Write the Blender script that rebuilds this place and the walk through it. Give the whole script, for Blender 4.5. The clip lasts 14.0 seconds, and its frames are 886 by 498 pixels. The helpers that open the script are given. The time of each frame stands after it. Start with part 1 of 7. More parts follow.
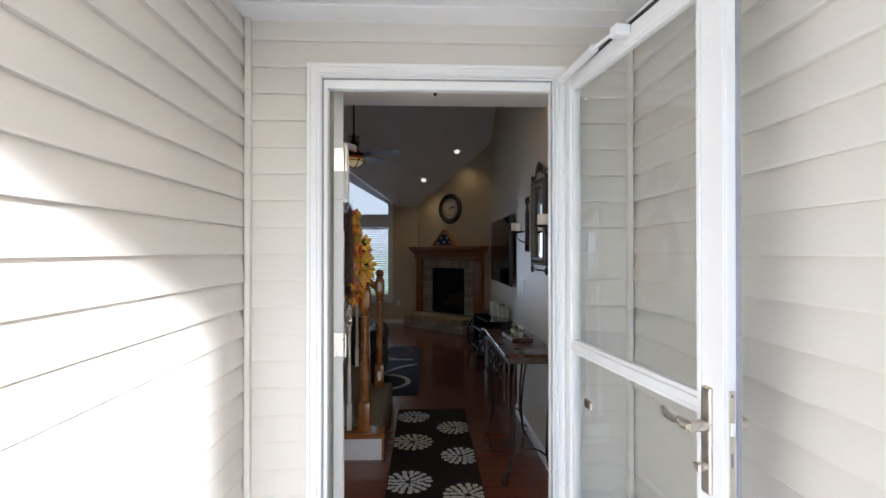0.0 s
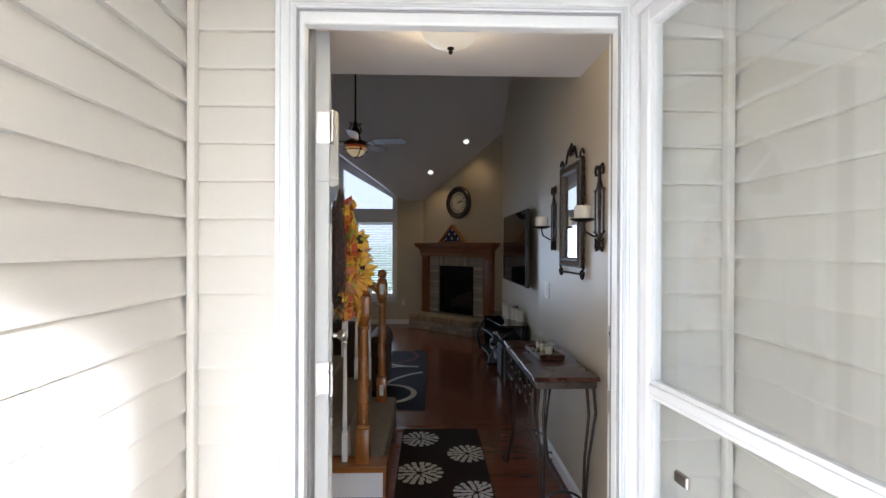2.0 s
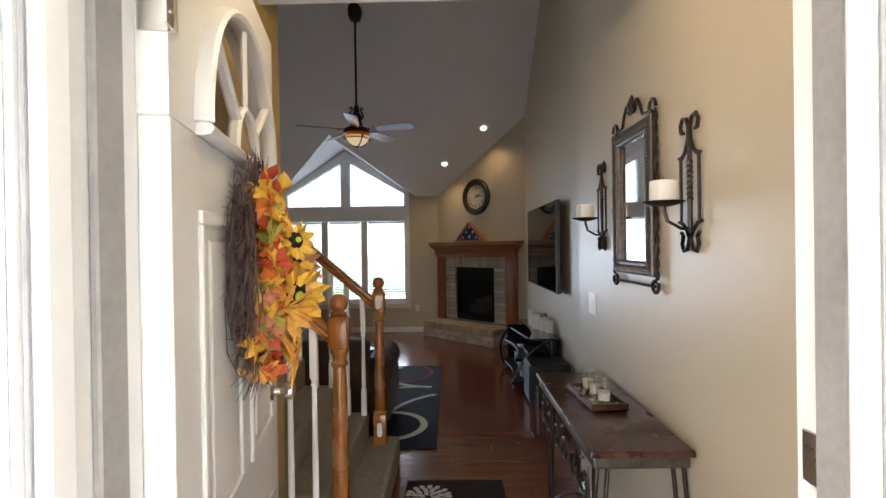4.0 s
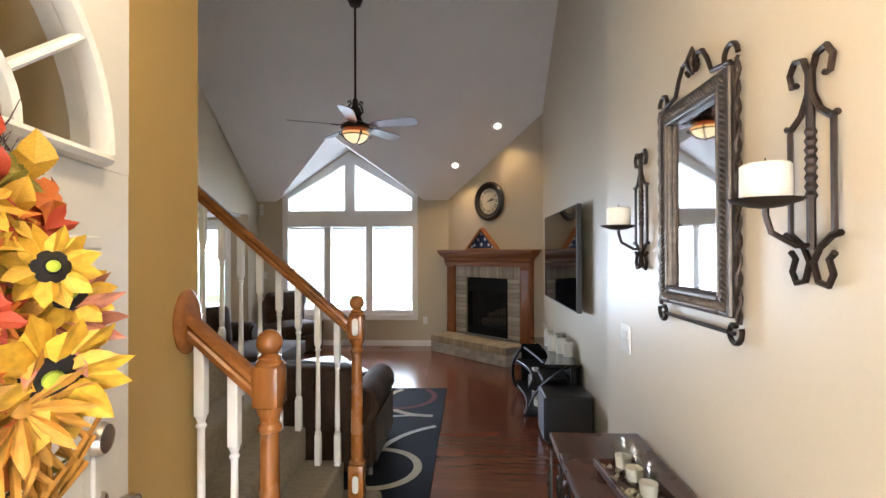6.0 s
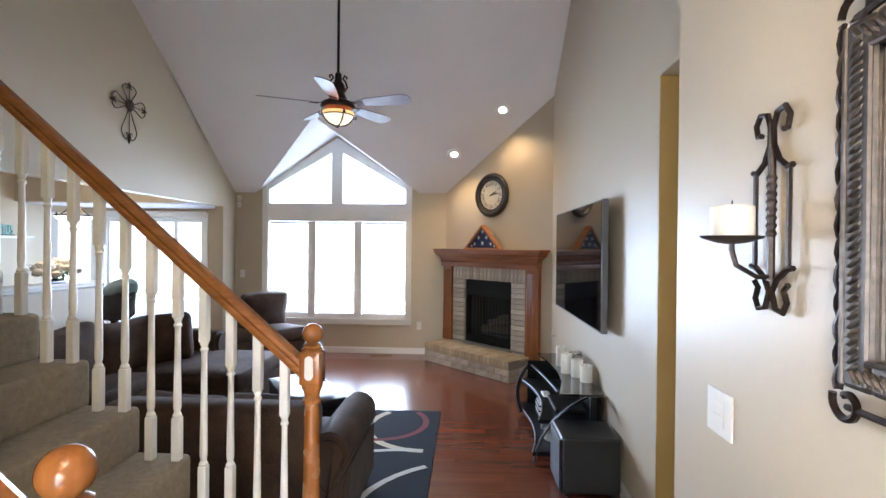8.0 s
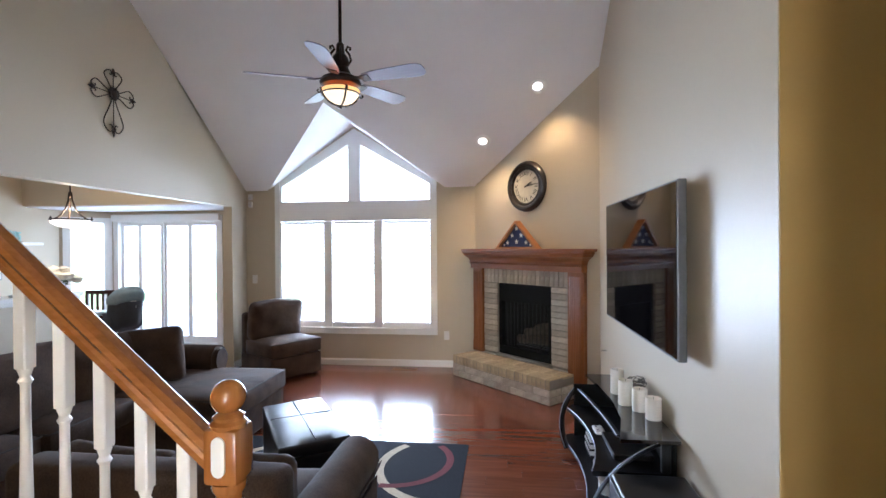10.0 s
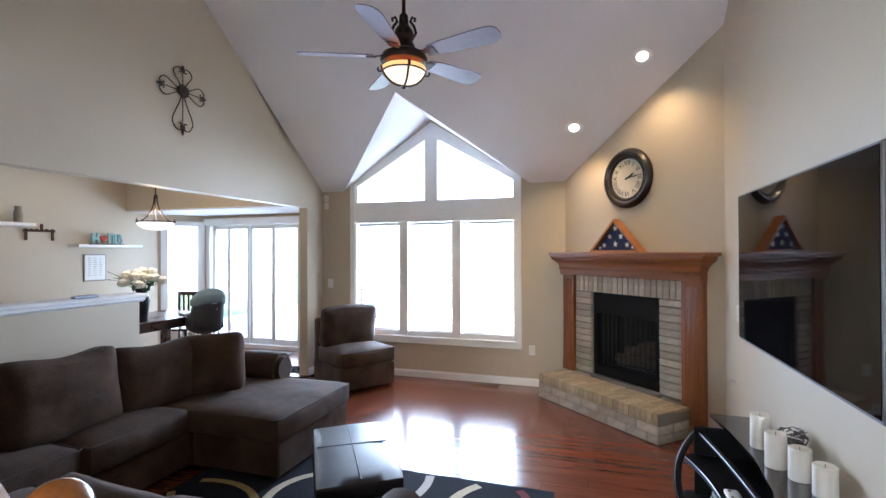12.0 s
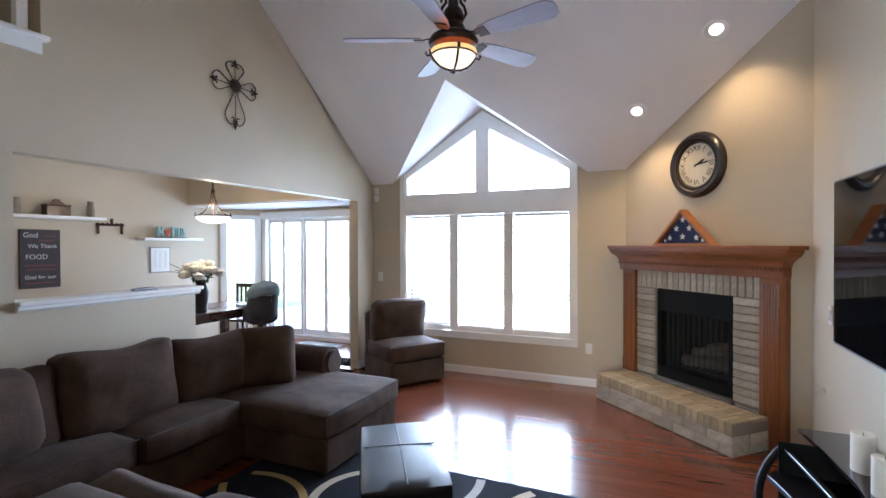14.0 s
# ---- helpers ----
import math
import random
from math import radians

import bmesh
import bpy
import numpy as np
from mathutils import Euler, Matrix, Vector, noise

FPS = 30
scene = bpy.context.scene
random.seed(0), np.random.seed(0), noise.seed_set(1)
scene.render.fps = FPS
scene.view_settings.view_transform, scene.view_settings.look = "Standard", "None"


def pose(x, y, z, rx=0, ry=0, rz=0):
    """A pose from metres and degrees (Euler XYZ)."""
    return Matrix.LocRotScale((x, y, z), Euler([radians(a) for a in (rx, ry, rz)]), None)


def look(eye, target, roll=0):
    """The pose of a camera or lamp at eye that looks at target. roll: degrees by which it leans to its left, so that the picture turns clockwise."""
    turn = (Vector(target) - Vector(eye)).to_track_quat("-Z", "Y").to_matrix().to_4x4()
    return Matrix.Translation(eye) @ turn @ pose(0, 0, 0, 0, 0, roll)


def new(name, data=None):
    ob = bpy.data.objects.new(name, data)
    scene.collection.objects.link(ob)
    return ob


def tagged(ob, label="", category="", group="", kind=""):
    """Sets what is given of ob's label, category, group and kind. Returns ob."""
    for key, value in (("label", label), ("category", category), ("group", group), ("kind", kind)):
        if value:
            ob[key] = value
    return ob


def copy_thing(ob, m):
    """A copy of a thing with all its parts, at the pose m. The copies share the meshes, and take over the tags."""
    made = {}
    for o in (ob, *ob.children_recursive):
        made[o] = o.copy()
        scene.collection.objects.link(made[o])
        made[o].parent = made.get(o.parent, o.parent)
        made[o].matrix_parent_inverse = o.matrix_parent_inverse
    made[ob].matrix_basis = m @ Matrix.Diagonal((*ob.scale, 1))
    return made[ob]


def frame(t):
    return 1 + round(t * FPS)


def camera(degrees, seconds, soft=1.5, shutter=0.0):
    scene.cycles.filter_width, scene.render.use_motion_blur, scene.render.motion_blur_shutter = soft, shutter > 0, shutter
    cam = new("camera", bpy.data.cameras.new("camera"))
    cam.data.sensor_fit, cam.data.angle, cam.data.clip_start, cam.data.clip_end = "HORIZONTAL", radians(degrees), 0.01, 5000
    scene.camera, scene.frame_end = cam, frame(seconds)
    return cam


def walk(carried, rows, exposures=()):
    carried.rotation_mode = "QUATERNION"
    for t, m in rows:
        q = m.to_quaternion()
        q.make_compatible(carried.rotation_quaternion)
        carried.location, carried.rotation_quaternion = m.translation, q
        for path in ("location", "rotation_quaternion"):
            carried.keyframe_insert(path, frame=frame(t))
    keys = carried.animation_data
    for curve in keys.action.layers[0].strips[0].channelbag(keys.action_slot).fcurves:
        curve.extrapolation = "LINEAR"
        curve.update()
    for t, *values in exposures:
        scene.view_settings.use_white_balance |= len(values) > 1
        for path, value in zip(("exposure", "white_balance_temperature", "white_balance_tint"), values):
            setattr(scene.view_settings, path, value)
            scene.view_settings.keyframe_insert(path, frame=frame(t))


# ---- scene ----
cam = camera(85.0, 14.0)
PATH = [
    (0, (0.112, 1.094, 1.464), (0.188, 3.093, 1.475), 0.0),
    (0.5, (0.075, 1.219, 1.469), (0.185, 3.216, 1.47), 0.3),
    (1, (0.048, 1.332, 1.47), (0.162, 3.329, 1.469), 0.4),
    (1.5, (0.06, 1.469, 1.466), (0.148, 3.467, 1.463), 0.3),
    (2, (0.081, 1.648, 1.481), (0.137, 3.647, 1.475), 0.2),
    (2.5, (0.098, 1.835, 1.487), (0.134, 3.835, 1.477), -0.1),
    (5, (0.242, 2.886, 1.514), (0.167, 4.885, 1.505), -0.9),
    (5.5, (0.283, 3.011, 1.53), (0.189, 5.009, 1.535), -0.7),
    (6, (0.294, 3.122, 1.53), (0.188, 5.119, 1.544), -0.2),
    (6.5, (0.277, 3.288, 1.535), (0.176, 5.285, 1.546), 0.4),
    (7, (0.251, 3.508, 1.569), (0.164, 5.506, 1.565), 0.8),
    (9.5, (0.33, 4.429, 1.608), (0.143, 6.42, 1.595), -0.2),
    (10, (0.326, 4.664, 1.607), (0.08, 6.649, 1.594), -0.4),
    (10.5, (0.340, 4.872, 1.602), (0.017, 6.845, 1.599), -0.5),
    (11, (0.345, 5.048, 1.597), (-0.066, 7.006, 1.6), -0.5),
    (11.5, (0.34, 5.184, 1.592), (-0.169, 7.118, 1.598), -0.4),
    (12, (0.326, 5.299, 1.579), (-0.286, 7.203, 1.59), -0.2),
    (12.5, (0.302, 5.372, 1.584), (-0.39, 7.249, 1.588), -0.1),
    (13, (0.282, 5.417, 1.58), (-0.468, 7.271, 1.576), -0.1),
    (13.5, (0.268, 5.444, 1.578), (-0.52, 7.283, 1.565), -0.2),
    (14, (0.273, 5.457, 1.585), (-0.537, 7.286, 1.566), -0.2),
]
EXPOSURES = [(0.0, 1.47, 5500, 13), (0.6, 1.6, 5500, 13), (1.5, 1.86, 5500, 13), (2.5, 2.0, 5500, 13), (3.6, 2.65, 5750, 12), (5.0, 3.12, 5950, 12), (7.0, 4.2, 5550, 12), (9.5, 4.33, 5350, 14), (14.0, 4.3, 5250, 14)]
walk(cam, [(t, look(eye, target, roll)) for t, eye, target, roll in PATH], EXPOSURES)

# ---- light ----
world = bpy.data.worlds.new("sky")
scene.world = world
world.use_nodes = True
wn = world.node_tree.nodes
sky = wn.new("ShaderNodeTexSky")
sky.sky_type, sky.sun_disc = "NISHITA", False
sky.sun_elevation, sky.sun_rotation = radians(22.8), radians(144)
world.node_tree.links.new(sky.outputs[0], wn["Background"].inputs[0])
wn["Background"].inputs[1].default_value = 0.15
sun = new("sun", bpy.data.lights.new("sun", "SUN"))
sun.data.energy, sun.data.angle, sun.data.color = 5.0, radians(4.0), (1.0, 0.94, 0.86)
sun.matrix_world = look((5, -5, 6), (5 - 1.0, -5 + 1.37, 6 - 0.714))


def area(name, at, target, w, h, power, colour, spread=180):
    lamp = new(name, bpy.data.lights.new(name, "AREA"))
    lamp.data.shape, lamp.data.size, lamp.data.size_y = "RECTANGLE", w, h
    lamp.data.energy, lamp.data.color, lamp.data.spread = power, colour, math.radians(spread)
    lamp.matrix_world = look(at, target)
    return lamp


def bulb(name, at, power, colour, size=0.05):
    lamp = new(name, bpy.data.lights.new(name, "POINT"))
    lamp.data.energy, lamp.data.color, lamp.data.shadow_soft_size = power, colour, size
    lamp.location = at
    return lamp


DAY = (0.84, 0.92, 1.0)
WARM = (1.0, 0.72, 0.4)
area("daylight_window", (-1.67, 11.32, 1.22), (-0.3, 5, 3.0), 2.2, 1.5, 13.0, DAY, 118)
area("daylight_slider", (-5.12, 12.25, 1.15), (-5.12, 5, 1.6), 1.9, 2.1, 3.8, DAY, 150)
area("daylight_bay", (-6.75, 11.95, 1.3), (-5.0, 10.6, 1.2), 0.6, 1.6, 0.7, DAY)
bulb("foyer_bulb", (0.16, 3.75, 2.40), 1.9, (1.0, 0.72, 0.38), 0.06)
bulb("fan_bulb", (-0.955, 8.41, 2.80), 0.4, WARM, 0.06)
bulb("pendant_bulb", (-4.6, 9.65, 2.02), 1.1, WARM, 0.06)


# ---- materials ----
def mat(name, colour, rough=0.5, metal=0.0, vary=0.15, scale=6.0, bump=0.0, fine=60.0, coat=0.0, spec=0.5, stretch=None, each=0.0, sheen=0.0):
    """A painted or plain surface: colour mottled at two scales, with fine relief."""
    m = bpy.data.materials.new(name)
    m.use_nodes = True
    n, l = m.node_tree.nodes, m.node_tree.links
    b = n["Principled BSDF"]
    b.inputs["Metallic"].default_value = metal
    b.inputs["Coat Weight"].default_value = coat
    b.inputs["Coat Roughness"].default_value = 0.08
    b.inputs["Specular IOR Level"].default_value = spec
    b.inputs["Sheen Weight"].default_value = sheen
    tc = n.new("ShaderNodeTexCoord")
    mp = n.new("ShaderNodeMapping")
    l.new(tc.outputs["Object"], mp.inputs[0])
    if stretch:
        mp.inputs["Scale"].default_value = stretch
    a, f = n.new("ShaderNodeTexNoise"), n.new("ShaderNodeTexNoise")
    a.inputs["Scale"].default_value, f.inputs["Scale"].default_value = scale, fine
    a.inputs["Detail"].default_value, f.inputs["Detail"].default_value = 4, 3
    l.new(mp.outputs[0], a.inputs[0]), l.new(mp.outputs[0], f.inputs[0])
    mix = n.new("ShaderNodeMath")
    mix.operation = "MULTIPLY_ADD"
    mix.inputs[1].default_value = 0.6
    l.new(a.outputs["Fac"], mix.inputs[0])
    half = n.new("ShaderNodeMath")
    half.operation = "MULTIPLY"
    half.inputs[1].default_value = 0.4
    l.new(f.outputs["Fac"], half.inputs[0]), l.new(half.outputs[0], mix.inputs[2])
    ramp = n.new("ShaderNodeValToRGB")
    dark = [c * (1 - vary) for c in colour]
    light = [min(1, c * (1 + vary)) for c in colour]
    ramp.color_ramp.elements[0].position, ramp.color_ramp.elements[1].position = 0.3, 0.7
    ramp.color_ramp.elements[0].color, ramp.color_ramp.elements[1].color = (*dark, 1), (*light, 1)
    l.new(mix.outputs[0], ramp.inputs[0])
    out = ramp.outputs[0]
    if each:
        info, hsv, mr = n.new("ShaderNodeObjectInfo"), n.new("ShaderNodeHueSaturation"), n.new("ShaderNodeMapRange")
        mr.inputs["To Min"].default_value, mr.inputs["To Max"].default_value = 1 - each, 1 + each
        l.new(info.outputs["Random"], mr.inputs["Value"]), l.new(mr.outputs[0], hsv.inputs["Value"]), l.new(out, hsv.inputs["Color"])
        out = hsv.outputs[0]
    l.new(out, b.inputs["Base Color"])
    rr = n.new("ShaderNodeMapRange")
    rr.inputs["To Min"].default_value, rr.inputs["To Max"].default_value = max(0.02, rough * 0.85), min(1, rough * 1.15)
    l.new(a.outputs["Fac"], rr.inputs["Value"]), l.new(rr.outputs[0], b.inputs["Roughness"])
    if bump:
        bp = n.new("ShaderNodeBump")
        bp.inputs["Strength"].default_value, bp.inputs["Distance"].default_value = min(1, bump), 0.003
        l.new(mix.outputs[0], bp.inputs["Height"]), l.new(bp.outputs[0], b.inputs["Normal"])
    return m


def wood(name, dark, light, rough, axis, each=0.0, coat=0.0, ring=9.0):
    """Wood with grain along one axis of the object."""
    m = mat(name, light, rough, vary=0.1, each=0.0, coat=coat)
    n, l = m.node_tree.nodes, m.node_tree.links
    b = n["Principled BSDF"]
    tc, mp, nz, nf = n.new("ShaderNodeTexCoord"), n.new("ShaderNodeMapping"), n.new("ShaderNodeTexNoise"), n.new("ShaderNodeTexNoise")
    info, add = n.new("ShaderNodeObjectInfo"), n.new("ShaderNodeVectorMath")
    s = [ring * 1.6] * 3
    s[axis] = ring * 0.12
    mp.inputs["Scale"].default_value = s
    l.new(tc.outputs["Object"], add.inputs[0])
    if each:
        sc = n.new("ShaderNodeMath")
        sc.operation = "MULTIPLY"
        sc.inputs[1].default_value = 37.0
        l.new(info.outputs["Random"], sc.inputs[0]), l.new(sc.outputs[0], add.inputs[1])
    l.new(add.outputs[0], mp.inputs[0])
    nz.inputs["Scale"].default_value, nz.inputs["Detail"].default_value, nz.inputs["Distortion"].default_value = 1.0, 6, 1.2
    nf.inputs["Scale"].default_value, nf.inputs["Detail"].default_value = 6.0, 4
    l.new(mp.outputs[0], nz.inputs[0]), l.new(mp.outputs[0], nf.inputs[0])
    mx = n.new("ShaderNodeMath")
    mx.operation = "MULTIPLY_ADD"
    mx.inputs[1].default_value, mx.inputs[2].default_value = 0.45, 0.0
    l.new(nf.outputs["Fac"], mx.inputs[0])
    ad = n.new("ShaderNodeMath")
    l.new(mx.outputs[0], ad.inputs[0]), l.new(nz.outputs["Fac"], ad.inputs[1])
    ramp = n.new("ShaderNodeValToRGB")
    ramp.color_ramp.elements[0].position, ramp.color_ramp.elements[1].position = 0.5, 0.95
    ramp.color_ramp.elements[0].color, ramp.color_ramp.elements[1].color = (*dark, 1), (*light, 1)
    l.new(ad.outputs[0], ramp.inputs[0])
    out = ramp.outputs[0]
    if each:
        hsv, mr = n.new("ShaderNodeHueSaturation"), n.new("ShaderNodeMapRange")
        mr.inputs["To Min"].default_value, mr.inputs["To Max"].default_value = 1 - each, 1 + each
        l.new(info.outputs["Random"], mr.inputs["Value"]), l.new(mr.outputs[0], hsv.inputs["Value"]), l.new(out, hsv.inputs["Color"])
        out = hsv.outputs[0]
    l.new(out, b.inputs["Base Color"])
    return m


def glow(name, colour, strength):
    m = bpy.data.materials.new(name)
    m.use_nodes = True
    b = m.node_tree.nodes["Principled BSDF"]
    b.inputs["Base Color"].default_value = (*colour, 1)
    b.inputs["Emission Color"].default_value = (*colour, 1)
    b.inputs["Emission Strength"].default_value = strength
    b.inputs["Roughness"].default_value = 0.4
    return m


def clear(name, tint=(1, 1, 1), rough=0.0):
    m = bpy.data.materials.new(name)
    m.use_nodes = True
    n, l = m.node_tree.nodes, m.node_tree.links
    for x in list(n):
        if x.type != "OUTPUT_MATERIAL":
            n.remove(x)
    tr, gl, mx = n.new("ShaderNodeBsdfTransparent"), n.new("ShaderNodeBsdfGlossy"), n.new("ShaderNodeMixShader")
    tr.inputs[0].default_value = (*tint, 1)
    gl.inputs["Roughness"].default_value = rough
    mx.inputs[0].default_value = 0.07
    l.new(tr.outputs[0], mx.inputs[1]), l.new(gl.outputs[0], mx.inputs[2])
    l.new(mx.outputs[0], n["Material Output"].inputs[0])
    return m


# wall gold with the warm lamplight of hall and foyer put into it
LAMPLITW = mat("gold_lamplit_paint", (0.50, 0.35, 0.125), 0.45, vary=0.025, scale=1.5, fine=90, bump=0.1)
VINYL = mat("vinyl_siding", (0.70, 0.665, 0.605), 0.45, vary=0.03, scale=2, fine=40, bump=0.12, stretch=(1, 1, 6))
TRIM = mat("white_trim_paint", (0.87, 0.87, 0.86), 0.35, vary=0.03, scale=3)
DOORW = mat("white_door_paint", (0.74, 0.73, 0.7), 0.4, vary=0.03, scale=3)
ALU = mat("white_aluminium", (0.82, 0.82, 0.82), 0.25, vary=0.02)
WALL = mat("tan_wall_paint", (0.56, 0.485, 0.365), 0.42, vary=0.025, scale=1.5, fine=90, bump=0.1)
CEIL = mat("ceiling_paint", (0.86, 0.845, 0.85), 0.8, vary=0.03, scale=2, fine=120, bump=0.15)
FLOOR = wood("cherry_floor", (0.135, 0.036, 0.018), (0.200, 0.058, 0.027), 0.22, 0, each=0.10, coat=0.35)
OAK = wood("honey_oak", (0.25, 0.088, 0.018), (0.375, 0.145, 0.034), 0.27, 2, coat=0.4)
OAKX = wood("honey_oak_rail", (0.25, 0.088, 0.018), (0.375, 0.145, 0.034), 0.25, 0, coat=0.45)
MANTEL = wood("mantel_oak", (0.19, 0.056, 0.012), (0.29, 0.094, 0.022), 0.42, 2, coat=0.2)
MANTELX = wood("mantel_oak_long", (0.19, 0.056, 0.012), (0.29, 0.094, 0.022), 0.42, 0, coat=0.2)
DARKW = wood("espresso_wood", (0.035, 0.011, 0.007), (0.085, 0.028, 0.016), 0.28, 1, coat=0.3)
BRICK = mat("tan_brick", (0.42, 0.355, 0.275), 0.85, vary=0.28, scale=22, fine=120, bump=0.8, each=0.2)
# hearth-top copy of the brick, yellowed with the downlights' warm glow
BRICKLIT = mat("warm_lit_tan_brick", (0.44, 0.335, 0.20), 0.85, vary=0.28, scale=22, fine=120, bump=0.8, each=0.2)
MORTAR = mat("mortar", (0.24, 0.205, 0.165), 0.95, vary=0.1, scale=30, bump=0.5)
CARPET = mat("beige_carpet", (0.30, 0.255, 0.19), 0.98, vary=0.22, scale=40, fine=260, bump=1.0, spec=0.1)
SUEDE = mat("brown_microsuede", (0.064, 0.040, 0.028), 0.85, vary=0.6, scale=5.5, fine=140, bump=0.3, spec=0.12, sheen=0.06)
sn_, sl_ = SUEDE.node_tree.nodes, SUEDE.node_tree.links
crease, low = sn_.new("ShaderNodeTexNoise"), sn_.new("ShaderNodeBump")
crease.inputs["Scale"].default_value, crease.inputs["Detail"].default_value, crease.inputs["Distortion"].default_value = 4.5, 2, 0.4
low.inputs["Strength"].default_value, low.inputs["Distance"].default_value = 0.5, 0.022
sl_.new(next(x for x in sn_ if x.type == "TEX_COORD").outputs["Object"], crease.inputs[0])
sl_.new(crease.outputs["Fac"], low.inputs["Height"])
sl_.new(next(x for x in sn_ if x.type == "BUMP" and x != low).outputs[0], low.inputs["Normal"])
sl_.new(low.outputs[0], sn_["Principled BSDF"].inputs["Normal"])
PIPE = mat("dark_piping", (0.04, 0.03, 0.025), 0.8)
LEATHER = mat("black_leather", (0.009, 0.009, 0.012), 0.38, vary=0.3, scale=8, fine=180, bump=0.5, coat=0.04, spec=0.32)
BLACK = mat("black_satin", (0.009, 0.009, 0.010), 0.36, vary=0.2)
SOOT = mat("firebox_black", (0.008, 0.008, 0.008), 0.8, vary=0.4, scale=9, bump=0.4, spec=0.15)
GLOSSB = mat("black_glass", (0.006, 0.006, 0.008), 0.05, vary=0.1, coat=0.5)
SCREEN = mat("screen_glass", (0.004, 0.0035, 0.004), 0.04, vary=0.1, spec=0.16)
CHROME = mat("brushed_nickel", (0.62, 0.58, 0.52), 0.28, metal=1.0, vary=0.08)
SILVER = mat("silver_trim", (0.30, 0.32, 0.37), 0.42, metal=1.0, vary=0.05)
IRON = mat("bronze_iron", (0.045, 0.032, 0.026), 0.42, metal=0.7, vary=0.35, scale=30, bump=0.4)
PEWTER = mat("pewter_frame", (0.105, 0.088, 0.076), 0.45, metal=0.75, vary=0.4, scale=45, bump=0.7)
BRONZE = mat("fan_bronze", (0.03, 0.018, 0.013), 0.35, metal=0.6, vary=0.3, scale=20)
BLADE = mat("fan_blade", (0.25, 0.235, 0.30), 0.35, vary=0.12, scale=5, stretch=(1, 8, 1))
WAX = mat("ivory_wax", (0.82, 0.78, 0.70), 0.45, vary=0.03)
PLASTIC = mat("white_plastic", (0.8, 0.79, 0.76), 0.3, vary=0.02)
GLASS = clear("window_glass", (0.97, 0.98, 0.98))
LOWE = clear("tinted_window_glass", (0.83, 0.845, 0.84))
MIRROR = mat("mirror_silver", (0.9, 0.9, 0.9), 0.03, metal=1.0, vary=0.0)
BOWL = glow("lit_alabaster", (1.0, 0.74, 0.40), 0.085)
AMBER = glow("lit_amber_rim", (1.0, 0.52, 0.17), 0.065)
LENS = glow("lit_lens", (1.0, 0.88, 0.68), 0.34)
SHADE = glow("lit_frosted_glass", (1.0, 0.88, 0.66), 0.09)


# ---- shape helpers ----
def box(bm, lo, hi, bevel=0.0, seg=1, m=None):
    r = bmesh.ops.create_cube(bm, size=1.0)
    vs = r["verts"]
    for v in vs:
        v.co = Vector([lo[i] + (v.co[i] + 0.5) * (hi[i] - lo[i]) for i in range(3)])
    if bevel:
        es = list({e for v in vs for e in v.link_edges})
        r2 = bmesh.ops.bevel(bm, geom=es, offset=bevel, segments=seg, affect="EDGES", profile=0.5)
        vs = list({v for f in r2["faces"] for v in f.verts} | {v for v in vs if v.is_valid})
    if m is not None:
        for v in vs:
            v.co = m @ v.co
    return vs


def prism(bm, pts, lo, hi, axis):
    """A polygon of 2D points pushed along an axis from lo to hi."""
    def put(p, d):
        c = list(p)
        c.insert(axis, d)
        return bm.verts.new(c)
    a, b = [put(p, lo) for p in pts], [put(p, hi) for p in pts]
    k = len(pts)
    fs = [bm.faces.new(a), bm.faces.new(b[::-1])]
    for i in range(k):
        fs.append(bm.faces.new((a[i], b[i], b[(i + 1) % k], a[(i + 1) % k])))
    bmesh.ops.recalc_face_normals(bm, faces=fs)
    return a + b


def lathe(bm, prof, at=(0, 0, 0), n=20, m=None):
    """A profile of (radius, height) turned round the z axis."""
    rings = []
    for r, z in prof:
        rings.append([bm.verts.new((at[0] + max(r, 0.0004) * math.cos(2 * math.pi * i / n), at[1] + max(r, 0.0004) * math.sin(2 * math.pi * i / n), at[2] + z)) for i in range(n)])
    fs = []
    for a, b in zip(rings, rings[1:]):
        for i in range(n):
            fs.append(bm.faces.new((a[i], a[(i + 1) % n], b[(i + 1) % n], b[i])))
    fs += [bm.faces.new(rings[0][::-1]), bm.faces.new(rings[-1])]
    bmesh.ops.recalc_face_normals(bm, faces=fs)
    vs = [v for r in rings for v in r]
    if m is not None:
        for v in vs:
            v.co = m @ v.co
    return vs


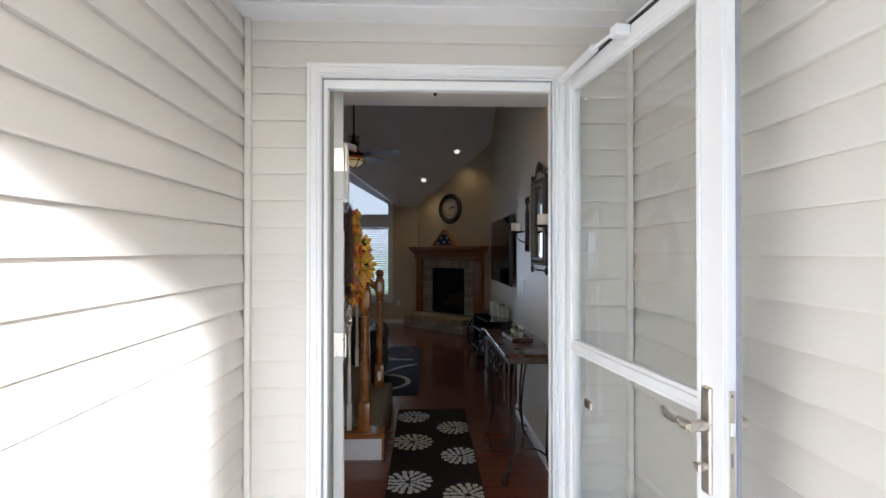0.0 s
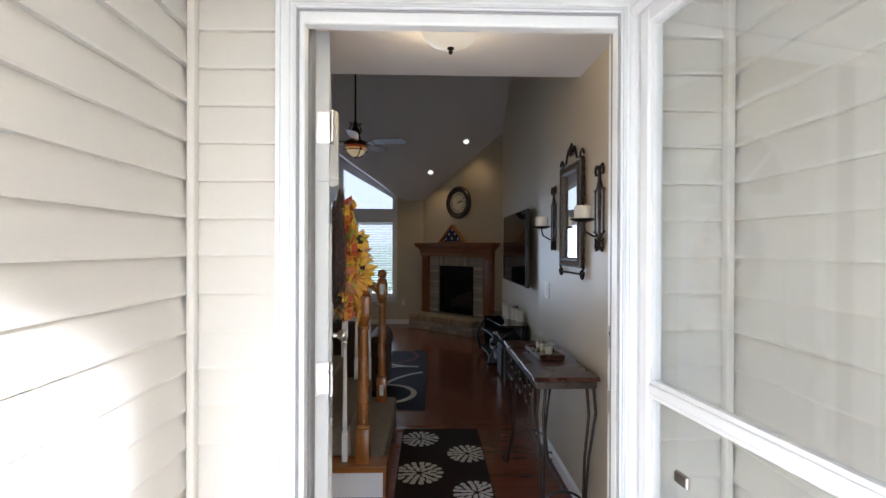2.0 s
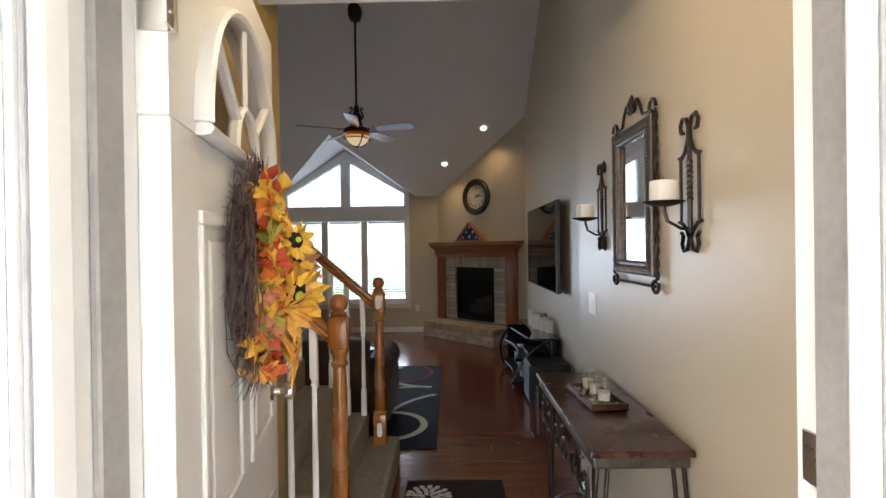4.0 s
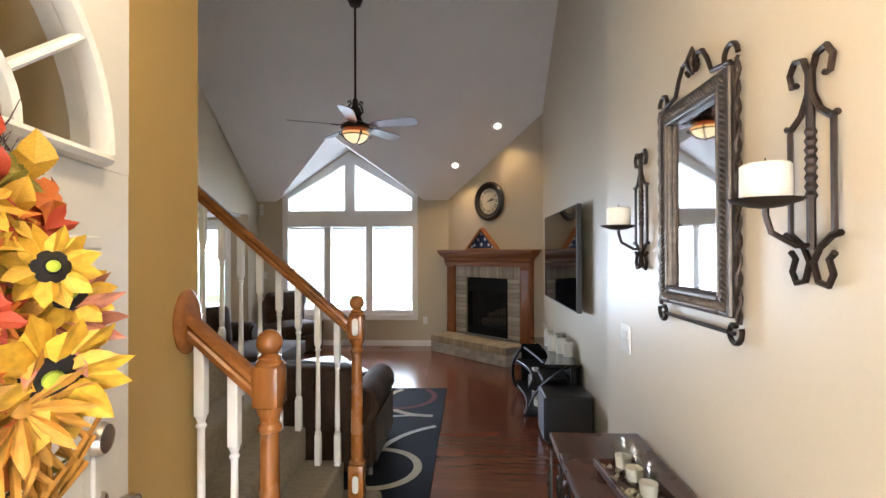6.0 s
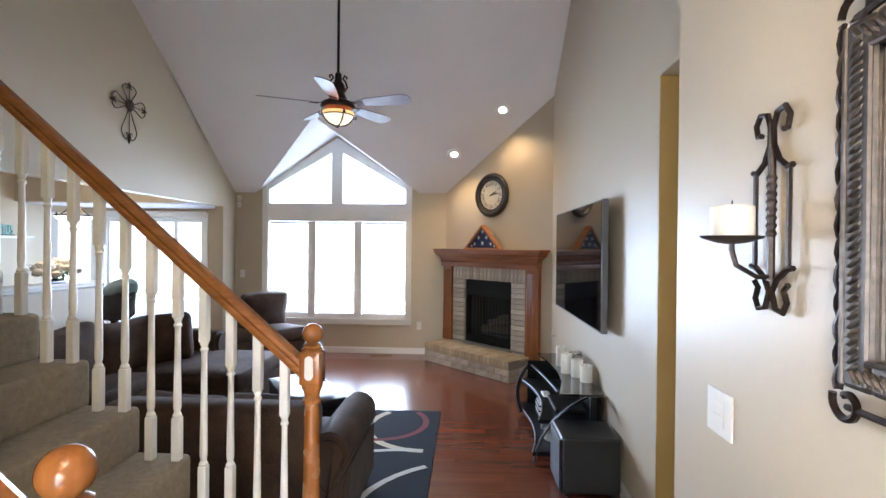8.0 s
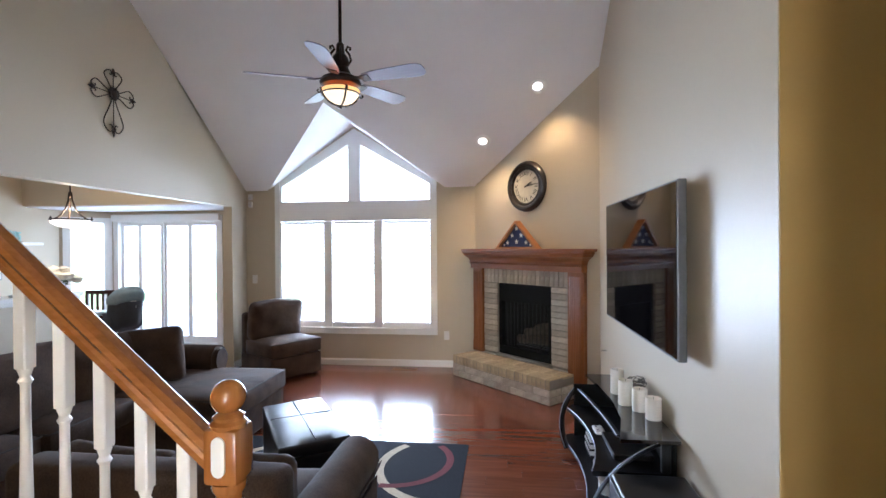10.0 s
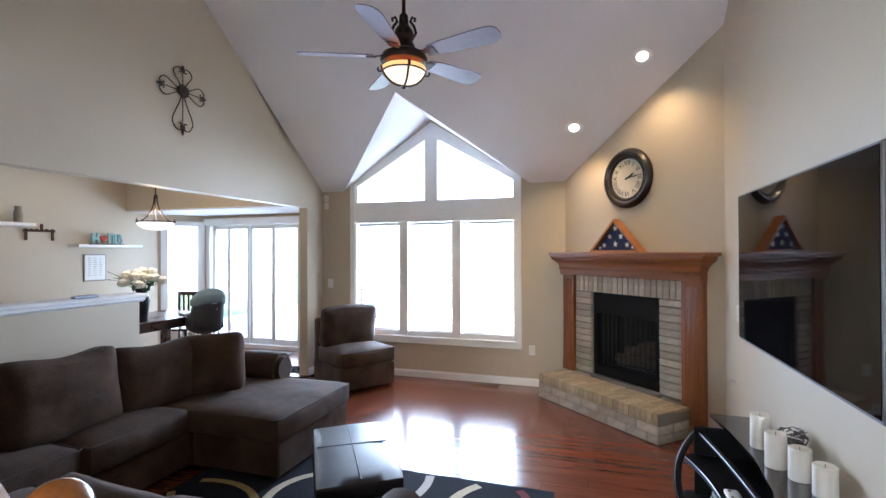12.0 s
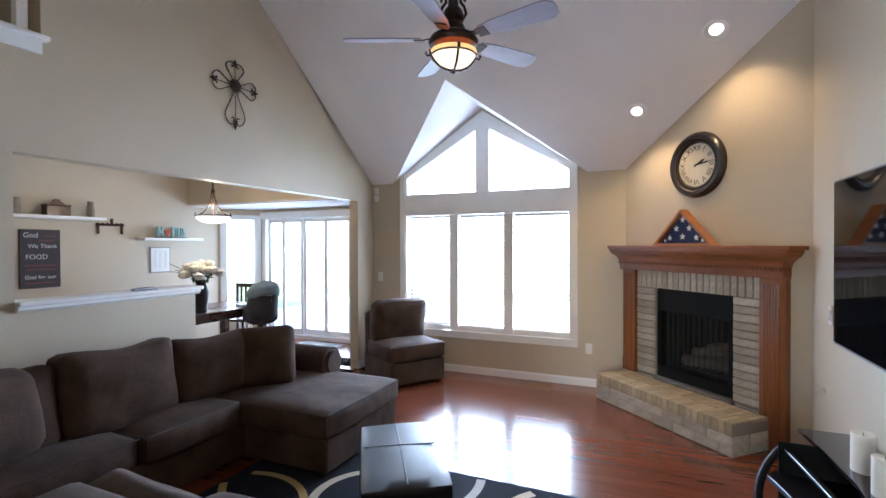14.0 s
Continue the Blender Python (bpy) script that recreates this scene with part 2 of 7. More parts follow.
def tube(bm, pts, r, n=8, flat=1.0, closed=False):
    """A bar swept along points; flat squeezes its section in one way."""
    pts = [Vector(p) for p in pts]
    k, rings = len(pts), []
    up = Vector((0, 0, 1))
    last = None
    for i, p in enumerate(pts):
        a = pts[(i - 1) % k] if closed or i else p
        b = pts[(i + 1) % k] if closed or i < k - 1 else p
        d = (b - a).normalized()
        if last is None:
            s = d.cross(up)
            if s.length < 0.05:
                s = d.cross(Vector((0, 1, 0)))
        else:
            s = last - d * last.dot(d)
            if s.length < 1e-4:
                s = d.cross(up)
        s.normalize()
        last = s
        o = d.cross(s).normalized()
        rad = r[i] if isinstance(r, (list, tuple)) else r
        rings.append([bm.verts.new(p + s * (rad * math.cos(2 * math.pi * j / n)) + o * (rad * flat * math.sin(2 * math.pi * j / n))) for j in range(n)])
    fs = []
    pairs = list(zip(rings, rings[1:])) + ([(rings[-1], rings[0])] if closed else [])
    for a, b in pairs:
        for j in range(n):
            fs.append(bm.faces.new((a[j], a[(j + 1) % n], b[(j + 1) % n], b[j])))
    if not closed:
        fs += [bm.faces.new(rings[0][::-1]), bm.faces.new(rings[-1])]
    bmesh.ops.recalc_face_normals(bm, faces=fs)
    return rings


def arc(c, r, a0, a1, n, plane="yz"):
    """Points of an arc, degrees, in the named plane through c; r may be a pair (from, to) for a scroll."""
    out = []
    for i in range(n + 1):
        u = i / n
        a = radians(a0 + (a1 - a0) * u)
        q = r[0] + (r[1] - r[0]) * u if isinstance(r, tuple) else r
        x, y = q * math.cos(a), q * math.sin(a)
        out.append({"yz": (c[0], c[1] + x, c[2] + y), "xz": (c[0] + x, c[1], c[2] + y), "xy": (c[0] + x, c[1] + y, c[2])}[plane])
    return out


def mesh_of(name, bm, material, smooth=False):
    me = bpy.data.meshes.new(name)
    bm.to_mesh(me)
    bm.free()
    for mm in material if isinstance(material, (list, tuple)) else [material]:
        me.materials.append(mm)
    if smooth:
        for p in me.polygons:
            p.use_smooth = True
        me.set_sharp_from_angle(angle=radians(35))
    return me


def part(name, bm, material, parent=None, label="", smooth=False):
    ob = new(name, mesh_of(name, bm, material, smooth))
    if parent is not None:
        ob.parent = parent
    return tagged(ob, label)


def piece(name, me, parent, at=(0, 0, 0), m=None):
    ob = new(name, me)
    ob.parent = parent
    ob.matrix_basis = m if m is not None else Matrix.Translation(at)
    return ob


def thing(name, label, category, at=(0, 0, 0), rz=0.0, group="", m=None):
    ob = new(name)
    ob.matrix_basis = m if m is not None else pose(*at, 0, 0, rz)
    ob.empty_display_size = 0.1
    return tagged(ob, label, category, group)


def struct(name, bm, material, label, category, smooth=False):
    return tagged(part(name, bm, material, None, "", smooth), label, category, "", "structure")


def new_bm():
    return bmesh.new()


def cushion(lo, hi, r=0.05, puff=0.03, cuts=6, seed=0):
    """A soft block: rounded, swollen in the middle, slightly uneven."""
    bm = bmesh.new()
    vs = box(bm, lo, hi)
    bmesh.ops.subdivide_edges(bm, edges=bm.edges[:], cuts=cuts, use_grid_fill=True)
    c = [(lo[i] + hi[i]) / 2 for i in range(3)]
    h = [max(1e-4, (hi[i] - lo[i]) / 2) for i in range(3)]
    for v in bm.verts:
        q = [(v.co[i] - c[i]) / h[i] for i in range(3)]
        # round the corners
        inner = [max(-(h[i] - r), min(h[i] - r, q[i] * h[i])) for i in range(3)]
        d = Vector([q[i] * h[i] - inner[i] for i in range(3)])
        if d.length > 1e-6:
            d = d.normalized() * r
        p = Vector(inner) + d
        for i in range(3):
            o = [j for j in range(3) if j != i]
            w = max(0, 1 - q[o[0]] ** 2) * max(0, 1 - q[o[1]] ** 2)
            p[i] += math.copysign((puff[i] if isinstance(puff, tuple) else puff) * w, q[i]) if abs(q[i]) > 0.4 else 0
        nv = noise.noise_vector(Vector((v.co.x * 4 + seed, v.co.y * 4, v.co.z * 4))) * 0.008
        v.co = Vector(c) + p + nv
    return bm


# ---- the large structure ----
XL, XR, XM, YW = -3.22, 1.295, 0.95, 11.02
EAVE, SLOPE, FLAT = 2.385, 0.765, 5.4
YF = YW - (FLAT - EAVE) / SLOPE
RX, RZ = -1.667, 3.235
GHW = 1.236


def ceil_z(y):
    return EAVE + SLOPE * (YW - y)


# floors
bm = new_bm()
box(bm, (-7.0, 3.05, -0.2), (3.2, 12.6, -0.016))
floor = struct("floor", bm, mat("subfloor", (0.03, 0.012, 0.008), 0.8), "dark red-brown cherry plank floor with a glossy finish", "floor")
bm = new_bm()
box(bm, (-1.2, 0.2, -0.3), (1.6, 3.05, -0.12))
struct("porch_floor", bm, mat("porch_concrete", (0.42, 0.41, 0.39), 0.9, vary=0.12, scale=5, bump=0.4), "pale concrete porch slab in front of the door", "floor")
bm = new_bm()
box(bm, (-300, -300, -0.9), (300, 300, -0.35))
struct("ground", bm, mat("lawn", (0.09, 0.14, 0.045), 0.95, vary=0.3, scale=1.2, fine=30, bump=0.8), "green lawn around the house", "ground")

# unseen pale slab, added to throw neutral sunlight up into the porch
bm = new_bm()
box(bm, (-7, -9, -0.35), (8, 0.15, -0.28))
struct("bounce_slab", bm, mat("bounce_concrete", (0.5, 0.49, 0.47), 0.9, vary=0.1, scale=4, bump=0.4), "unseen pale slab added to bounce sunlight into the porch", "ground")

# distance seen through the back windows: a sheet with outdoor brightness as emission
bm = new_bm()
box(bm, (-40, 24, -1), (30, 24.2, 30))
DIST = bpy.data.materials.new("glowing_distance")
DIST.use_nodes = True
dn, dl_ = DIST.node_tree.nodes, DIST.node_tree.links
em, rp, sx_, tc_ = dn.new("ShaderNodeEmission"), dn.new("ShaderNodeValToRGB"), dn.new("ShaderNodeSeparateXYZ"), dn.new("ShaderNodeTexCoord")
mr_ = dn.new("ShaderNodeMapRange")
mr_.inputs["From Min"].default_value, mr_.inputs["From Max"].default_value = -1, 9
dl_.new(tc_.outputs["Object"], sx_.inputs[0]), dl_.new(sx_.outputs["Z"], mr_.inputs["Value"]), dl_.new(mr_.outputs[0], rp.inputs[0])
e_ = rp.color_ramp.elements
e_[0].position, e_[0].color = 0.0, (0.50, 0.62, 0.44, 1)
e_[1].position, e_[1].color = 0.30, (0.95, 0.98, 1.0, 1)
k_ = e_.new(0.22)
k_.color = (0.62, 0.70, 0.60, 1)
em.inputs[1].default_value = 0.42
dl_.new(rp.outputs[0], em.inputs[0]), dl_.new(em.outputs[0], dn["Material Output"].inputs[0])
struct("backdrop", bm, DIST, "glowing backdrop coloured as hazy sky over a pale lawn", "backdrop")

bm = new_bm()
box(bm, (-9, 12.15, -0.35), (3, 19, -0.12))
struct("patio", bm, mat("patio_concrete", (0.6, 0.59, 0.57), 0.9, vary=0.1, scale=4, bump=0.3), "pale concrete patio behind the house", "ground")

# window wall with its gable
bm = new_bm()
W0, W1, S0, S1 = -2.735, -0.60, 0.50, 2.45
AP = 3.13
box(bm, (XL - 0.12, YW, -0.02), (W0, YW + 0.16, 2.62))
box(bm, (W1, YW, -0.02), (1.5, YW + 0.16, 2.62))
box(bm, (W0, YW, -0.02), (W1, YW + 0.16, S0))
prism(bm, [(W0, S1), (RX, AP), (RX, AP + 0.5), (W0, 2.95)], YW, YW + 0.16, 1)
prism(bm, [(W1, S1), (W1, 2.95), (RX, AP + 0.5), (RX, AP)], YW, YW + 0.16, 1)
struct("wall_north", bm, WALL, "tan painted wall around the tall gabled window", "wall")

# fireplace wall, set across the corner
bm = new_bm()
q = 2 ** -0.5
CORNER = pose(-0.03, 11.015, 0, 0, 0, -45)
FL = 1.87
u0, u1 = 0.44, 1.27
for a, b, c, d in ((-0.2, u0, -0.02, 3.9), (u1, FL + 0.2, -0.02, 3.9), (u0, u1, -0.02, 0.28), (u0, u1, 1.145, 3.9)):
    box(bm, (a, 0.0, c), (b, 0.12, d), m=CORNER)
struct("wall_fireplace", bm, WALL, "tan painted wall across the corner behind the fireplace", "wall")

# wall with the television, with the hall's opening
bm = new_bm()
box(bm, (XR, 6.51, -0.02), (XR + 0.12, 9.75, 5.6))
box(bm, (XR, 5.46, 2.52), (XR + 0.12, 6.51, 5.6))
struct("wall_east", bm, WALL, "tan painted tall wall behind the television", "wall")
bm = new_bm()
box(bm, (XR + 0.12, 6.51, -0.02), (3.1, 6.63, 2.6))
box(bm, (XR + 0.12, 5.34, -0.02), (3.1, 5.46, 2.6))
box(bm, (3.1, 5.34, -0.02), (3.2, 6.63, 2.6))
struct("wall_hall", bm, LAMPLITW, "gold side hall walls with warm lamplight in the paint colour", "wall")
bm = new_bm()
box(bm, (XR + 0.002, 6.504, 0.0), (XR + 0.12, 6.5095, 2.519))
struct("trim_hall_jamb", bm, LAMPLITW, "gold return of the hall opening with warm lamplight in its colour", "wall")
bm = new_bm()
box(bm, (XR + 0.12, 5.3, 2.523), (3.2, 6.7, 2.66))
struct("ceiling_hall", bm, CEIL, "white painted ceiling of the side hall", "ceiling")

# foyer walls
bm = new_bm()
box(bm, (XM, 3.2, -0.02), (XR + 0.12, 5.46, 5.6))
struct("wall_foyer_east", bm, WALL, "tan painted foyer wall behind the console table", "wall")
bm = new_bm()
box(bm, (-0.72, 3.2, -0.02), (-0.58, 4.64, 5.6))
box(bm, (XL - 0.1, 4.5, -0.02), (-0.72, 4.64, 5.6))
struct("wall_foyer_west", bm, LAMPLITW, "gold lamplit foyer wall beside the open door", "wall")
D0, D1, DH = -0.285, 0.632, 2.125
bm = new_bm()
box(bm, (-0.9, 3.065, -0.02), (D0 - 0.02, 3.2, 2.75))
box(bm, (D1 + 0.05, 3.065, -0.02), (1.45, 3.2, 2.75))
box(bm, (D0 - 0.02, 3.065, DH + 0.07), (D1 + 0.05, 3.2, 2.75))
struct("wall_door", bm, WALL, "tan painted wall around the front door", "wall")
bm = new_bm()
box(bm, (-0.6, 3.15, 2.47), (XM + 0.02, 4.43, 2.62))
struct("ceiling_foyer", bm, CEIL, "flat white foyer ceiling", "ceiling")
bm = new_bm()
box(bm, (-3.3, 4.3, 2.62), (XR + 0.1, 4.43, 5.6))
struct("wall_over_foyer", bm, WALL, "tan painted wall above the foyer", "wall")

# west wall: half wall, wide opening, loft overlook
HY0, HY1, OY1, OZ, HZ = 7.05, 8.28, 10.66, 2.145, 1.198
LY, LZ = 7.2, 2.87
bm = new_bm()
t0, t1 = XL - 0.12, XL
box(bm, (t0, 4.6, -0.02), (t1, HY0, LZ))
box(bm, (t0, HY0, -0.02), (t1, HY1, HZ))
box(bm, (t0, HY0, OZ), (t1, LY, LZ))
box(bm, (t0, OY1, -0.02), (t1, YW + 0.1, OZ))
prism(bm, [(LY, OZ), (YW + 0.1, OZ), (YW + 0.1, 2.57), (YF - 0.05, 5.67), (LY, 5.67)], t0, t1, 0)
box(bm, (t0, 4.6, LZ + 1.5), (t1, LY, 5.6))
struct("wall_west", bm, WALL, "tan painted wall open to the dining room above a half wall", "wall")
bm = new_bm()
box(bm, (-5.0, 4.5, 2.81), (t0, LY + 0.2, LZ - 0.02))
box(bm, (-5.1, 4.5, LZ), (-5.0, LY + 0.2, 5.5))
box(bm, (-5.0, LY, LZ), (t0, LY + 0.1, 5.5))
box(bm, (-5.0, 4.4, LZ), (t0, 4.5, 5.5))
box(bm, (-5.1, 4.4, 4.6), (t0, LY + 0.2, 4.7))
struct("wall_loft", bm, WALL, "tan painted walls of the loft landing", "wall")

# main ceiling with the dormer cut out of it, and the dormer's two slopes
YR = YW - (RZ - EAVE) / SLOPE
bm = new_bm()
up = Vector((0, SLOPE, 1)).normalized() * 0.1
outline = [(XL - 0.1, YW), (RX - GHW, YW), (RX, YR), (RX, YF), (XL - 0.1, YF)]
outline2 = [(RX + GHW, YW), (XR + 0.1, YW), (XR + 0.1, YF), (RX, YF), (RX, YR)]
for pts in (outline, outline2):
    lo = [bm.verts.new((x, y, ceil_z(y))) for x, y in pts]
    hi = [bm.verts.new(Vector((x, y, ceil_z(y))) + up) for x, y in pts]
    k = len(pts)
    bm.faces.new(lo), bm.faces.new(hi[::-1])
    for i in range(k):
        bm.faces.new((lo[i], lo[(i + 1) % k], hi[(i + 1) % k], hi[i]))
box(bm, (XL - 0.1, 4.3, FLAT), (XR + 0.12, YF, FLAT + 0.1))
bmesh.ops.recalc_face_normals(bm, faces=bm.faces[:])
struct("ceiling", bm, CEIL, "white vaulted ceiling sloping down to the window wall", "ceiling")
bm = new_bm()
for s in (-1, 1):
    a = [(RX, YR, RZ), (RX, YW + 0.02, RZ), (RX + s * GHW, YW + 0.02, EAVE)]
    lo = [bm.verts.new(p) for p in a]
    hi = [bm.verts.new((p[0], p[1] + 0.04, p[2] + 0.1)) for p in a]
    bm.faces.new(lo), bm.faces.new(hi[::-1])
    for i in range(3):
        bm.faces.new((lo[i], lo[(i + 1) % 3], hi[(i + 1) % 3], hi[i]))
bmesh.ops.recalc_face_normals(bm, faces=bm.faces[:])
struct("ceiling_dormer", bm, CEIL, "white sloping dormer ceiling above the tall window", "ceiling")

# dining room shell
DX, DY = -6.5, 11.95
bm = new_bm()
box(bm, (DX - 0.12, 6.4, -0.02), (DX, 11.37, 2.8))
struct("wall_dining", bm, WALL, "tan painted dining room wall with two white shelves", "wall")
bm = new_bm()
box(bm, (DX - 0.12, 6.28, -0.02), (t0, 6.4, 2.8))
struct("wall_dining_south", bm, WALL, "tan painted end wall of the dining room", "wall")
SL0, SL1, SLH = -6.02, -4.2, 2.08
bm = new_bm()
box(bm, (SL1, DY, -0.02), (-3.1, DY + 0.14, 2.5))
box(bm, (SL0, DY, SLH), (SL1, DY + 0.14, 2.5))
box(bm, (-6.12, DY, -0.02), (SL0, DY + 0.14, 2.5))
box(bm, (t0, YW + 0.1, -0.02), (t1, DY, 2.5))
struct("wall_nook", bm, WALL, "tan painted wall around the sliding patio door", "wall")
BAY = pose(DX, 11.37, 0, 0, 0, 53.5)
BL = 0.72
bm = new_bm()
for a, b, c, d in ((0, 0.1, -0.02, 2.5), (0.62, BL, -0.02, 2.5), (0.1, 0.62, -0.02, 0.45), (0.1, 0.62, 2.05, 2.5)):
    box(bm, (a, 0, c), (b, 0.14, d), m=BAY)
struct("wall_bay", bm, WALL, "tan painted angled bay wall with a tall window", "wall")
bm = new_bm()
box(bm, (DX - 0.1, 6.3, 2.72), (t0, 10.85, 2.80))
box(bm, (DX - 0.1, 10.85, 2.2), (t0, DY + 0.1, 2.80))
struct("ceiling_dining", bm, CEIL, "flat white dining room ceiling with a dropped soffit", "ceiling")
bm = new_bm()
box(bm, (DX, 10.80, 2.215), (t0, 10.848, 2.718))
struct("soffit_face", bm, WALL, "tan painted soffit face over the dining nook", "wall")

# baseboards and trim
def board(name, a, b, h=0.09, t=0.014, z=0.0):
    """A white baseboard from a to b along a wall, with a sloped top."""
    a, b = Vector((*a, z)), Vector((*b, z))
    d = (b - a).normalized()
    n = Vector((-d.y, d.x, 0))
    bm = new_bm()
    prof = [(0, 0), (t, 0), (t, h * 0.78), (t * 0.45, h * 0.92), (t * 0.4, h), (0, h)]
    lo = [bm.verts.new(a + n * p + Vector((0, 0, z2))) for p, z2 in prof]
    hi = [bm.verts.new(b + n * p + Vector((0, 0, z2))) for p, z2 in prof]
    bm.faces.new(lo), bm.faces.new(hi[::-1])
    for i in range(6):
        bm.faces.new((lo[i], lo[(i + 1) % 6], hi[(i + 1) % 6], hi[i]))
    bmesh.ops.recalc_face_normals(bm, faces=bm.faces[:])
    return struct(name, bm, TRIM, "white painted baseboard along the wall", "baseboard")


board("baseboard", (-0.05, YW - 0.001), (XL, YW - 0.001))
board("baseboard", (XR - 0.001, 6.52), (XR - 0.001, 9.65))
board("baseboard", (XM - 0.001, 3.22), (XM - 0.001, 5.46))
board("baseboard", (XL + 0.001, 11.0), (XL + 0.001, 10.67))
board("baseboard", (XL + 0.001, 8.27), (XL + 0.001, 5.8))

# half wall cap with a moulded edge
bm = new_bm()
box(bm, (XL - 0.19, HY0 + 0.005, HZ + 0.022), (XL + 0.045, HY1 + 0.05, HZ + 0.05), 0.006, 2)
cap = struct("trim_half_wall_cap", bm, TRIM, "white painted cap ledge on the half wall", "ledge")
bm = new_bm()
prism(bm, [(XL + 0.002, HZ - 0.014), (XL + 0.01, HZ - 0.014), (XL + 0.013, HZ - 0.008), (XL + 0.024, HZ - 0.003), (XL + 0.03, HZ + 0.0), (XL + 0.03, HZ + 0.0215), (XL + 0.002, HZ + 0.0215)], HY0 + 0.005, HY1 + 0.03, 1)
part("moulding", bm, TRIM, cap)
# loft edge with white balusters
bm = new_bm()
box(bm, (XL - 0.13, 4.6, LZ - 0.02), (XL + 0.05, LY + 0.03, LZ + 0.012), 0.005)
box(bm, (XL + 0.001, 4.6, LZ - 0.10), (XL + 0.018, LY, LZ - 0.02))
loft = struct("trim_loft_edge", bm, TRIM, "white painted edge of the loft overlook", "ledge")


# ---- windows ----
def pane(bm_pts, y):
    bm = new_bm()
    prism(bm, bm_pts, y, y + 0.006, 1)
    return bm


win = tagged(new("window_1"), "tall white gabled picture window with lowered blinds", "window", "", "structure")
F = 0.045
yf0, yf1 = YW - 0.018, YW + 0.10
cas = new_bm()
c = 0.06
box(cas, (W0 - c, yf0, S0 - 0.02), (W0 + 0.012, YW - 0.001, S1 + 0.05))
box(cas, (W1 - 0.012, yf0, S0 - 0.02), (W1 + c, YW - 0.001, S1 + 0.05))
part("casing", cas, TRIM, win)
sill = new_bm()
box(sill, (W0 - c, YW - 0.026, S0 - 0.012), (W1 + c, YW + 0.12, S0 + 0.012), 0.004, 2)
box(sill, (W0 - c, yf0, S0 - 0.075), (W1 + c, YW - 0.001, S0 - 0.013))
part("window_sill", sill, TRIM, win)
fr = new_bm()
box(fr, (W0, yf0 + 0.01, 1.955), (W1, yf1, 2.225), 0.006)
box(fr, (RX - 0.083, yf0 + 0.012, 2.2255), (RX + 0.083, yf1, 3.04))
for s in (-1, 1):
    e = W0 if s < 0 else W1
    # sloping head frame of each upper pane
    prism(fr, [(RX + s * 0.083, 2.985), (e - s * 0.035, 2.435), (e, S1 - 0.03), (e, S1 + 0.07), (RX + s * 0.083, AP + 0.02), (RX, AP + 0.07), (RX, 3.03)], yf0 + 0.014, yf1 - 0.002, 1)
    box(fr, (min(e, e - s * 0.035), yf0 + 0.013, 2.2255), (max(e, e - s * 0.035), yf1 - 0.001, 2.45))
part("window_frame", fr, TRIM, win)
for s in (-1, 1):
    e = (W0 + 0.034) if s < 0 else (W1 - 0.034)
    p = part("pane", pane([(RX + s * 0.082, 2.23), (e, 2.23), (e, 2.44), (RX + s * 0.082, 2.985)], YW + 0.06), LOWE, win)
    p.visible_shadow = False
lites = [(-2.705, -2.10), (-1.985, -1.40), (-1.285, -0.635)]
sash = new_bm()
for a, b in ((W0, -2.705), (-2.10, -1.985), (-1.40, -1.285), (-0.635, W1)):
    box(sash, (a, yf0 + 0.012, S0 + 0.012), (b, yf1 - 0.004, 1.955), 0.004)
box(sash, (W0, yf0 + 0.02, S0 + 0.012), (W1, yf1 - 0.006, S0 + 0.075))
part("sash", sash, TRIM, win)
BLIND = mat("blind_vinyl", (0.8, 0.8, 0.79), 0.5, vary=0.02)
for a, b in lites:
    p = part("pane", pane([(a, 0.57), (b, 0.57), (b, 1.956), (a, 1.956)], YW + 0.085), LOWE, win)
    p.visible_shadow = False
for a, b in lites:
    bl = thing("window_blind", "white horizontal slat blind lowered over a bright window pane", "blind", ((a + b) / 2, YW + 0.05, 1.94), 0, "blinds in the tall window")
    w = (b - a) / 2 - 0.012
    bm = new_bm()
    box(bm, (-w, -0.018, -0.022), (w, 0.018, 0.012), 0.003)
    part("headrail", bm, BLIND, bl)
    bm = new_bm()
    prism(bm, [(-0.022, -0.005), (0.0, 0.001), (0.022, 0.004), (0.022, 0.006), (0.0, 0.003), (-0.022, -0.003)], -w, w, 0)
    me = mesh_of("slat", bm, BLIND)
    for i in range(28):
        piece("slat", me, bl, (0, 0, -0.05 - i * 0.0465))
    for x in (-w * 0.7, w * 0.7):
        bm = new_bm()
        box(bm, (x - 0.0015, -0.024, -1.33), (x + 0.0015, -0.0225, -0.02))
        part("ladder_cord", bm, BLIND, bl)
    bm = new_bm()
    box(bm, (-w, -0.018, -1.37), (w, 0.018, -1.35), 0.003)
    part("bottom_rail", bm, BLIND, bl)

# patio door and bay window of the dining nook
pd = tagged(new("door_patio"), "white sliding glass patio door with vertical panels", "door", "", "structure")
bm = new_bm()
y0, y1 = DY - 0.02, DY + 0.12
box(bm, (SL0 - 0.05, y0, 0), (SL0 + 0.04, y1, SLH + 0.05))
box(bm, (SL1 - 0.04, y0, 0), (SL1 + 0.05, y1, SLH + 0.05))
box(bm, (SL0 + 0.04, y0 + 0.002, SLH - 0.05), (SL1 - 0.04, y1, SLH + 0.05))
box(bm, (SL0 + 0.04, y0 + 0.002, 0), (SL1 - 0.04, y1, 0.06))
part("door_frame", bm, TRIM, pd)
bm = new_bm()
box(bm, (SL0 - 0.03, y0 - 0.07, SLH - 0.04), (SL1 + 0.03, y0 - 0.003, SLH + 0.07), 0.005)
part("valance", bm, TRIM, pd)
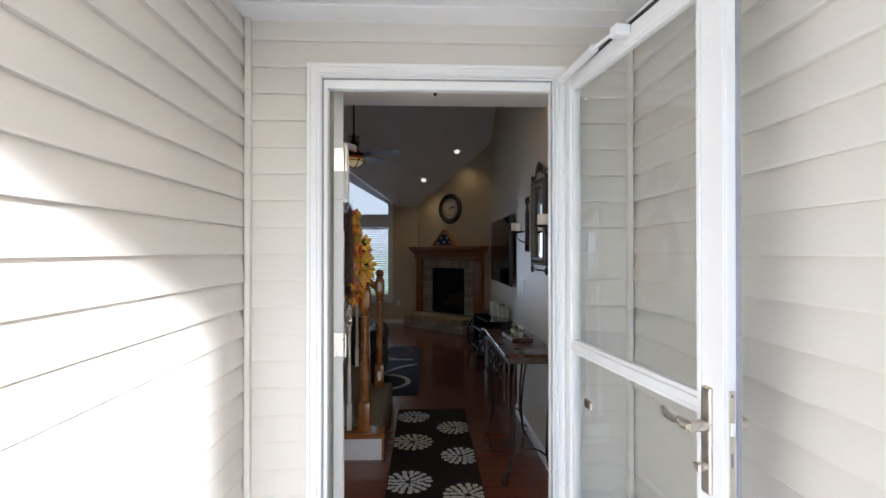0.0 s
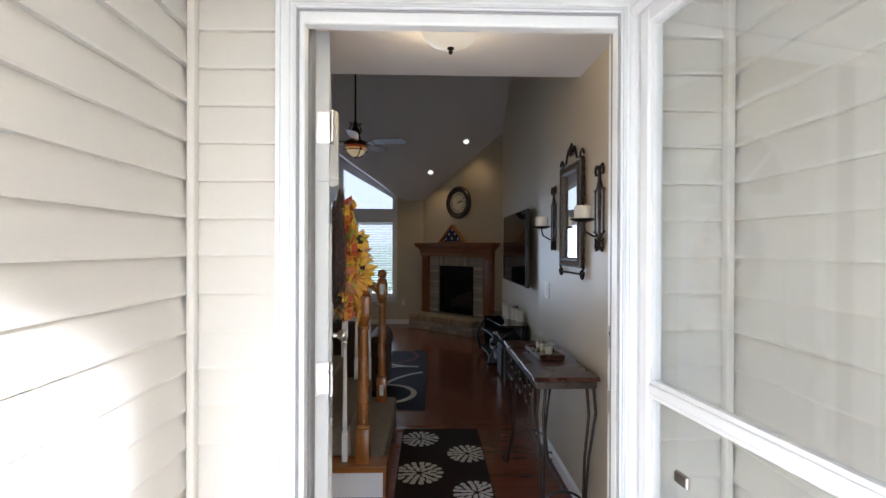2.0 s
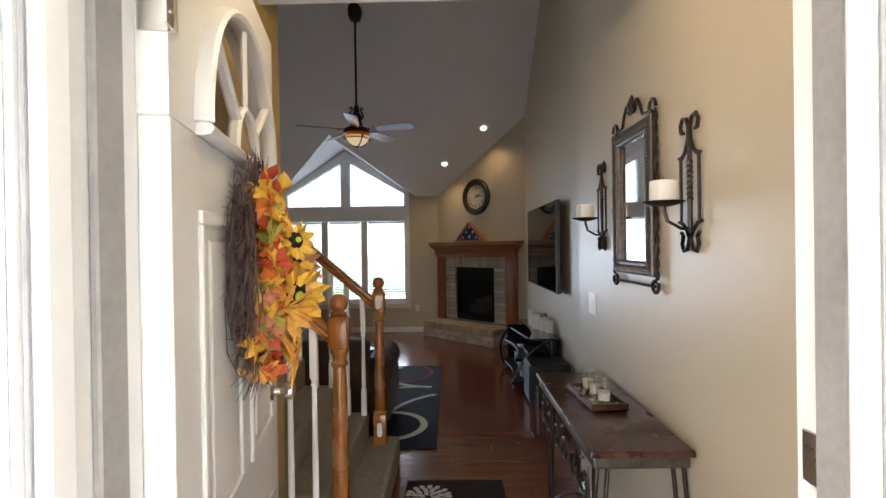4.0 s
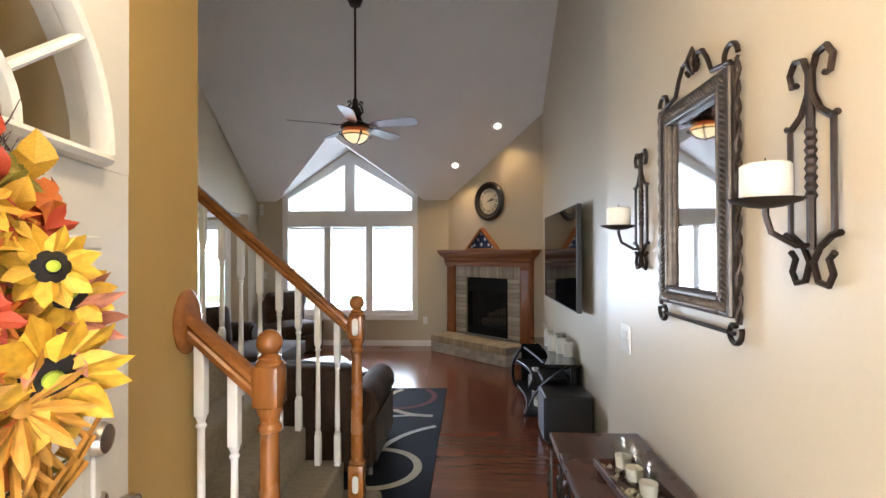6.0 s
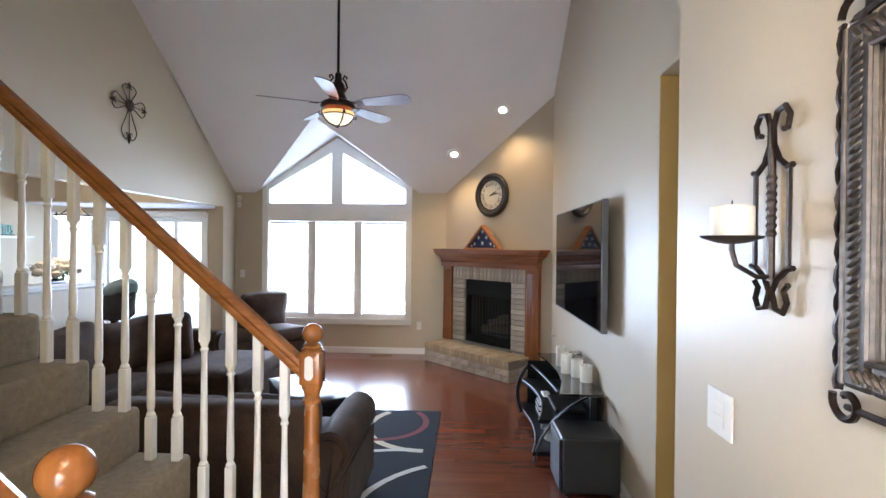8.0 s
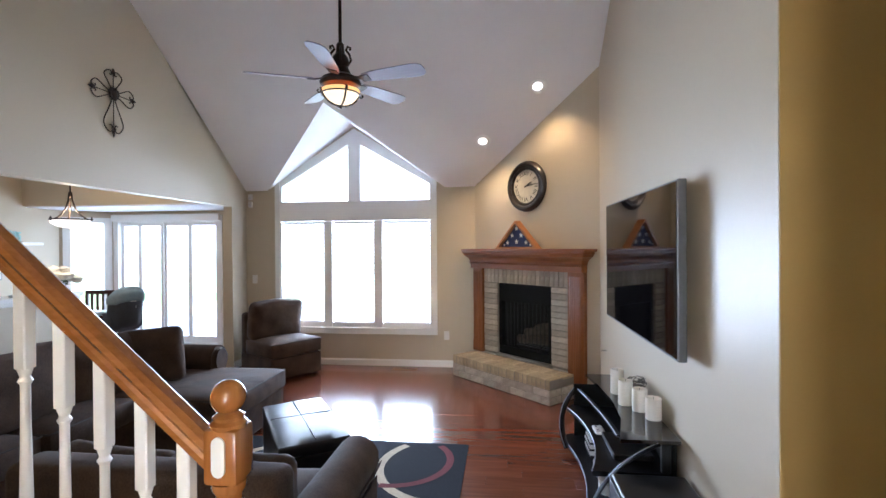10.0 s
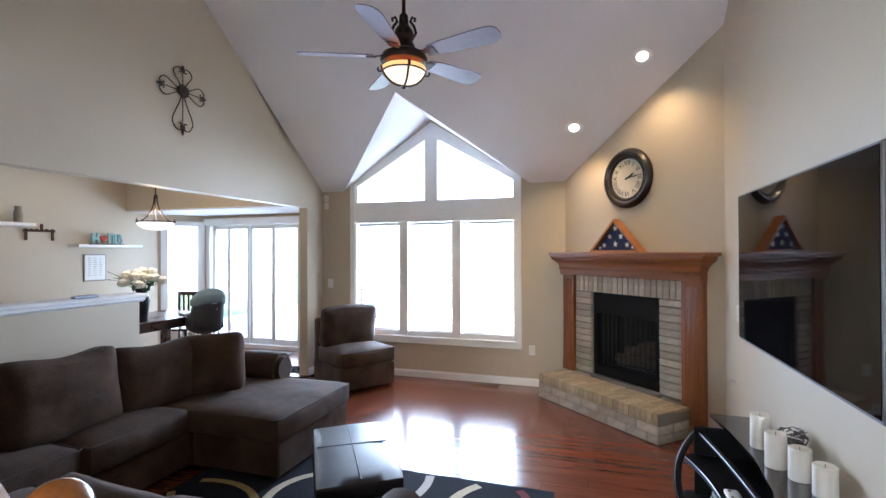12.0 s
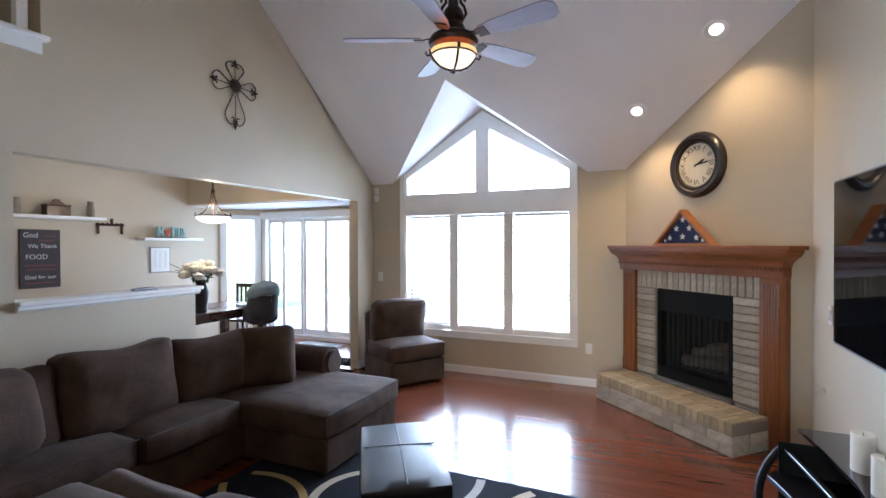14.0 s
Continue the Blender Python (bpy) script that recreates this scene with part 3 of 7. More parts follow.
xs = [SL0 + 0.04, -5.64, -5.21, -4.745, SL1 - 0.04]
for i, (a, b) in enumerate(zip(xs, xs[1:])):
    yy = DY + (0.03 if i % 2 else 0.06)
    bm = new_bm()
    e = 0.045
    box(bm, (a, yy, 0.062), (a + e, yy + 0.03, SLH - 0.052))
    box(bm, (b - e, yy, 0.062), (b, yy + 0.03, SLH - 0.052))
    box(bm, (a + e, yy, 0.062), (b - e, yy + 0.03, 0.16))
    box(bm, (a + e, yy, SLH - 0.11), (b - e, yy + 0.03, SLH - 0.052))
    pf = part("panel", bm, TRIM, pd)
    bm = new_bm()
    box(bm, (a + e, yy + 0.012, 0.16), (b - e, yy + 0.018, SLH - 0.11))
    g = part("pane", bm, LOWE, pf)
    g.visible_shadow = False
bw = tagged(new("window_bay"), "tall white window in the angled bay wall", "window", "", "structure")
bm = new_bm()
for a, b, c, d in ((0.04, 0.14, 0.41, 2.10), (0.58, 0.69, 0.41, 2.10), (0.14, 0.58, 0.41, 0.49), (0.14, 0.58, 2.02, 2.10)):
    box(bm, (a, -0.02, c), (b, 0.1, d), m=BAY)
part("window_frame", bm, TRIM, bw)
bm = new_bm()
box(bm, (0.14, 0.05, 0.49), (0.58, 0.056, 2.02), m=BAY)
part("pane", bm, LOWE, bw).visible_shadow = False

# ---- porch ----
PL, PR, PC, PY0 = -0.59, 0.95, 2.38, 0.55
bm = new_bm()
box(bm, (PL - 0.2, PY0, -0.3), (PL - 0.03, 3.07, 2.8))
westp = struct("wall_porch_west", bm, VINYL, "cream vinyl lap siding on the porch side wall", "wall")
bm = new_bm()
box(bm, (PR + 0.03, PY0, -0.3), (PR + 0.2, 3.07, 2.8))
eastp = struct("wall_porch_east", bm, VINYL, "cream vinyl lap siding beside the storm door", "wall")
bm = new_bm()
box(bm, (PL - 0.03, 3.05, -0.3), (-0.36, 3.064, 2.7))
box(bm, (0.70, 3.05, -0.3), (PR + 0.03, 3.064, 2.7))
box(bm, (-0.36, 3.05, 2.2), (0.70, 3.064, 2.7))
northp = struct("wall_porch_north", bm, VINYL, "cream vinyl lap siding around the front door", "wall")
bm = new_bm()
box(bm, (PL - 0.03, PY0, PC + 0.012), (PR + 0.03, 3.066, PC + 0.49))
soff = struct("ceiling_porch", bm, ALU, "white vinyl soffit over the porch", "ceiling")
bm = new_bm()
prism(bm, [(0.004, 0.0115), (0.008, 0), (0.145, 0), (0.149, 0.0115)], PL - 0.03, PR + 0.03, 0)
panel_me = mesh_of("soffit_panel", bm, ALU)
for i in range(17):
    piece("soffit_panel", panel_me, soff, (0, 0.415 + i * 0.155, PC))
bm = new_bm()
box(bm, (-6, 0.3, PC + 0.5), (6, 3.1, 6.0))
box(bm, (-7, PY0, -0.3), (PL - 0.2, 3.05, 2.87))
box(bm, (PR + 0.2, PY0, -0.3), (6, 3.05, 2.87))
struct("wall_house_front", bm, VINYL, "cream siding mass of the house front", "wall")


# ---- front door frame, door, storm door ----
bm = new_bm()
z0 = -0.12
for a, b in ((-0.352, D0 + 0.014), (D1 - 0.014, 0.684)):
    box(bm, (a, 3.02, z0), (b, 3.064, DH + 0.085), 0.006, 2)
box(bm, (-0.352, 3.0205, DH - 0.014), (0.684, 3.063, DH + 0.086), 0.006, 2)
fdoor = struct("door_frame", bm, TRIM, "white painted front door frame and brickmould", "door frame")
bm = new_bm()
box(bm, (D0 - 0.02, 3.0645, z0), (D0, 3.205, DH + 0.068))
box(bm, (D1 + 0.03, 3.0645, z0), (D1 + 0.05, 3.205, DH + 0.068))
box(bm, (D0, 3.0645, DH + 0.05), (D1 + 0.03, 3.205, DH + 0.069))
part("jamb", bm, TRIM, fdoor)
# the innermost grey strip stands in for the shaded gap beside the channel
GAPGREY = mat("shaded_gap_grey", (0.36, 0.36, 0.37), 0.6)
for nm_, y0_, w0_, w1_, m_ in (("back_band", 3.010, 0.0, 0.014, TRIM), ("brickmould_bead", 3.014, 0.030, 0.040, TRIM), ("storm_door_channel", 3.006, 0.052, 0.060, ALU), ("gap_shade_strip", 3.012, 0.0605, 0.0665, GAPGREY)):
    bm = new_bm()
    ya_ = 3.0195
    box(bm, (-0.352 + w0_, y0_, z0), (-0.352 + w1_, ya_, DH + 0.085 - w0_), 0.002)
    box(bm, (0.684 - w1_, y0_, z0), (0.684 - w0_, ya_, DH + 0.085 - w0_), 0.002)
    box(bm, (-0.352 + w1_, y0_, DH + 0.085 - w1_), (0.684 - w1_, ya_, DH + 0.085 - w0_), 0.002)
    part(nm_, bm, m_, fdoor)
bm = new_bm()
box(bm, (D0 + 0.0005, 3.10, 0), (D0 + 0.013, 3.155, DH + 0.0495), 0.003)
box(bm, (D1 + 0.017, 3.10, 0), (D1 + 0.0295, 3.155, DH + 0.0495), 0.003)
box(bm, (D0 + 0.013, 3.101, DH + 0.036), (D1 + 0.017, 3.155, DH + 0.049), 0.003)
part("weatherstrip", bm, mat("grey_weatherstrip", (0.32, 0.31, 0.3), 0.7), fdoor)
bm = new_bm()
box(bm, (D0, 3.066, -0.12), (D1 + 0.03, 3.24, 0.012), 0.004)
part("threshold", bm, CHROME, fdoor)
bm = new_bm()
box(bm, (D1 + 0.026, 3.165, 0.95), (D1 + 0.031, 3.19, 1.02))
box(bm, (D1 + 0.026, 3.165, 1.16), (D1 + 0.031, 3.19, 1.23))
part("strike_plate", bm, CHROME, fdoor)


# ---- front door leaf ----
door = tagged(new("door_front"), "white front door swung open with an arched sunburst window", "door", "", "structure")
door.matrix_basis = pose(D0 + 0.045, 3.205, 0.012, 0, 0, 101)
DW, DT, DZ = 0.905, 0.045, 2.155
bm = new_bm()
cx, cz, ar = 0.455, 1.70, 0.335
# the leaf below and around the arched light
box(bm, (0, 0, 0), (DW, DT, cz - 0.02), 0.003)
n = 16
ring = [(cx + ar * math.cos(math.pi * i / n), cz + 0.92 * ar * math.sin(math.pi * i / n)) for i in range(n + 1)]
prism(bm, [(DW, cz - 0.02), (DW, DZ), (cx, DZ)] + [ring[i] for i in range(n // 2, -1, -1)] + [(cx + ar, cz - 0.02)], 0.0005, DT - 0.0005, 1)
prism(bm, [(0, cz - 0.02), (cx - ar, cz - 0.02)] + [ring[i] for i in range(n, n // 2 - 1, -1)] + [(cx, DZ), (0, DZ)], 0.0005, DT - 0.0005, 1)
part("slab", bm, DOORW, door)
bm = new_bm()
yo = -0.008
tube(bm, [(cx + ar * math.cos(math.pi * i / 24), yo, cz + 0.92 * ar * math.sin(math.pi * i / 24)) for i in range(25)], 0.022, 8, 0.5)
tube(bm, [(cx - ar, yo, cz - 0.01), (cx + ar, yo, cz - 0.01)], 0.022, 8, 0.6)
tube(bm, [(cx + 0.11 * math.cos(math.pi * i / 14), yo, cz + 0.11 * math.sin(math.pi * i / 14)) for i in range(15)], 0.014, 6, 0.6)
for a in (38, 90, 142):
    ca, sa = math.cos(radians(a)), math.sin(radians(a))
    tube(bm, [(cx + 0.11 * ca, yo, cz + 0.11 * sa), (cx + ar * ca, yo, cz + 0.92 * ar * sa)], 0.013, 6, 0.6)
part("sunburst_grille", bm, DOORW, door, smooth=True)
bm = new_bm()
prism(bm, ring, DT * 0.4, DT * 0.55, 1)
part("arched_pane", bm, GLASS, door)
bm = new_bm()
for x0 in (0.12, 0.50):
    for za, zb in ((0.22, 0.75), (0.95, 1.55)):
        for a, b, c, d in ((x0, x0 + 0.29, za, za + 0.025), (x0, x0 + 0.29, zb - 0.025, zb), (x0, x0 + 0.025, za + 0.025, zb - 0.025), (x0 + 0.265, x0 + 0.29, za + 0.025, zb - 0.025)):
            box(bm, (a, -0.008, c), (b, 0.001, d), 0.003)
        box(bm, (x0 + 0.05, -0.006, za + 0.05), (x0 + 0.24, 0.001, zb - 0.05), 0.005)
part("panel_moulding", bm, DOORW, door)
for z, r, d in ((1.045, 0.03, 0.06), (1.178, 0.028, 0.03)):
    bm = new_bm()
    for s in (-1, 1):
        m = Matrix.Translation((DW - 0.12, 0 if s < 0 else DT, z)) @ pose(0, 0, 0, 90 if s < 0 else -90)
        if d > 0.05:
            lathe(bm, [(0.034, 0), (0.034, 0.006), (0.013, 0.012), (0.012, 0.03), (0.024, 0.042), (0.029, 0.056), (0.026, 0.068), (0.014, 0.073)], n=20, m=m)
        else:
            lathe(bm, [(0.031, 0), (0.031, 0.008), (0.026, 0.02), (0.012, 0.022)], n=20, m=m)
    part("door_knob" if d > 0.05 else "deadbolt", bm, CHROME, door, "brushed nickel knob" if d > 0.05 else "brushed nickel deadbolt", True)
for z in (0.25, 1.05, 1.85):
    bm = new_bm()
    box(bm, (-0.004, -0.002, z - 0.05), (0.0, 0.04, z + 0.05))
    box(bm, (-0.036, -0.011, z - 0.05), (-0.002, -0.007, z + 0.05))
    lathe(bm, [(0.007, -0.052), (0.007, 0.052)], (-0.002, -0.007, z), 10)
    for dz in (-0.03, 0, 0.03):
        lathe(bm, [(0.004, 0), (0.004, 0.002)], n=8, m=Matrix.Translation((-0.02, -0.011, z + dz)) @ pose(0, 0, 0, 90))
    part("hinge", bm, CHROME, door, "brushed nickel hinge")

# ---- storm door, opened outward against the side wall ----
sd = tagged(new("door_storm"), "white aluminium storm door with clear glass standing open", "door", "", "structure")
sd.matrix_basis = pose(0.672, 2.995, 0, 0, 0, -82.8)
SW, SH, ST = 0.858, 2.175, 0.045
bm = new_bm()
box(bm, (0, 0, -0.1), (0.042, ST, SH), 0.004)
part("hinge_stile", bm, ALU, sd)
bm = new_bm()
box(bm, (SW - 0.09, 0, -0.1), (SW, ST, SH), 0.004)
part("latch_stile", bm, ALU, sd)
bm = new_bm()
box(bm, (0.042, 0.001, SH - 0.075), (SW - 0.09, ST - 0.001, SH - 0.001), 0.003)
part("top_rail", bm, ALU, sd)
bm = new_bm()
box(bm, (0.042, 0.001, 1.085), (SW - 0.09, ST - 0.001, 1.112), 0.003)
part("middle_rail", bm, ALU, sd)
bm = new_bm()
box(bm, (0.042, 0.001, -0.1), (SW - 0.09, ST - 0.001, 0.09), 0.003)
part("bottom_rail", bm, ALU, sd)
for a, b in ((0.09, 1.085), (1.112, SH - 0.075)):
    bm = new_bm()
    box(bm, (0.042, 0.015, a), (SW - 0.09, 0.019, b))
    g = part("pane", bm, GLASS, sd)
    g.visible_shadow = False
    bm = new_bm()
    w = 0.012
    x0, x1 = 0.042, SW - 0.09
    for p, q in (((x0, 0.008, a), (x0 + w, 0.027, b)), ((x1 - w, 0.008, a), (x1, 0.027, b)), ((x0 + w, 0.008, a), (x1 - w, 0.027, a + w)), ((x0 + w, 0.008, b - w), (x1 - w, 0.027, b))):
        box(bm, p, q)
    part("glazing_bead", bm, ALU, sd)
bm = new_bm()
box(bm, (SW - 0.074, -0.007, 0.90), (SW - 0.04, ST + 0.007, 1.15), 0.006, 3)
ep = part("lock_plate", bm, CHROME, sd, "brushed nickel lock plate")
bm = new_bm()
for s in (-1, 1):
    y = ST / 2 + s * (ST / 2 + 0.05)
    lathe(bm, [(0.014, 0), (0.014, 0.05)], n=12, m=Matrix.Translation((SW - 0.055, ST / 2 + s * ST / 2, 1.06)) @ pose(0, 0, 0, -90 * s))
    tube(bm, [(SW - 0.05, y, 1.06), (SW - 0.065, y, 1.06), (SW - 0.085, y + s * 0.004, 1.066), (SW - 0.11, y, 1.058), (SW - 0.14, y, 1.062), (SW - 0.16, y - s * 0.005, 1.072)], [0.012, 0.016, 0.014, 0.011, 0.013, 0.008], 10, 0.7)
part("lever_handle", bm, CHROME, ep, "brushed nickel lever handle", True)
bm = new_bm()
box(bm, (SW + 0.0005, 0.006, 0.90), (SW + 0.0025, 0.022, 1.155), 0.0008)
edge = part("edge_plate", bm, CHROME, sd, "brushed nickel edge plate")
bm = new_bm()
box(bm, (SW + 0.002, 0.0085, 1.055), (SW + 0.009, 0.0195, 1.085), 0.002)
part("latch_bolt", bm, PLASTIC, edge, "pale latch bolt")
bm = new_bm()
box(bm, (SW + 0.0022, 0.0115, 0.985), (SW + 0.0032, 0.0165, 1.015))
for z in (0.912, 1.143):
    lathe(bm, [(0.004, 0), (0.003, 0.002)], n=10, m=Matrix.Translation((SW + 0.0025, 0.014, z)) @ pose(0, 0, 0, 0, 90, 0))
part("keeper_slot", bm, SILVER, edge)
bm = new_bm()
box(bm, (SW + 0.0005, 0.026, -0.1), (SW + 0.0035, 0.038, SH - 0.002))
part("edge_seal", bm, mat("grey_door_seal", (0.30, 0.30, 0.33), 0.6), sd, "grey rubber edge seal")
bm = new_bm()
box(bm, (SW - 0.09, -0.004, -0.1), (SW - 0.076, 0.0, SH - 0.002), 0.0015)
box(bm, (SW - 0.012, -0.005, -0.1), (SW, 0.0, SH - 0.002), 0.0015)
part("stile_rib", bm, ALU, sd)
bm = new_bm()
lathe(bm, [(0.01, -0.04), (0.01, 0.04)], n=10, m=Matrix.Translation((SW - 0.055, ST / 2, 0.965)) @ pose(0, 0, 0, 90))
box(bm, (SW - 0.066, -0.032, 0.955), (SW - 0.044, -0.018, 0.975), 0.003)
part("thumb_turn", bm, CHROME, ep)
bm = new_bm()
tube(bm, [(0.03, -0.03, SH - 0.04), (0.33, -0.045, SH - 0.042)], 0.016, 12)
tube(bm, [(0.33, -0.045, SH - 0.042), (0.45, -0.04, SH - 0.042)], 0.006, 8)
box(bm, (0.44, -0.05, SH - 0.06), (0.48, 0.0, SH - 0.025), 0.004)
part("closer", bm, ALU, sd, "white tube closer", True)
bm = new_bm()
box(bm, (0.07, -0.004, SH - 0.028), (SW - 0.12, 0.0, SH - 0.018))
part("seal", bm, BLACK, sd, "black rubber seal")
bm = new_bm()
box(bm, (0.16, 0.0, 0.90), (0.21, 0.012, 0.93), 0.003)
part("latch_clip", bm, CHROME, sd)

# ---- stairs ----
st = tagged(new("stairs"), "beige carpeted staircase with oak newels and white balusters", "stairs", "", "structure")
RISE, RUN, SY0, SY1 = 0.187, 0.215, 4.66, 5.80
SX = -0.20
for i in range(13):
    bm = new_bm()
    x1 = SX - i * RUN
    x0 = max(x1 - RUN - 0.03, XL + 0.01)
    zt = (i + 1) * RISE
    y0, y1 = (SY0 - 0.16, SY1 + 0.06) if i == 0 else (SY0, SY1)
    if x0 < x1:
        if i == 0:
            box(bm, (x0, SY0 - 0.02, 0.001), (x1, y1, zt), 0.028, 3)
        else:
            box(bm, (x0, y0, zt - RISE - 0.01), (x1 + 0.012, y1, zt), 0.022, 3)
        part("step", bm, CARPET, st)
bm = new_bm()
prism(bm, [(-0.62, 0.0), (-0.19, 0.0), (-0.19, 0.155), (-0.62, 0.155)], 4.515, 4.636, 1)
part("skirt_board", bm, TRIM, st)
bm = new_bm()
box(bm, (-0.578, 4.49, 0.1555), (-0.17, 4.645, 0.192), 0.006, 2)
box(bm, (-0.189, 4.50, 0.0), (-0.172, 4.64, 0.155))
part("curb_cap", bm, OAKX, st, "honey oak cap board")


def newel(y, z0, tag):
    bm = new_bm()
    s = 0.042
    box(bm, (-s, -s, z0), (s, s, z0 + 0.20), 0.006, 2)
    box(bm, (-s, -s, 1.062), (s, s, 1.192), 0.012, 2)
    lathe(bm, [(0.043, z0 + 0.2), (0.045, z0 + 0.212), (0.033, z0 + 0.225), (0.036, z0 + 0.26), (0.034, 0.5), (0.032, 0.75), (0.028, 0.985), (0.036, 0.99), (0.037, 1.002), (0.029, 1.012), (0.032, 1.035), (0.04, 1.048), (0.04, 1.063)], n=20)
    prof = [(0.04, 1.186), (0.042, 1.198), (0.033, 1.206), (0.036, 1.214), (0.024, 1.222), (0.018, 1.226)]
    prof += [(max(0.004, 0.040 * math.sin(radians(a))), 1.257 - 0.040 * math.cos(radians(a))) for a in range(38, 181, 15)]
    lathe(bm, prof, n=22)
    ob = part("newel_post", bm, OAK, st, "honey oak newel post with ball top", True)
    ob.location = (-0.315, y, 0)
    return ob


n1 = newel(4.572, 0.192, "near")
n2 = newel(5.725, 0.187, "far")
for z in (1.132, 0.29):
    bm = new_bm()
    prism(bm, [(0.016 * math.cos(radians(a)), z + (0.03 if a < 180 else -0.03) + 0.016 * math.sin(radians(a))) for a in (0, 30, 60, 90, 120, 150, 179, 180, 210, 240, 270, 300, 330, 360)], -0.0465, -0.042, 1)
    pc = part("latch_bracket", bm, PLASTIC, n2, "white plastic gate bracket")


def baluster(x, y, z0, z1):
    bm = new_bm()
    h = z1 - z0
    s = 0.0165
    box(bm, (-s, -s, 0), (s, s, 0.17), 0.003)
    box(bm, (-s, -s, h - 0.22), (s, s, h), 0.003)
    lathe(bm, [(0.016, 0.17), (0.0175, 0.178), (0.011, 0.19), (0.0145, 0.21), (0.0145, 0.24), (0.011, h - 0.32), (0.011, h - 0.26), (0.0165, h - 0.25), (0.011, h - 0.24), (0.0165, h - 0.222), (0.016, h - 0.219)], n=12)
    ob = part("baluster", bm, TRIM, st, "", True)
    ob.location = (x, y, z0)


PITCH = RISE / RUN


def rail_z(x):
    return 1.123 + (-0.35 - x) * PITCH


def handrail(x0, x1, y, name="handrail"):
    bm = new_bm()
    prof = [(-0.028, -0.03), (0.028, -0.03), (0.03, -0.012), (0.024, -0.004), (0.033, 0.01), (0.03, 0.024), (0.015, 0.033), (-0.015, 0.033), (-0.03, 0.024), (-0.033, 0.01), (-0.024, -0.004), (-0.03, -0.012)]
    a = [bm.verts.new((x0, y + p, rail_z(x0) + q * 1.2)) for p, q in prof]
    b = [bm.verts.new((x1, y + p, rail_z(x1) + q * 1.2)) for p, q in prof]
    bm.faces.new(a), bm.faces.new(b[::-1])
    for i in range(12):
        bm.faces.new((a[i], b[i], b[(i + 1) % 12], a[(i + 1) % 12]))
    bmesh.ops.recalc_face_normals(bm, faces=bm.faces[:])
    return part(name, bm, OAKX, st, "honey oak handrail")


handrail(-0.358, -0.565, 4.572)
handrail(-0.358, -2.6, 5.725)
bm = new_bm()
lathe(bm, [(0.085, 0), (0.088, 0.008), (0.075, 0.018), (0.06, 0.022)], n=28, m=Matrix.Translation((-0.579, 4.572, rail_z(-0.57) + 0.005)) @ pose(0, 0, 0, 0, 90, 0) @ Matrix.Diagonal((1.15, 0.8, 1, 1)))
part("rosette", bm, OAKX, st, "honey oak wall rosette", True)
for x in (-0.425, -0.53):
    baluster(x, 4.572, 0.192, rail_z(x) - 0.03)
for i in range(1, 20):
    x = -0.315 - i * RUN / 2
    k = int((SX - x) / RUN)
    baluster(x, 5.725, (k + 1) * RISE, rail_z(x) - 0.03)
# loft balusters
for i in range(6):
    bm = new_bm()
    w = 0.03 if i == 0 else 0.015
    box(bm, (XL - 0.06 - w, LY - 0.08 - i * 0.13 - w, LZ + 0.012), (XL - 0.06 + w, LY - 0.08 - i * 0.13 + w, LZ + 0.95), 0.003)
    part("baluster", bm, TRIM, loft)
bm = new_bm()
box(bm, (XL - 0.09, 4.62, LZ + 0.95), (XL - 0.03, LY, LZ + 1.0), 0.01, 2)
part("handrail", bm, OAKX, loft, "honey oak handrail")

# ---- fireplace ----
fp = thing("fireplace", "corner fireplace with oak mantel, tan brick surround and raised hearth", "fireplace", m=CORNER)
ML, MR = -0.05, 1.85
bm = new_bm()
box(bm, (ML, -0.215, 1.535), (MR, -0.003, 1.567), 0.006, 2)
part("mantel_shelf", bm, MANTELX, fp)
bm = new_bm()
prof = [(-0.002, 1.40), (-0.105, 1.40), (-0.11, 1.42), (-0.125, 1.445), (-0.15, 1.468), (-0.178, 1.485), (-0.185, 1.50), (-0.198, 1.515), (-0.198, 1.5345), (-0.002, 1.5345)]
rings = [[bm.verts.new(p) for p in ((x0, -0.002, z), (x0, y, z), (x1, y, z), (x1, -0.002, z))] for y, z in prof[1:-1] for x0, x1 in ((0.012 - 0.55 * (-y - 0.105), 1.728 + 0.95 * (-y - 0.105)),)]
for r0, r1 in zip(rings, rings[1:]):
    for k in range(4):
        bm.faces.new((r0[k], r0[(k + 1) % 4], r1[(k + 1) % 4], r1[k]))
bm.faces.new(rings[0][::-1])
bm.faces.new(rings[-1])
part("crown_moulding", bm, MANTELX, fp)
bm = new_bm()
box(bm, (0, -0.118, 1.378), (0.016, -0.1, 1.3995))
dent = mesh_of("dentil", bm, MANTELX)
for i in range(59):
    piece("dentil", dent, fp, (0.014 + i * 0.029, 0, 0))
bm = new_bm()
box(bm, (0.012, -0.10, 1.32), (1.728, -0.003, 1.399), 0.004)
part("frieze", bm, MANTELX, fp)
for a, b in ((0.02, 0.19), (1.52, 1.72)):
    bm = new_bm()
    zb = 0.0 if a > 1 else 0.256
    box(bm, (a, -0.06, zb), (b, -0.003, 1.3195))
    box(bm, (a - 0.004, -0.066, zb), (b + 0.004, -0.061, zb + 0.13), 0.002)
    lg = part("pilaster", bm, MANTEL, fp)
    k = 6
    for i in range(k):
        bm = new_bm()
        x = a + 0.025 + (b - a - 0.065) * (i + 0.5) / k
        tube(bm, [(x, -0.06, zb + 0.16), (x, -0.06, 1.27)], (b - a) * 0.055, 8, 0.8)
        part("flute", bm, MANTEL, lg, smooth=True)
bm = new_bm()
box(bm, (0.19, -0.018, 0.256), (u0 - 0.002, -0.002, 1.32))
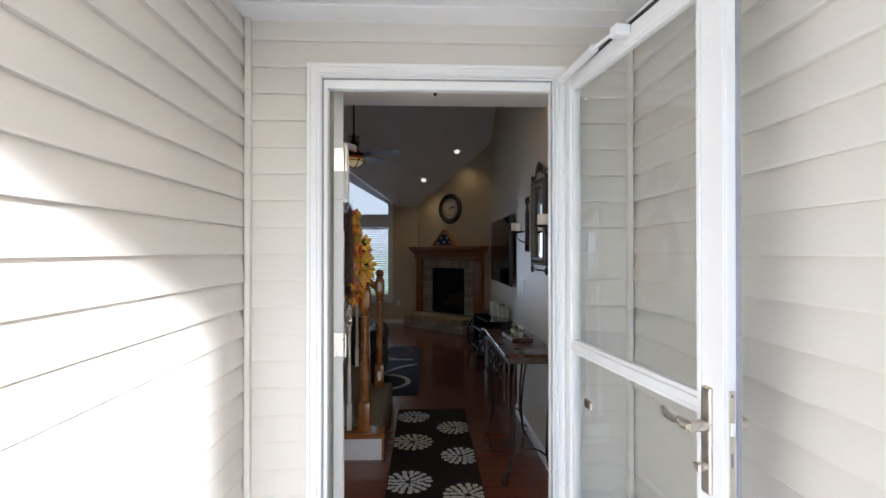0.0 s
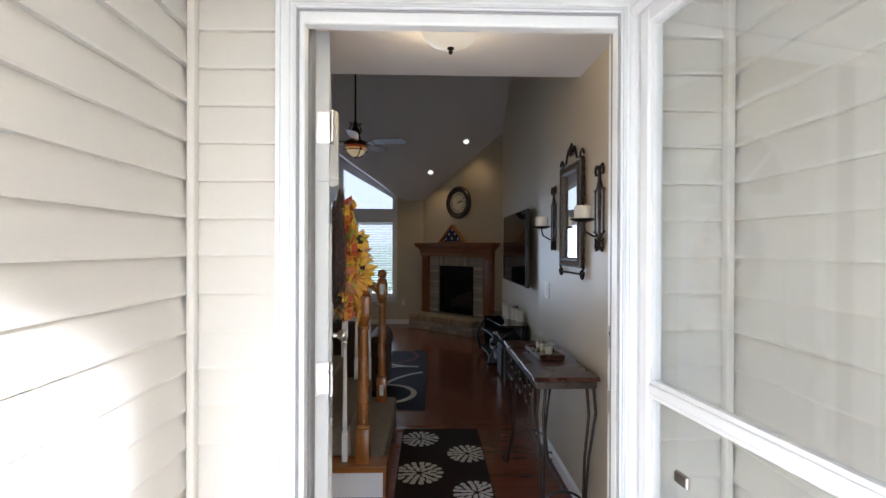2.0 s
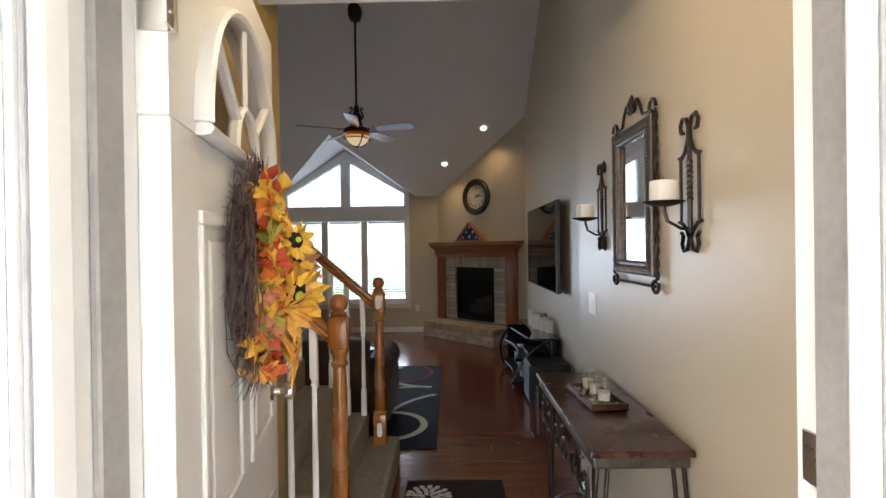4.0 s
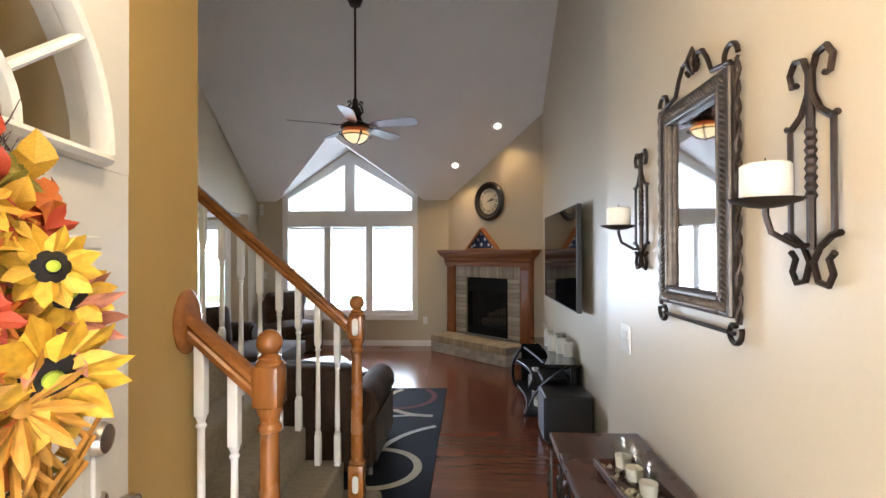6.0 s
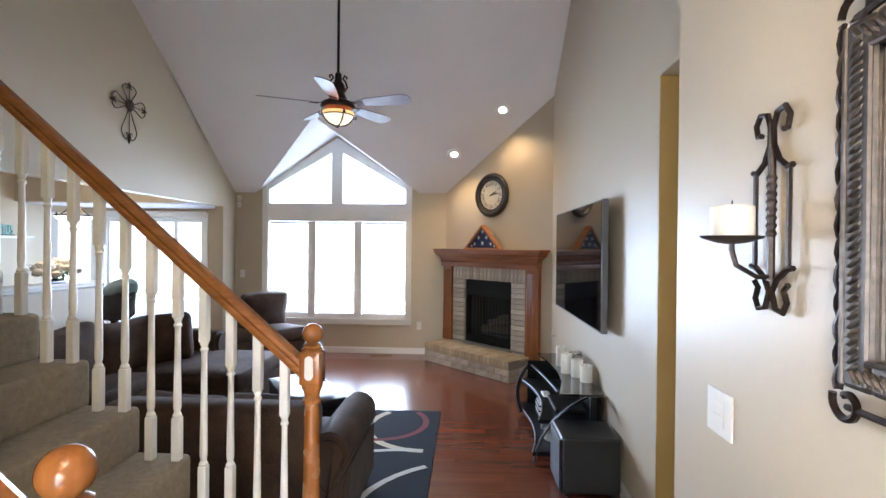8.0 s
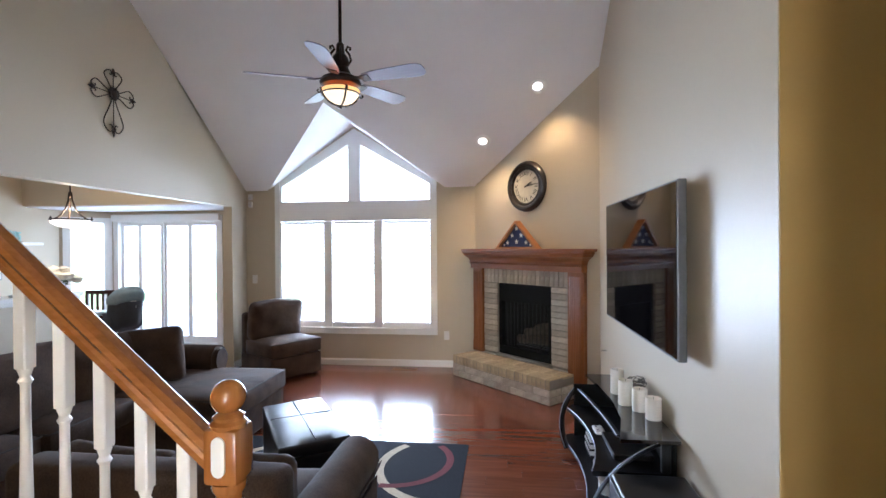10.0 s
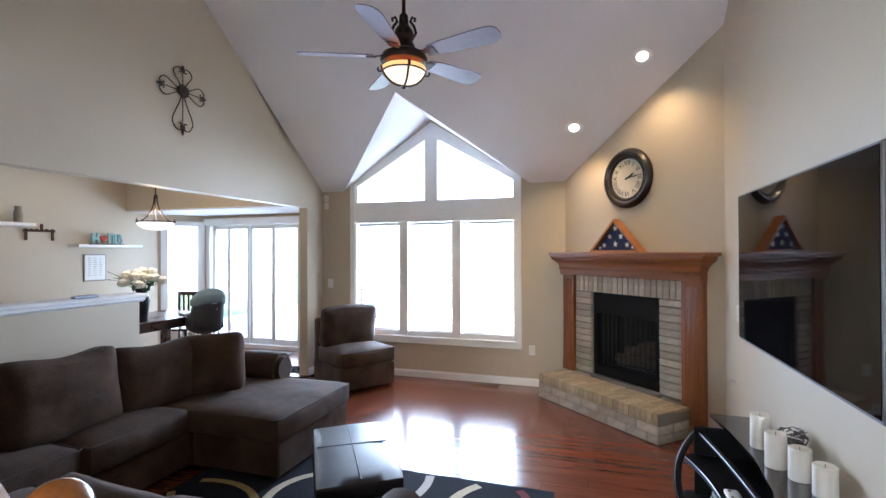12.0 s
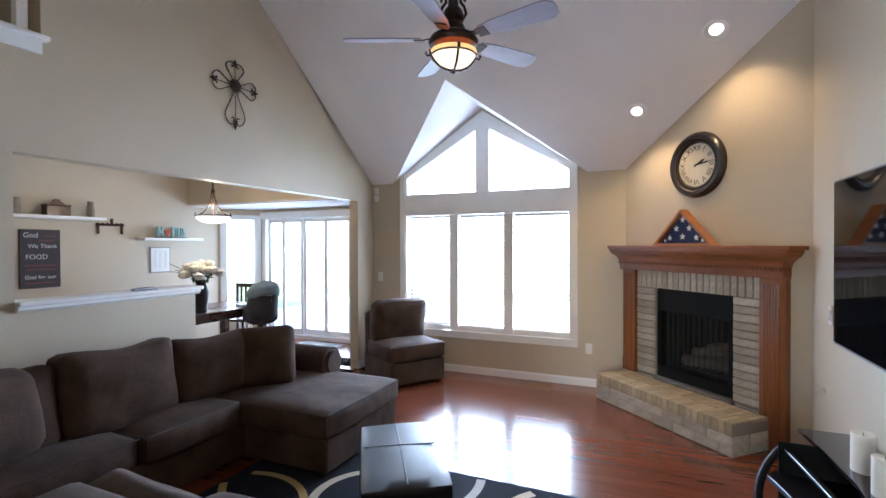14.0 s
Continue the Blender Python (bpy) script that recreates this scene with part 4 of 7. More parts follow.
box(bm, (u1 + 0.002, -0.018, 0.256), (1.52, -0.002, 1.32))
box(bm, (u0 - 0.002, -0.0178, 1.146), (u1 + 0.002, -0.002, 1.3195))
box(bm, (u0, -0.064, 0.0), (u1, -0.0, 0.278))
part("mortar_bed", bm, MORTAR, fp)
bm = new_bm()
fx0, fx1, fz0, fz1, fd = u0 + 0.004, u1 - 0.004, 0.284, 1.14, 0.42
box(bm, (fx0, fd, fz0), (fx1, fd + 0.02, fz1))
box(bm, (fx0 - 0.02, 0.0, fz0), (fx0, fd, fz1))
box(bm, (fx1, 0.0, fz0), (fx1 + 0.02, fd, fz1))
box(bm, (fx0, 0.0, fz0 - 0.02), (fx1, fd, fz0))
box(bm, (fx0, 0.0, fz1), (fx1, fd, fz1 + 0.02))
part("firebox", bm, SOOT, fp)
bm = new_bm()
box(bm, (fx0, -0.012, fz1 - 0.21), (fx1, 0.02, fz1), 0.004)
box(bm, (fx0, -0.012, fz0), (fx1, 0.02, fz0 + 0.10), 0.004)
box(bm, (fx0, -0.011, fz0 + 0.1), (fx0 + 0.045, 0.02, fz1 - 0.21))
box(bm, (fx1 - 0.045, -0.011, fz0 + 0.1), (fx1, 0.02, fz1 - 0.21))
part("metal_surround", bm, SOOT, fp, "black metal firebox surround")
bm = new_bm()
for i in range(70):
    x = fx0 + 0.05 + i * 0.0103
    r = 0.006 * math.sin(i * 1.1)
    tube(bm, [(x, 0.05 + r, fz0 + 0.1), (x, 0.05 + r, fz1 - 0.21)], 0.0022, 4)
part("mesh_curtain", bm, mat("grey_mesh", (0.014, 0.014, 0.014), 0.7), fp, "grey metal mesh curtain")
LOG = mat("charred_log", (0.10, 0.075, 0.055), 0.95, vary=0.5, scale=18, bump=1.0)
for x0, y0, z0, x1, y1, z1, r in ((0.6, 0.18, 0.46, 1.1, 0.22, 0.48, 0.055), (0.62, 0.3, 0.47, 1.12, 0.28, 0.5, 0.06), (0.72, 0.16, 0.56, 1.06, 0.3, 0.6, 0.045), (0.85, 0.2, 0.62, 1.02, 0.28, 0.66, 0.035)):
    bm = new_bm()
    pts = [Vector((x0, y0, z0)).lerp(Vector((x1, y1, z1)), i / 6) + noise.noise_vector(Vector((i * 1.7, x0, z0))) * 0.015 for i in range(7)]
    tube(bm, pts, r, 9)
    part("log", bm, LOG, fp, "dark ceramic log", True)
bm = new_bm()
for i in range(7):
    box(bm, (0.62 + i * 0.075, 0.14, 0.39), (0.632 + i * 0.075, 0.34, 0.405))
box(bm, (0.58, 0.15, 0.375), (1.12, 0.17, 0.39))
box(bm, (0.58, 0.31, 0.375), (1.12, 0.33, 0.39))
part("grate", bm, BLACK, fp, "black iron grate")
bm = new_bm()
box(bm, (0.085, -0.455, 0.001), (1.60, -0.066, 0.245))
part("hearth_core", bm, MORTAR, fp)

# ---- television ----
tv = thing("television", "large flat black television on a wall mount", "television", (1.19, 8.03, 1.475), 0)
bm = new_bm()
box(bm, (0.0, -0.835, -0.46), (0.045, 0.835, 0.46), 0.006, 2)
part("casing", bm, mat("grey_bezel", (0.10, 0.10, 0.11), 0.35, metal=0.3), tv)
bm = new_bm()
box(bm, (-0.003, -0.822, -0.445), (0.0005, 0.822, 0.448))
part("screen", bm, SCREEN, tv, "glossy black screen")
bm = new_bm()
box(bm, (0.045, -0.3, -0.25), (0.07, 0.3, 0.25), 0.01, 2)
box(bm, (0.07, -0.2, -0.15), (0.1045, 0.2, 0.15))
part("wall_mount", bm, BLACK, tv)

# ---- ceiling fan ----
fx, fy = -0.955, 8.41
fan = thing("ceiling_fan", "dark bronze ceiling fan with five blades and a lit amber bowl", "ceiling fan", (fx, fy, 2.70))
top = ceil_z(fy) - 2.70
bm = new_bm()
lathe(bm, [(0.013, 0.50), (0.013, top - 0.05)], n=12)
part("downrod", bm, BRONZE, fan, smooth=True)
bm = new_bm()
lathe(bm, [(0.02, top - 0.13), (0.06, top - 0.11), (0.085, top - 0.05), (0.09, top + 0.06)], n=24)
part("canopy", bm, BRONZE, fan, smooth=True)
bm = new_bm()
lathe(bm, [(0.06, 0.155), (0.10, 0.165), (0.155, 0.19), (0.165, 0.215), (0.15, 0.245), (0.12, 0.26), (0.085, 0.28), (0.075, 0.31), (0.06, 0.34), (0.075, 0.37), (0.06, 0.42), (0.035, 0.45), (0.03, 0.52), (0.014, 0.54)], n=28)
part("motor_housing", bm, BRONZE, fan, smooth=True)
for a in range(4):
    bm = new_bm()
    m = pose(0, 0, 0, 0, 0, a * 90 + 20)
    pts = [m @ Vector(p) for p in [(0.06, 0, 0.36), (0.085, 0, 0.40), (0.07, 0, 0.45), (0.045, 0, 0.48), (0.06, 0, 0.51), (0.08, 0, 0.50), (0.075, 0, 0.48)]]
    tube(bm, pts, 0.01, 6)
    part("scroll_ornament", bm, BRONZE, fan, smooth=True)
bm = new_bm()
lathe(bm, [(0.004, 0.035), (0.05, 0.042), (0.09, 0.06), (0.12, 0.088), (0.142, 0.12), (0.13, 0.12)], n=32)
part("bowl_shade", bm, BOWL, fan, "lit amber glass bowl", True).visible_shadow = False
bm = new_bm()
lathe(bm, [(0.141, 0.1205), (0.155, 0.15), (0.15, 0.156), (0.138, 0.15), (0.13, 0.1205)], n=32)
part("bowl_rim", bm, AMBER, fan, "glowing amber glass rim", True)
bm = new_bm()
for a in (0, 90):
    m = pose(0, 0, 0, 0, 0, a + 35)
    tube(bm, [m @ Vector((r * s, 0, z)) for s, r, z in [(-1, 0.158, 0.16), (-1, 0.15, 0.122), (-1, 0.124, 0.083), (-1, 0.093, 0.054), (-1, 0.05, 0.035), (1, 0.0, 0.03), (1, 0.05, 0.035), (1, 0.093, 0.054), (1, 0.124, 0.083), (1, 0.15, 0.122), (1, 0.158, 0.16)]], 0.008, 6)
tube(bm, arc((0, 0, 0.122), 0.151, 0, 345, 30, "xy"), 0.006, 6, closed=True)
lathe(bm, [(0.006, 0.01), (0.014, 0.018), (0.01, 0.03), (0.016, 0.038)], n=12)
for a in range(4):
    m = pose(0, 0, 0, 0, 0, a * 90 + 35)
    tube(bm, [m @ Vector(p) for p in [(0.15, 0, 0.122), (0.175, 0, 0.115), (0.185, 0, 0.13), (0.178, 0, 0.142)]], 0.007, 6)
part("bowl_cage", bm, BRONZE, fan, smooth=True)
bm = new_bm()
outline = [(0.0, -0.046), (0.1, -0.064), (0.42, -0.080), (0.475, -0.074), (0.508, -0.05), (0.518, 0.0), (0.508, 0.05), (0.475, 0.074), (0.42, 0.080), (0.1, 0.064), (0.0, 0.046)]
prism(bm, outline, -0.004, 0.004, 2)
blade_me = mesh_of("blade", bm, BLADE)
bm = new_bm()
tube(bm, [(0.13, 0, 0.01), (0.17, 0, 0.0), (0.21, 0, -0.006)], 0.022, 8, 0.3)
box(bm, (0.19, -0.04, -0.012), (0.26, 0.04, -0.005), 0.002)
iron_me = mesh_of("blade_iron", bm, BRONZE)
for a in (347, 59, 131, 203, 275):
    b = piece("blade", blade_me, fan, m=pose(0, 0, 0.235, 0, 0, a) @ pose(0.21, 0, 0, -15))
    piece("blade_iron", iron_me, b, m=(pose(0.21, 0, 0, -15)).inverted() @ pose(0, 0, 0.0, -15))

# ---- recessed lamps ----
for x, y in ((0.70, 9.85), (0.095, 10.42)):
    z = ceil_z(y)
    tilt = math.degrees(math.atan(SLOPE))
    dl = thing("recessed_lamp", "lit round recessed ceiling lamp with a white trim ring", "ceiling lamp", m=pose(x, y, z, -tilt), group="recessed ceiling lamps")
    bm = new_bm()
    lathe(bm, [(0.05, 0.002), (0.07, -0.006), (0.088, -0.008), (0.095, -0.002), (0.094, 0.004), (0.05, 0.004)], n=28)
    part("trim_ring", bm, TRIM, dl, smooth=True)
    bm = new_bm()
    lathe(bm, [(0.049, 0.006), (0.049, -0.001), (0.035, -0.004), (0.01, -0.005)], n=24)
    part("lens", bm, LENS, dl, smooth=True)
    sp = new("downlight", bpy.data.lights.new("downlight", "SPOT"))
    sp.data.energy, sp.data.color, sp.data.spot_size, sp.data.spot_blend, sp.data.shadow_soft_size = 2.1, (1.0, 0.66, 0.30), radians(120), 0.8, 0.05
    sp.matrix_world = look((x, y - 0.02, z - 0.05), (x, y - 0.02, 0))


# ---- living room seating ----
def rolled_arm(x0, x1, y0, y1, h, along):
    """A sofa arm with a rolled top, running along x or y."""
    bm = new_bm()
    w = (y1 - y0) if along == "x" else (x1 - x0)
    r = w * 0.56
    prof = [(-w / 2, 0.05), (w / 2, 0.05), (w / 2, h - 1.5 * r)]
    prof += [(r * math.cos(radians(a)), h - r + r * math.sin(radians(a))) for a in range(-35, 216, 25)]
    prof += [(-w / 2, h - 1.5 * r)]
    if along == "x":
        vs = prism(bm, prof, x0, x1, 0)
        for v in vs:
            v.co.y += (y0 + y1) / 2
    else:
        vs = prism(bm, prof, y0, y1, 1)
        for v in vs:
            v.co.x += (x0 + x1) / 2
    es = [e for e in bm.edges if len(e.link_faces) == 2 and e.calc_face_angle(0) > 1.2]
    bmesh.ops.bevel(bm, geom=es, offset=0.035, segments=3, affect="EDGES")
    return bm


def piping(pts, parent):
    bm = new_bm()
    tube(bm, pts, 0.006, 5)
    return part("piping", bm, PIPE, parent)


sofa = thing("sectional_sofa", "brown microsuede sectional sofa with a chaise along the half wall", "sofa", (0, 0, 0))
bm = new_bm()
box(bm, (-3.12, 6.5, 0.03), (-2.51, 9.05, 0.29), 0.02, 2)
box(bm, (-2.50, 8.10, 0.03), (-1.76, 9.055, 0.28), 0.02, 2)
part("base", bm, SUEDE, sofa)
bm = new_bm()
box(bm, (-3.13, 6.5, 0.28), (-2.94, 9.0, 0.80), 0.05, 3)
part("back_frame", bm, SUEDE, sofa, smooth=True)
c1 = part("seat_cushion", cushion((-2.96, 7.335, 0.275), (-2.47, 8.06, 0.46), 0.035, 0.025, 8, 1), SUEDE, sofa, smooth=True)
piping([(-2.94, 7.338, 0.445), (-2.485, 7.338, 0.445), (-2.478, 7.36, 0.447), (-2.478, 8.03, 0.447)], c1)
c2 = part("chaise_cushion", cushion((-2.96, 8.065, 0.27), (-1.735, 9.07, 0.45), 0.035, 0.02, 9, 2), SUEDE, sofa, smooth=True)
piping([(-2.45, 8.07, 0.437), (-1.76, 8.07, 0.437), (-1.738, 8.09, 0.437), (-1.738, 9.04, 0.437), (-1.76, 9.066, 0.437)], c2)
c3 = part("corner_cushion", cushion((-2.96, 6.56, 0.275), (-2.50, 7.325, 0.46), 0.035, 0.03, 8, 3), SUEDE, sofa, smooth=True)
piping([(-2.94, 7.322, 0.445), (-2.515, 7.322, 0.445), (-2.505, 7.30, 0.445), (-2.505, 6.7, 0.445)], c3)


def back_cushion(at, size, rz, lean, seed, parent, name="back_cushion", label=""):
    bm = cushion((-size[0] / 2, -size[1] / 2, 0), (size[0] / 2, size[1] / 2, size[2]), 0.055, (0.05, 0.014, 0.012), 11, seed)
    for v in bm.verts:
        k = v.co.z / size[2]
        v.co.z += 0.012 * math.sin(v.co.y * 9 + seed) * k
        v.co.x += 0.02 * noise.noise(Vector((v.co.y * 5 + seed, v.co.z * 7, 3)))
        # a sag between the two upper corners
        v.co.z -= 0.022 * k * max(0, 1 - (2 * v.co.y / size[1]) ** 2)
    ob = part(name, bm, SUEDE, parent, label, True)
    ob.matrix_basis = pose(*at, 0, lean, rz)
    return ob


back_cushion((-2.83, 7.43, 0.45), (0.22, 0.69, 0.50), 0, -10, 4, sofa)
back_cushion((-2.80, 8.10, 0.45), (0.22, 0.64, 0.46), -8, -14, 5, sofa)
back_cushion((-2.86, 6.82, 0.45), (0.2, 0.5, 0.46), 0, -10, 6, sofa)
part("arm", rolled_arm(-3.1, -2.36, 8.89, 9.13, 0.67, "x"), SUEDE, sofa, smooth=True)
for x, y in ((-1.82, 8.15), (-1.82, 9.0), (-3.05, 8.98)):
    bm = new_bm()
    box(bm, (x - 0.025, y - 0.025, 0.0), (x + 0.025, y + 0.025, 0.031))
    part("foot", bm, BLACK, sofa)
pil = thing("throw_pillow", "square brown suede throw pillow leaning on the sofa arm", "pillow", m=pose(-2.62, 8.42, 0.455, 0, -18, -46))
p1 = part("pillow_cover", cushion((-0.085, -0.245, 0.0), (0.085, 0.245, 0.47), 0.06, (0.05, 0.0, 0.0), 10, 11), SUEDE, pil, smooth=True)
pil2 = thing("throw_pillow", "large brown suede pillow propped in the sofa corner", "pillow", m=pose(-2.76, 6.74, 0.47, 0, -14, 12))
part("pillow_cover", cushion((-0.10, -0.26, 0.0), (0.10, 0.26, 0.46), 0.095, (0.05, 0.02, 0.03), 10, 12), SUEDE, pil2, smooth=True)

lov = thing("loveseat", "brown microsuede loveseat seen from behind with rolled arm", "sofa", (0, 0, 0))
bm = new_bm()
box(bm, (-1.62, 6.38, 0.03), (-0.52, 7.08, 0.29), 0.02, 2)
part("base", bm, SUEDE, lov)
bm = new_bm()
box(bm, (-1.65, 6.33, 0.05), (-0.50, 6.52, 0.75), 0.045, 3)
part("back_frame", bm, SUEDE, lov, smooth=True)
part("arm", rolled_arm(-0.55, -0.345, 6.40, 7.20, 0.60, "y"), SUEDE, lov, smooth=True)
part("seat_cushion", cushion((-1.07, 6.50, 0.275), (-0.54, 7.11, 0.45), 0.04, 0.02, 8, 7), SUEDE, lov, smooth=True)
part("seat_cushion", cushion((-1.62, 6.50, 0.275), (-1.075, 7.11, 0.45), 0.04, 0.02, 8, 8), SUEDE, lov, smooth=True)
for x, sd_ in ((-0.82, 21), (-1.36, 22)):
    bk = back_cushion((x, 6.60, 0.42), (0.2, 0.54, 0.32), -90, 10, sd_, lov)
for x, y in ((-0.42, 6.42), (-0.42, 7.14), (-1.58, 6.42)):
    bm = new_bm()
    box(bm, (x - 0.025, y - 0.025, 0.0), (x + 0.025, y + 0.025, 0.051))
    part("foot", bm, BLACK, lov)

ch = thing("armless_chair", "brown microsuede armless chair in the window corner", "chair", (-2.172, 10.30, 0), 56)
# local x runs along the front edge, local y to the back
bm = new_bm()
box(bm, (-0.345, 0.0, 0.03), (0.345, 0.75, 0.28), 0.018, 2)
part("base", bm, SUEDE, ch)
sc = part("seat_cushion", cushion((-0.35, -0.01, 0.28), (0.35, 0.64, 0.465), 0.035, 0.02, 8, 31), SUEDE, ch, smooth=True)
piping([(-0.342, 0.5, 0.448), (-0.342, 0.0, 0.448), (-0.32, -0.007, 0.448), (0.32, -0.007, 0.448), (0.342, 0.0, 0.448), (0.342, 0.5, 0.448)], sc)
bm = new_bm()
box(bm, (-0.345, 0.62, 0.25), (0.345, 0.75, 0.78), 0.04, 3)
part("back_frame", bm, SUEDE, ch, smooth=True)
back_cushion((0, 0.55, 0.44), (0.19, 0.68, 0.50), -90, 10, 33, ch)
for x in (-0.3, 0.3):
    for y in (0.06, 0.69):
        bm = new_bm()
        box(bm, (x - 0.02, y - 0.02, 0), (x + 0.02, y + 0.02, 0.031))
        part("foot", bm, BLACK, ch)

ott = thing("storage_ottoman", "black leather storage bench ottoman on the rug", "ottoman", (-1.045, 7.835, 0.013), math.degrees(math.atan2(0.72, -0.48)) - 90 + 0)
OWX, OWY = 0.222, 0.43
part("lid", cushion((-OWX, -OWY, 0.325), (OWX, OWY, 0.415), 0.022, 0.006, 8, 41), LEATHER, ott, smooth=True)
bm = new_bm()
box(bm, (-OWX + 0.008, -OWY + 0.008, 0.03), (OWX - 0.008, OWY - 0.008, 0.325), 0.008, 2)
part("body", bm, LEATHER, ott)
bm = new_bm()
tube(bm, [(0, -OWY + 0.02, 0.4195), (0, OWY - 0.02, 0.4195)], 0.004, 5)
tube(bm, [(-OWX + 0.02, 0.06, 0.4195), (OWX - 0.02, 0.06, 0.4195)], 0.004, 5)
part("seam", bm, LEATHER, ott)
for x in (-0.16, 0.16):
    for y in (-0.38, 0.38):
        bm = new_bm()
        box(bm, (x - 0.02, y - 0.02, 0), (x + 0.02, y + 0.02, 0.031))
        part("foot", bm, BLACK, ott)


# ---- rugs ----
def ribbon(pts, w, z):
    """A flat woven band along points."""
    bm = new_bm()
    L, R = [], []
    for i, p in enumerate(pts):
        a, b = pts[max(0, i - 1)], pts[min(len(pts) - 1, i + 1)]
        d = Vector((b[0] - a[0], b[1] - a[1])).normalized()
        n = Vector((-d.y, d.x)) * w / 2
        L.append(bm.verts.new((p[0] + n.x, p[1] + n.y, z))), R.append(bm.verts.new((p[0] - n.x, p[1] - n.y, z)))
    for i in range(len(pts) - 1):
        bm.faces.new((R[i], R[i + 1], L[i + 1], L[i]))
    return bm


RX0, RX1, RY0, RY1 = -2.38, 0.045, 6.05, 8.53
rug = thing("area_rug", "navy black rug with cream, burgundy and gold swirls", "rug", (0, 0, 0))
bm = new_bm()
box(bm, (RX0, RY0, 0.0005), (RX1, RY1, 0.011), 0.003)
part("weave", bm, mat("navy_pile", (0.014, 0.017, 0.026), 0.97, vary=0.35, scale=60, fine=300, bump=1.0, spec=0.15), rug)
CREAM = mat("cream_yarn", (0.58, 0.53, 0.42), 0.95, vary=0.12, scale=60, bump=0.8, spec=0.1)
BURG = mat("burgundy_yarn", (0.16, 0.05, 0.06), 0.95, vary=0.15, scale=60, bump=0.8, spec=0.1)
GOLD = mat("gold_yarn", (0.42, 0.32, 0.14), 0.95, vary=0.15, scale=60, bump=0.8, spec=0.1)
GREYY = mat("pale_yarn", (0.56, 0.56, 0.54), 0.95, vary=0.1, scale=60, bump=0.8, spec=0.1)


def swirl(c, r, a0, a1, w, m, z=0.0125, squash=1.0):
    n = max(8, int(abs(a1 - a0) / 8))
    run = []
    for i in range(n + 1):
        a = radians(a0 + (a1 - a0) * i / n)
        p = (c[0] + r * math.cos(a), c[1] + r * squash * math.sin(a))
        if RX0 + 0.03 < p[0] < RX1 - 0.03 and RY0 + 0.03 < p[1] < RY1 - 0.03:
            run.append(p)
        elif len(run) > 2:
            part("swirl", ribbon(run, w, z), m, rug)
            run = []
        else:
            run = []
    if len(run) > 2:
        part("swirl", ribbon(run, w, z), m, rug)


swirl((-0.06, 8.12), 0.51, 130, 280, 0.065, CREAM)
swirl((-0.47, 8.2), 0.40, -95, 75, 0.055, BURG, 0.0129)
swirl((-0.1, 6.0), 1.62, 60, 118, 0.045, GREYY, 0.0133)
swirl((0.42, 6.62), 0.84, 95, 195, 0.05, GREYY, 0.0127)
swirl((-0.38, 6.52), 0.31, -100, 125, 0.06, CREAM, 0.0131)
swirl((-1.35, 8.35), 0.57, -60, 40, 0.06, GREYY)
swirl((-1.35, 8.0), 0.36, 100, 300, 0.06, CREAM, 0.0129)
swirl((-2.1, 7.5), 0.5, 20, 170, 0.05, GOLD)
swirl((-1.9, 8.1), 0.55, 190, 300, 0.05, GOLD, 0.0131)
swirl((-1.2, 7.2), 0.5, 20, 200, 0.05, CREAM)
swirl((-1.7, 6.7), 0.45, 0, 320, 0.05, BURG)

run = thing("runner_rug", "dark brown runner rug with cream chrysanthemum blooms", "rug", (0, 0, 0))
UX0, UX1, UY0, UY1 = -0.125, 0.475, 3.55, 5.57
bm = new_bm()
box(bm, (UX0, UY0, 0.0005), (UX1, UY1, 0.010), 0.003)
part("weave", bm, mat("brown_pile", (0.028, 0.017, 0.013), 0.97, vary=0.3, scale=70, fine=300, bump=1.0, spec=0.1), run)


def bloom(c, r, m, seed):
    """A chrysanthemum of flat petals in three rings."""
    rnd = random.Random(seed)
    bm = new_bm()
    for ring_, (rr, k, ln) in enumerate(((0.28, 7, 0.34), (0.52, 12, 0.36), (0.80, 17, 0.34))):
        for i in range(k):
            a = 2 * math.pi * (i + 0.5 * ring_) / k + rnd.uniform(-0.06, 0.06)
            d = Vector((math.cos(a), math.sin(a)))
            o = Vector((-d.y, d.x))
            w = math.pi * rr / k * 0.78
            pts = []
            for u, v in ((-0.5, 0.15), (-0.2, 0.8), (0.2, 1.0), (0.42, 0.75), (0.5, 0.0), (0.42, -0.75), (0.2, -1.0), (-0.2, -0.8), (-0.5, -0.15)):
                p = Vector(c) + d * (rr + u * ln) * r + o * v * w * r
                pts.append(p)
            pts = [Vector((min(max(p.x, UX0 + 0.008), UX1 - 0.008), min(max(p.y, UY0 + 0.01), UY1 - 0.01))) for p in pts]
            if max(p.x for p in pts) - min(p.x for p in pts) > 0.012:
                bm.faces.new([bm.verts.new((p.x, p.y, 0.0112 + 0.0004 * ring_)) for p in pts])
    return part("bloom", bm, m, run)


for c, r, m in (((0.015, 5.36), 0.15, GREYY), ((0.355, 5.09), 0.15, CREAM), ((0.02, 4.80), 0.165, CREAM), ((0.37, 4.54), 0.15, GREYY), ((0.01, 4.16), 0.16, GREYY), ((0.37, 3.98), 0.155, CREAM), ((0.03, 3.72), 0.14, CREAM)):
    bloom(c, r, m, int(c[1] * 100))

# ---- television stand and what stands on it ----
tvs = thing("television_stand", "black glass television stand with bowed silver-edged sides", "stand", (0, 0, 0))
bm = new_bm()
prism(bm, [(0.99, 8.72), (1.265, 8.72), (1.265, 7.375), (0.95, 7.375), (1.03, 7.70), (1.055, 8.05), (1.03, 8.42)], 0.532, 0.552, 2)
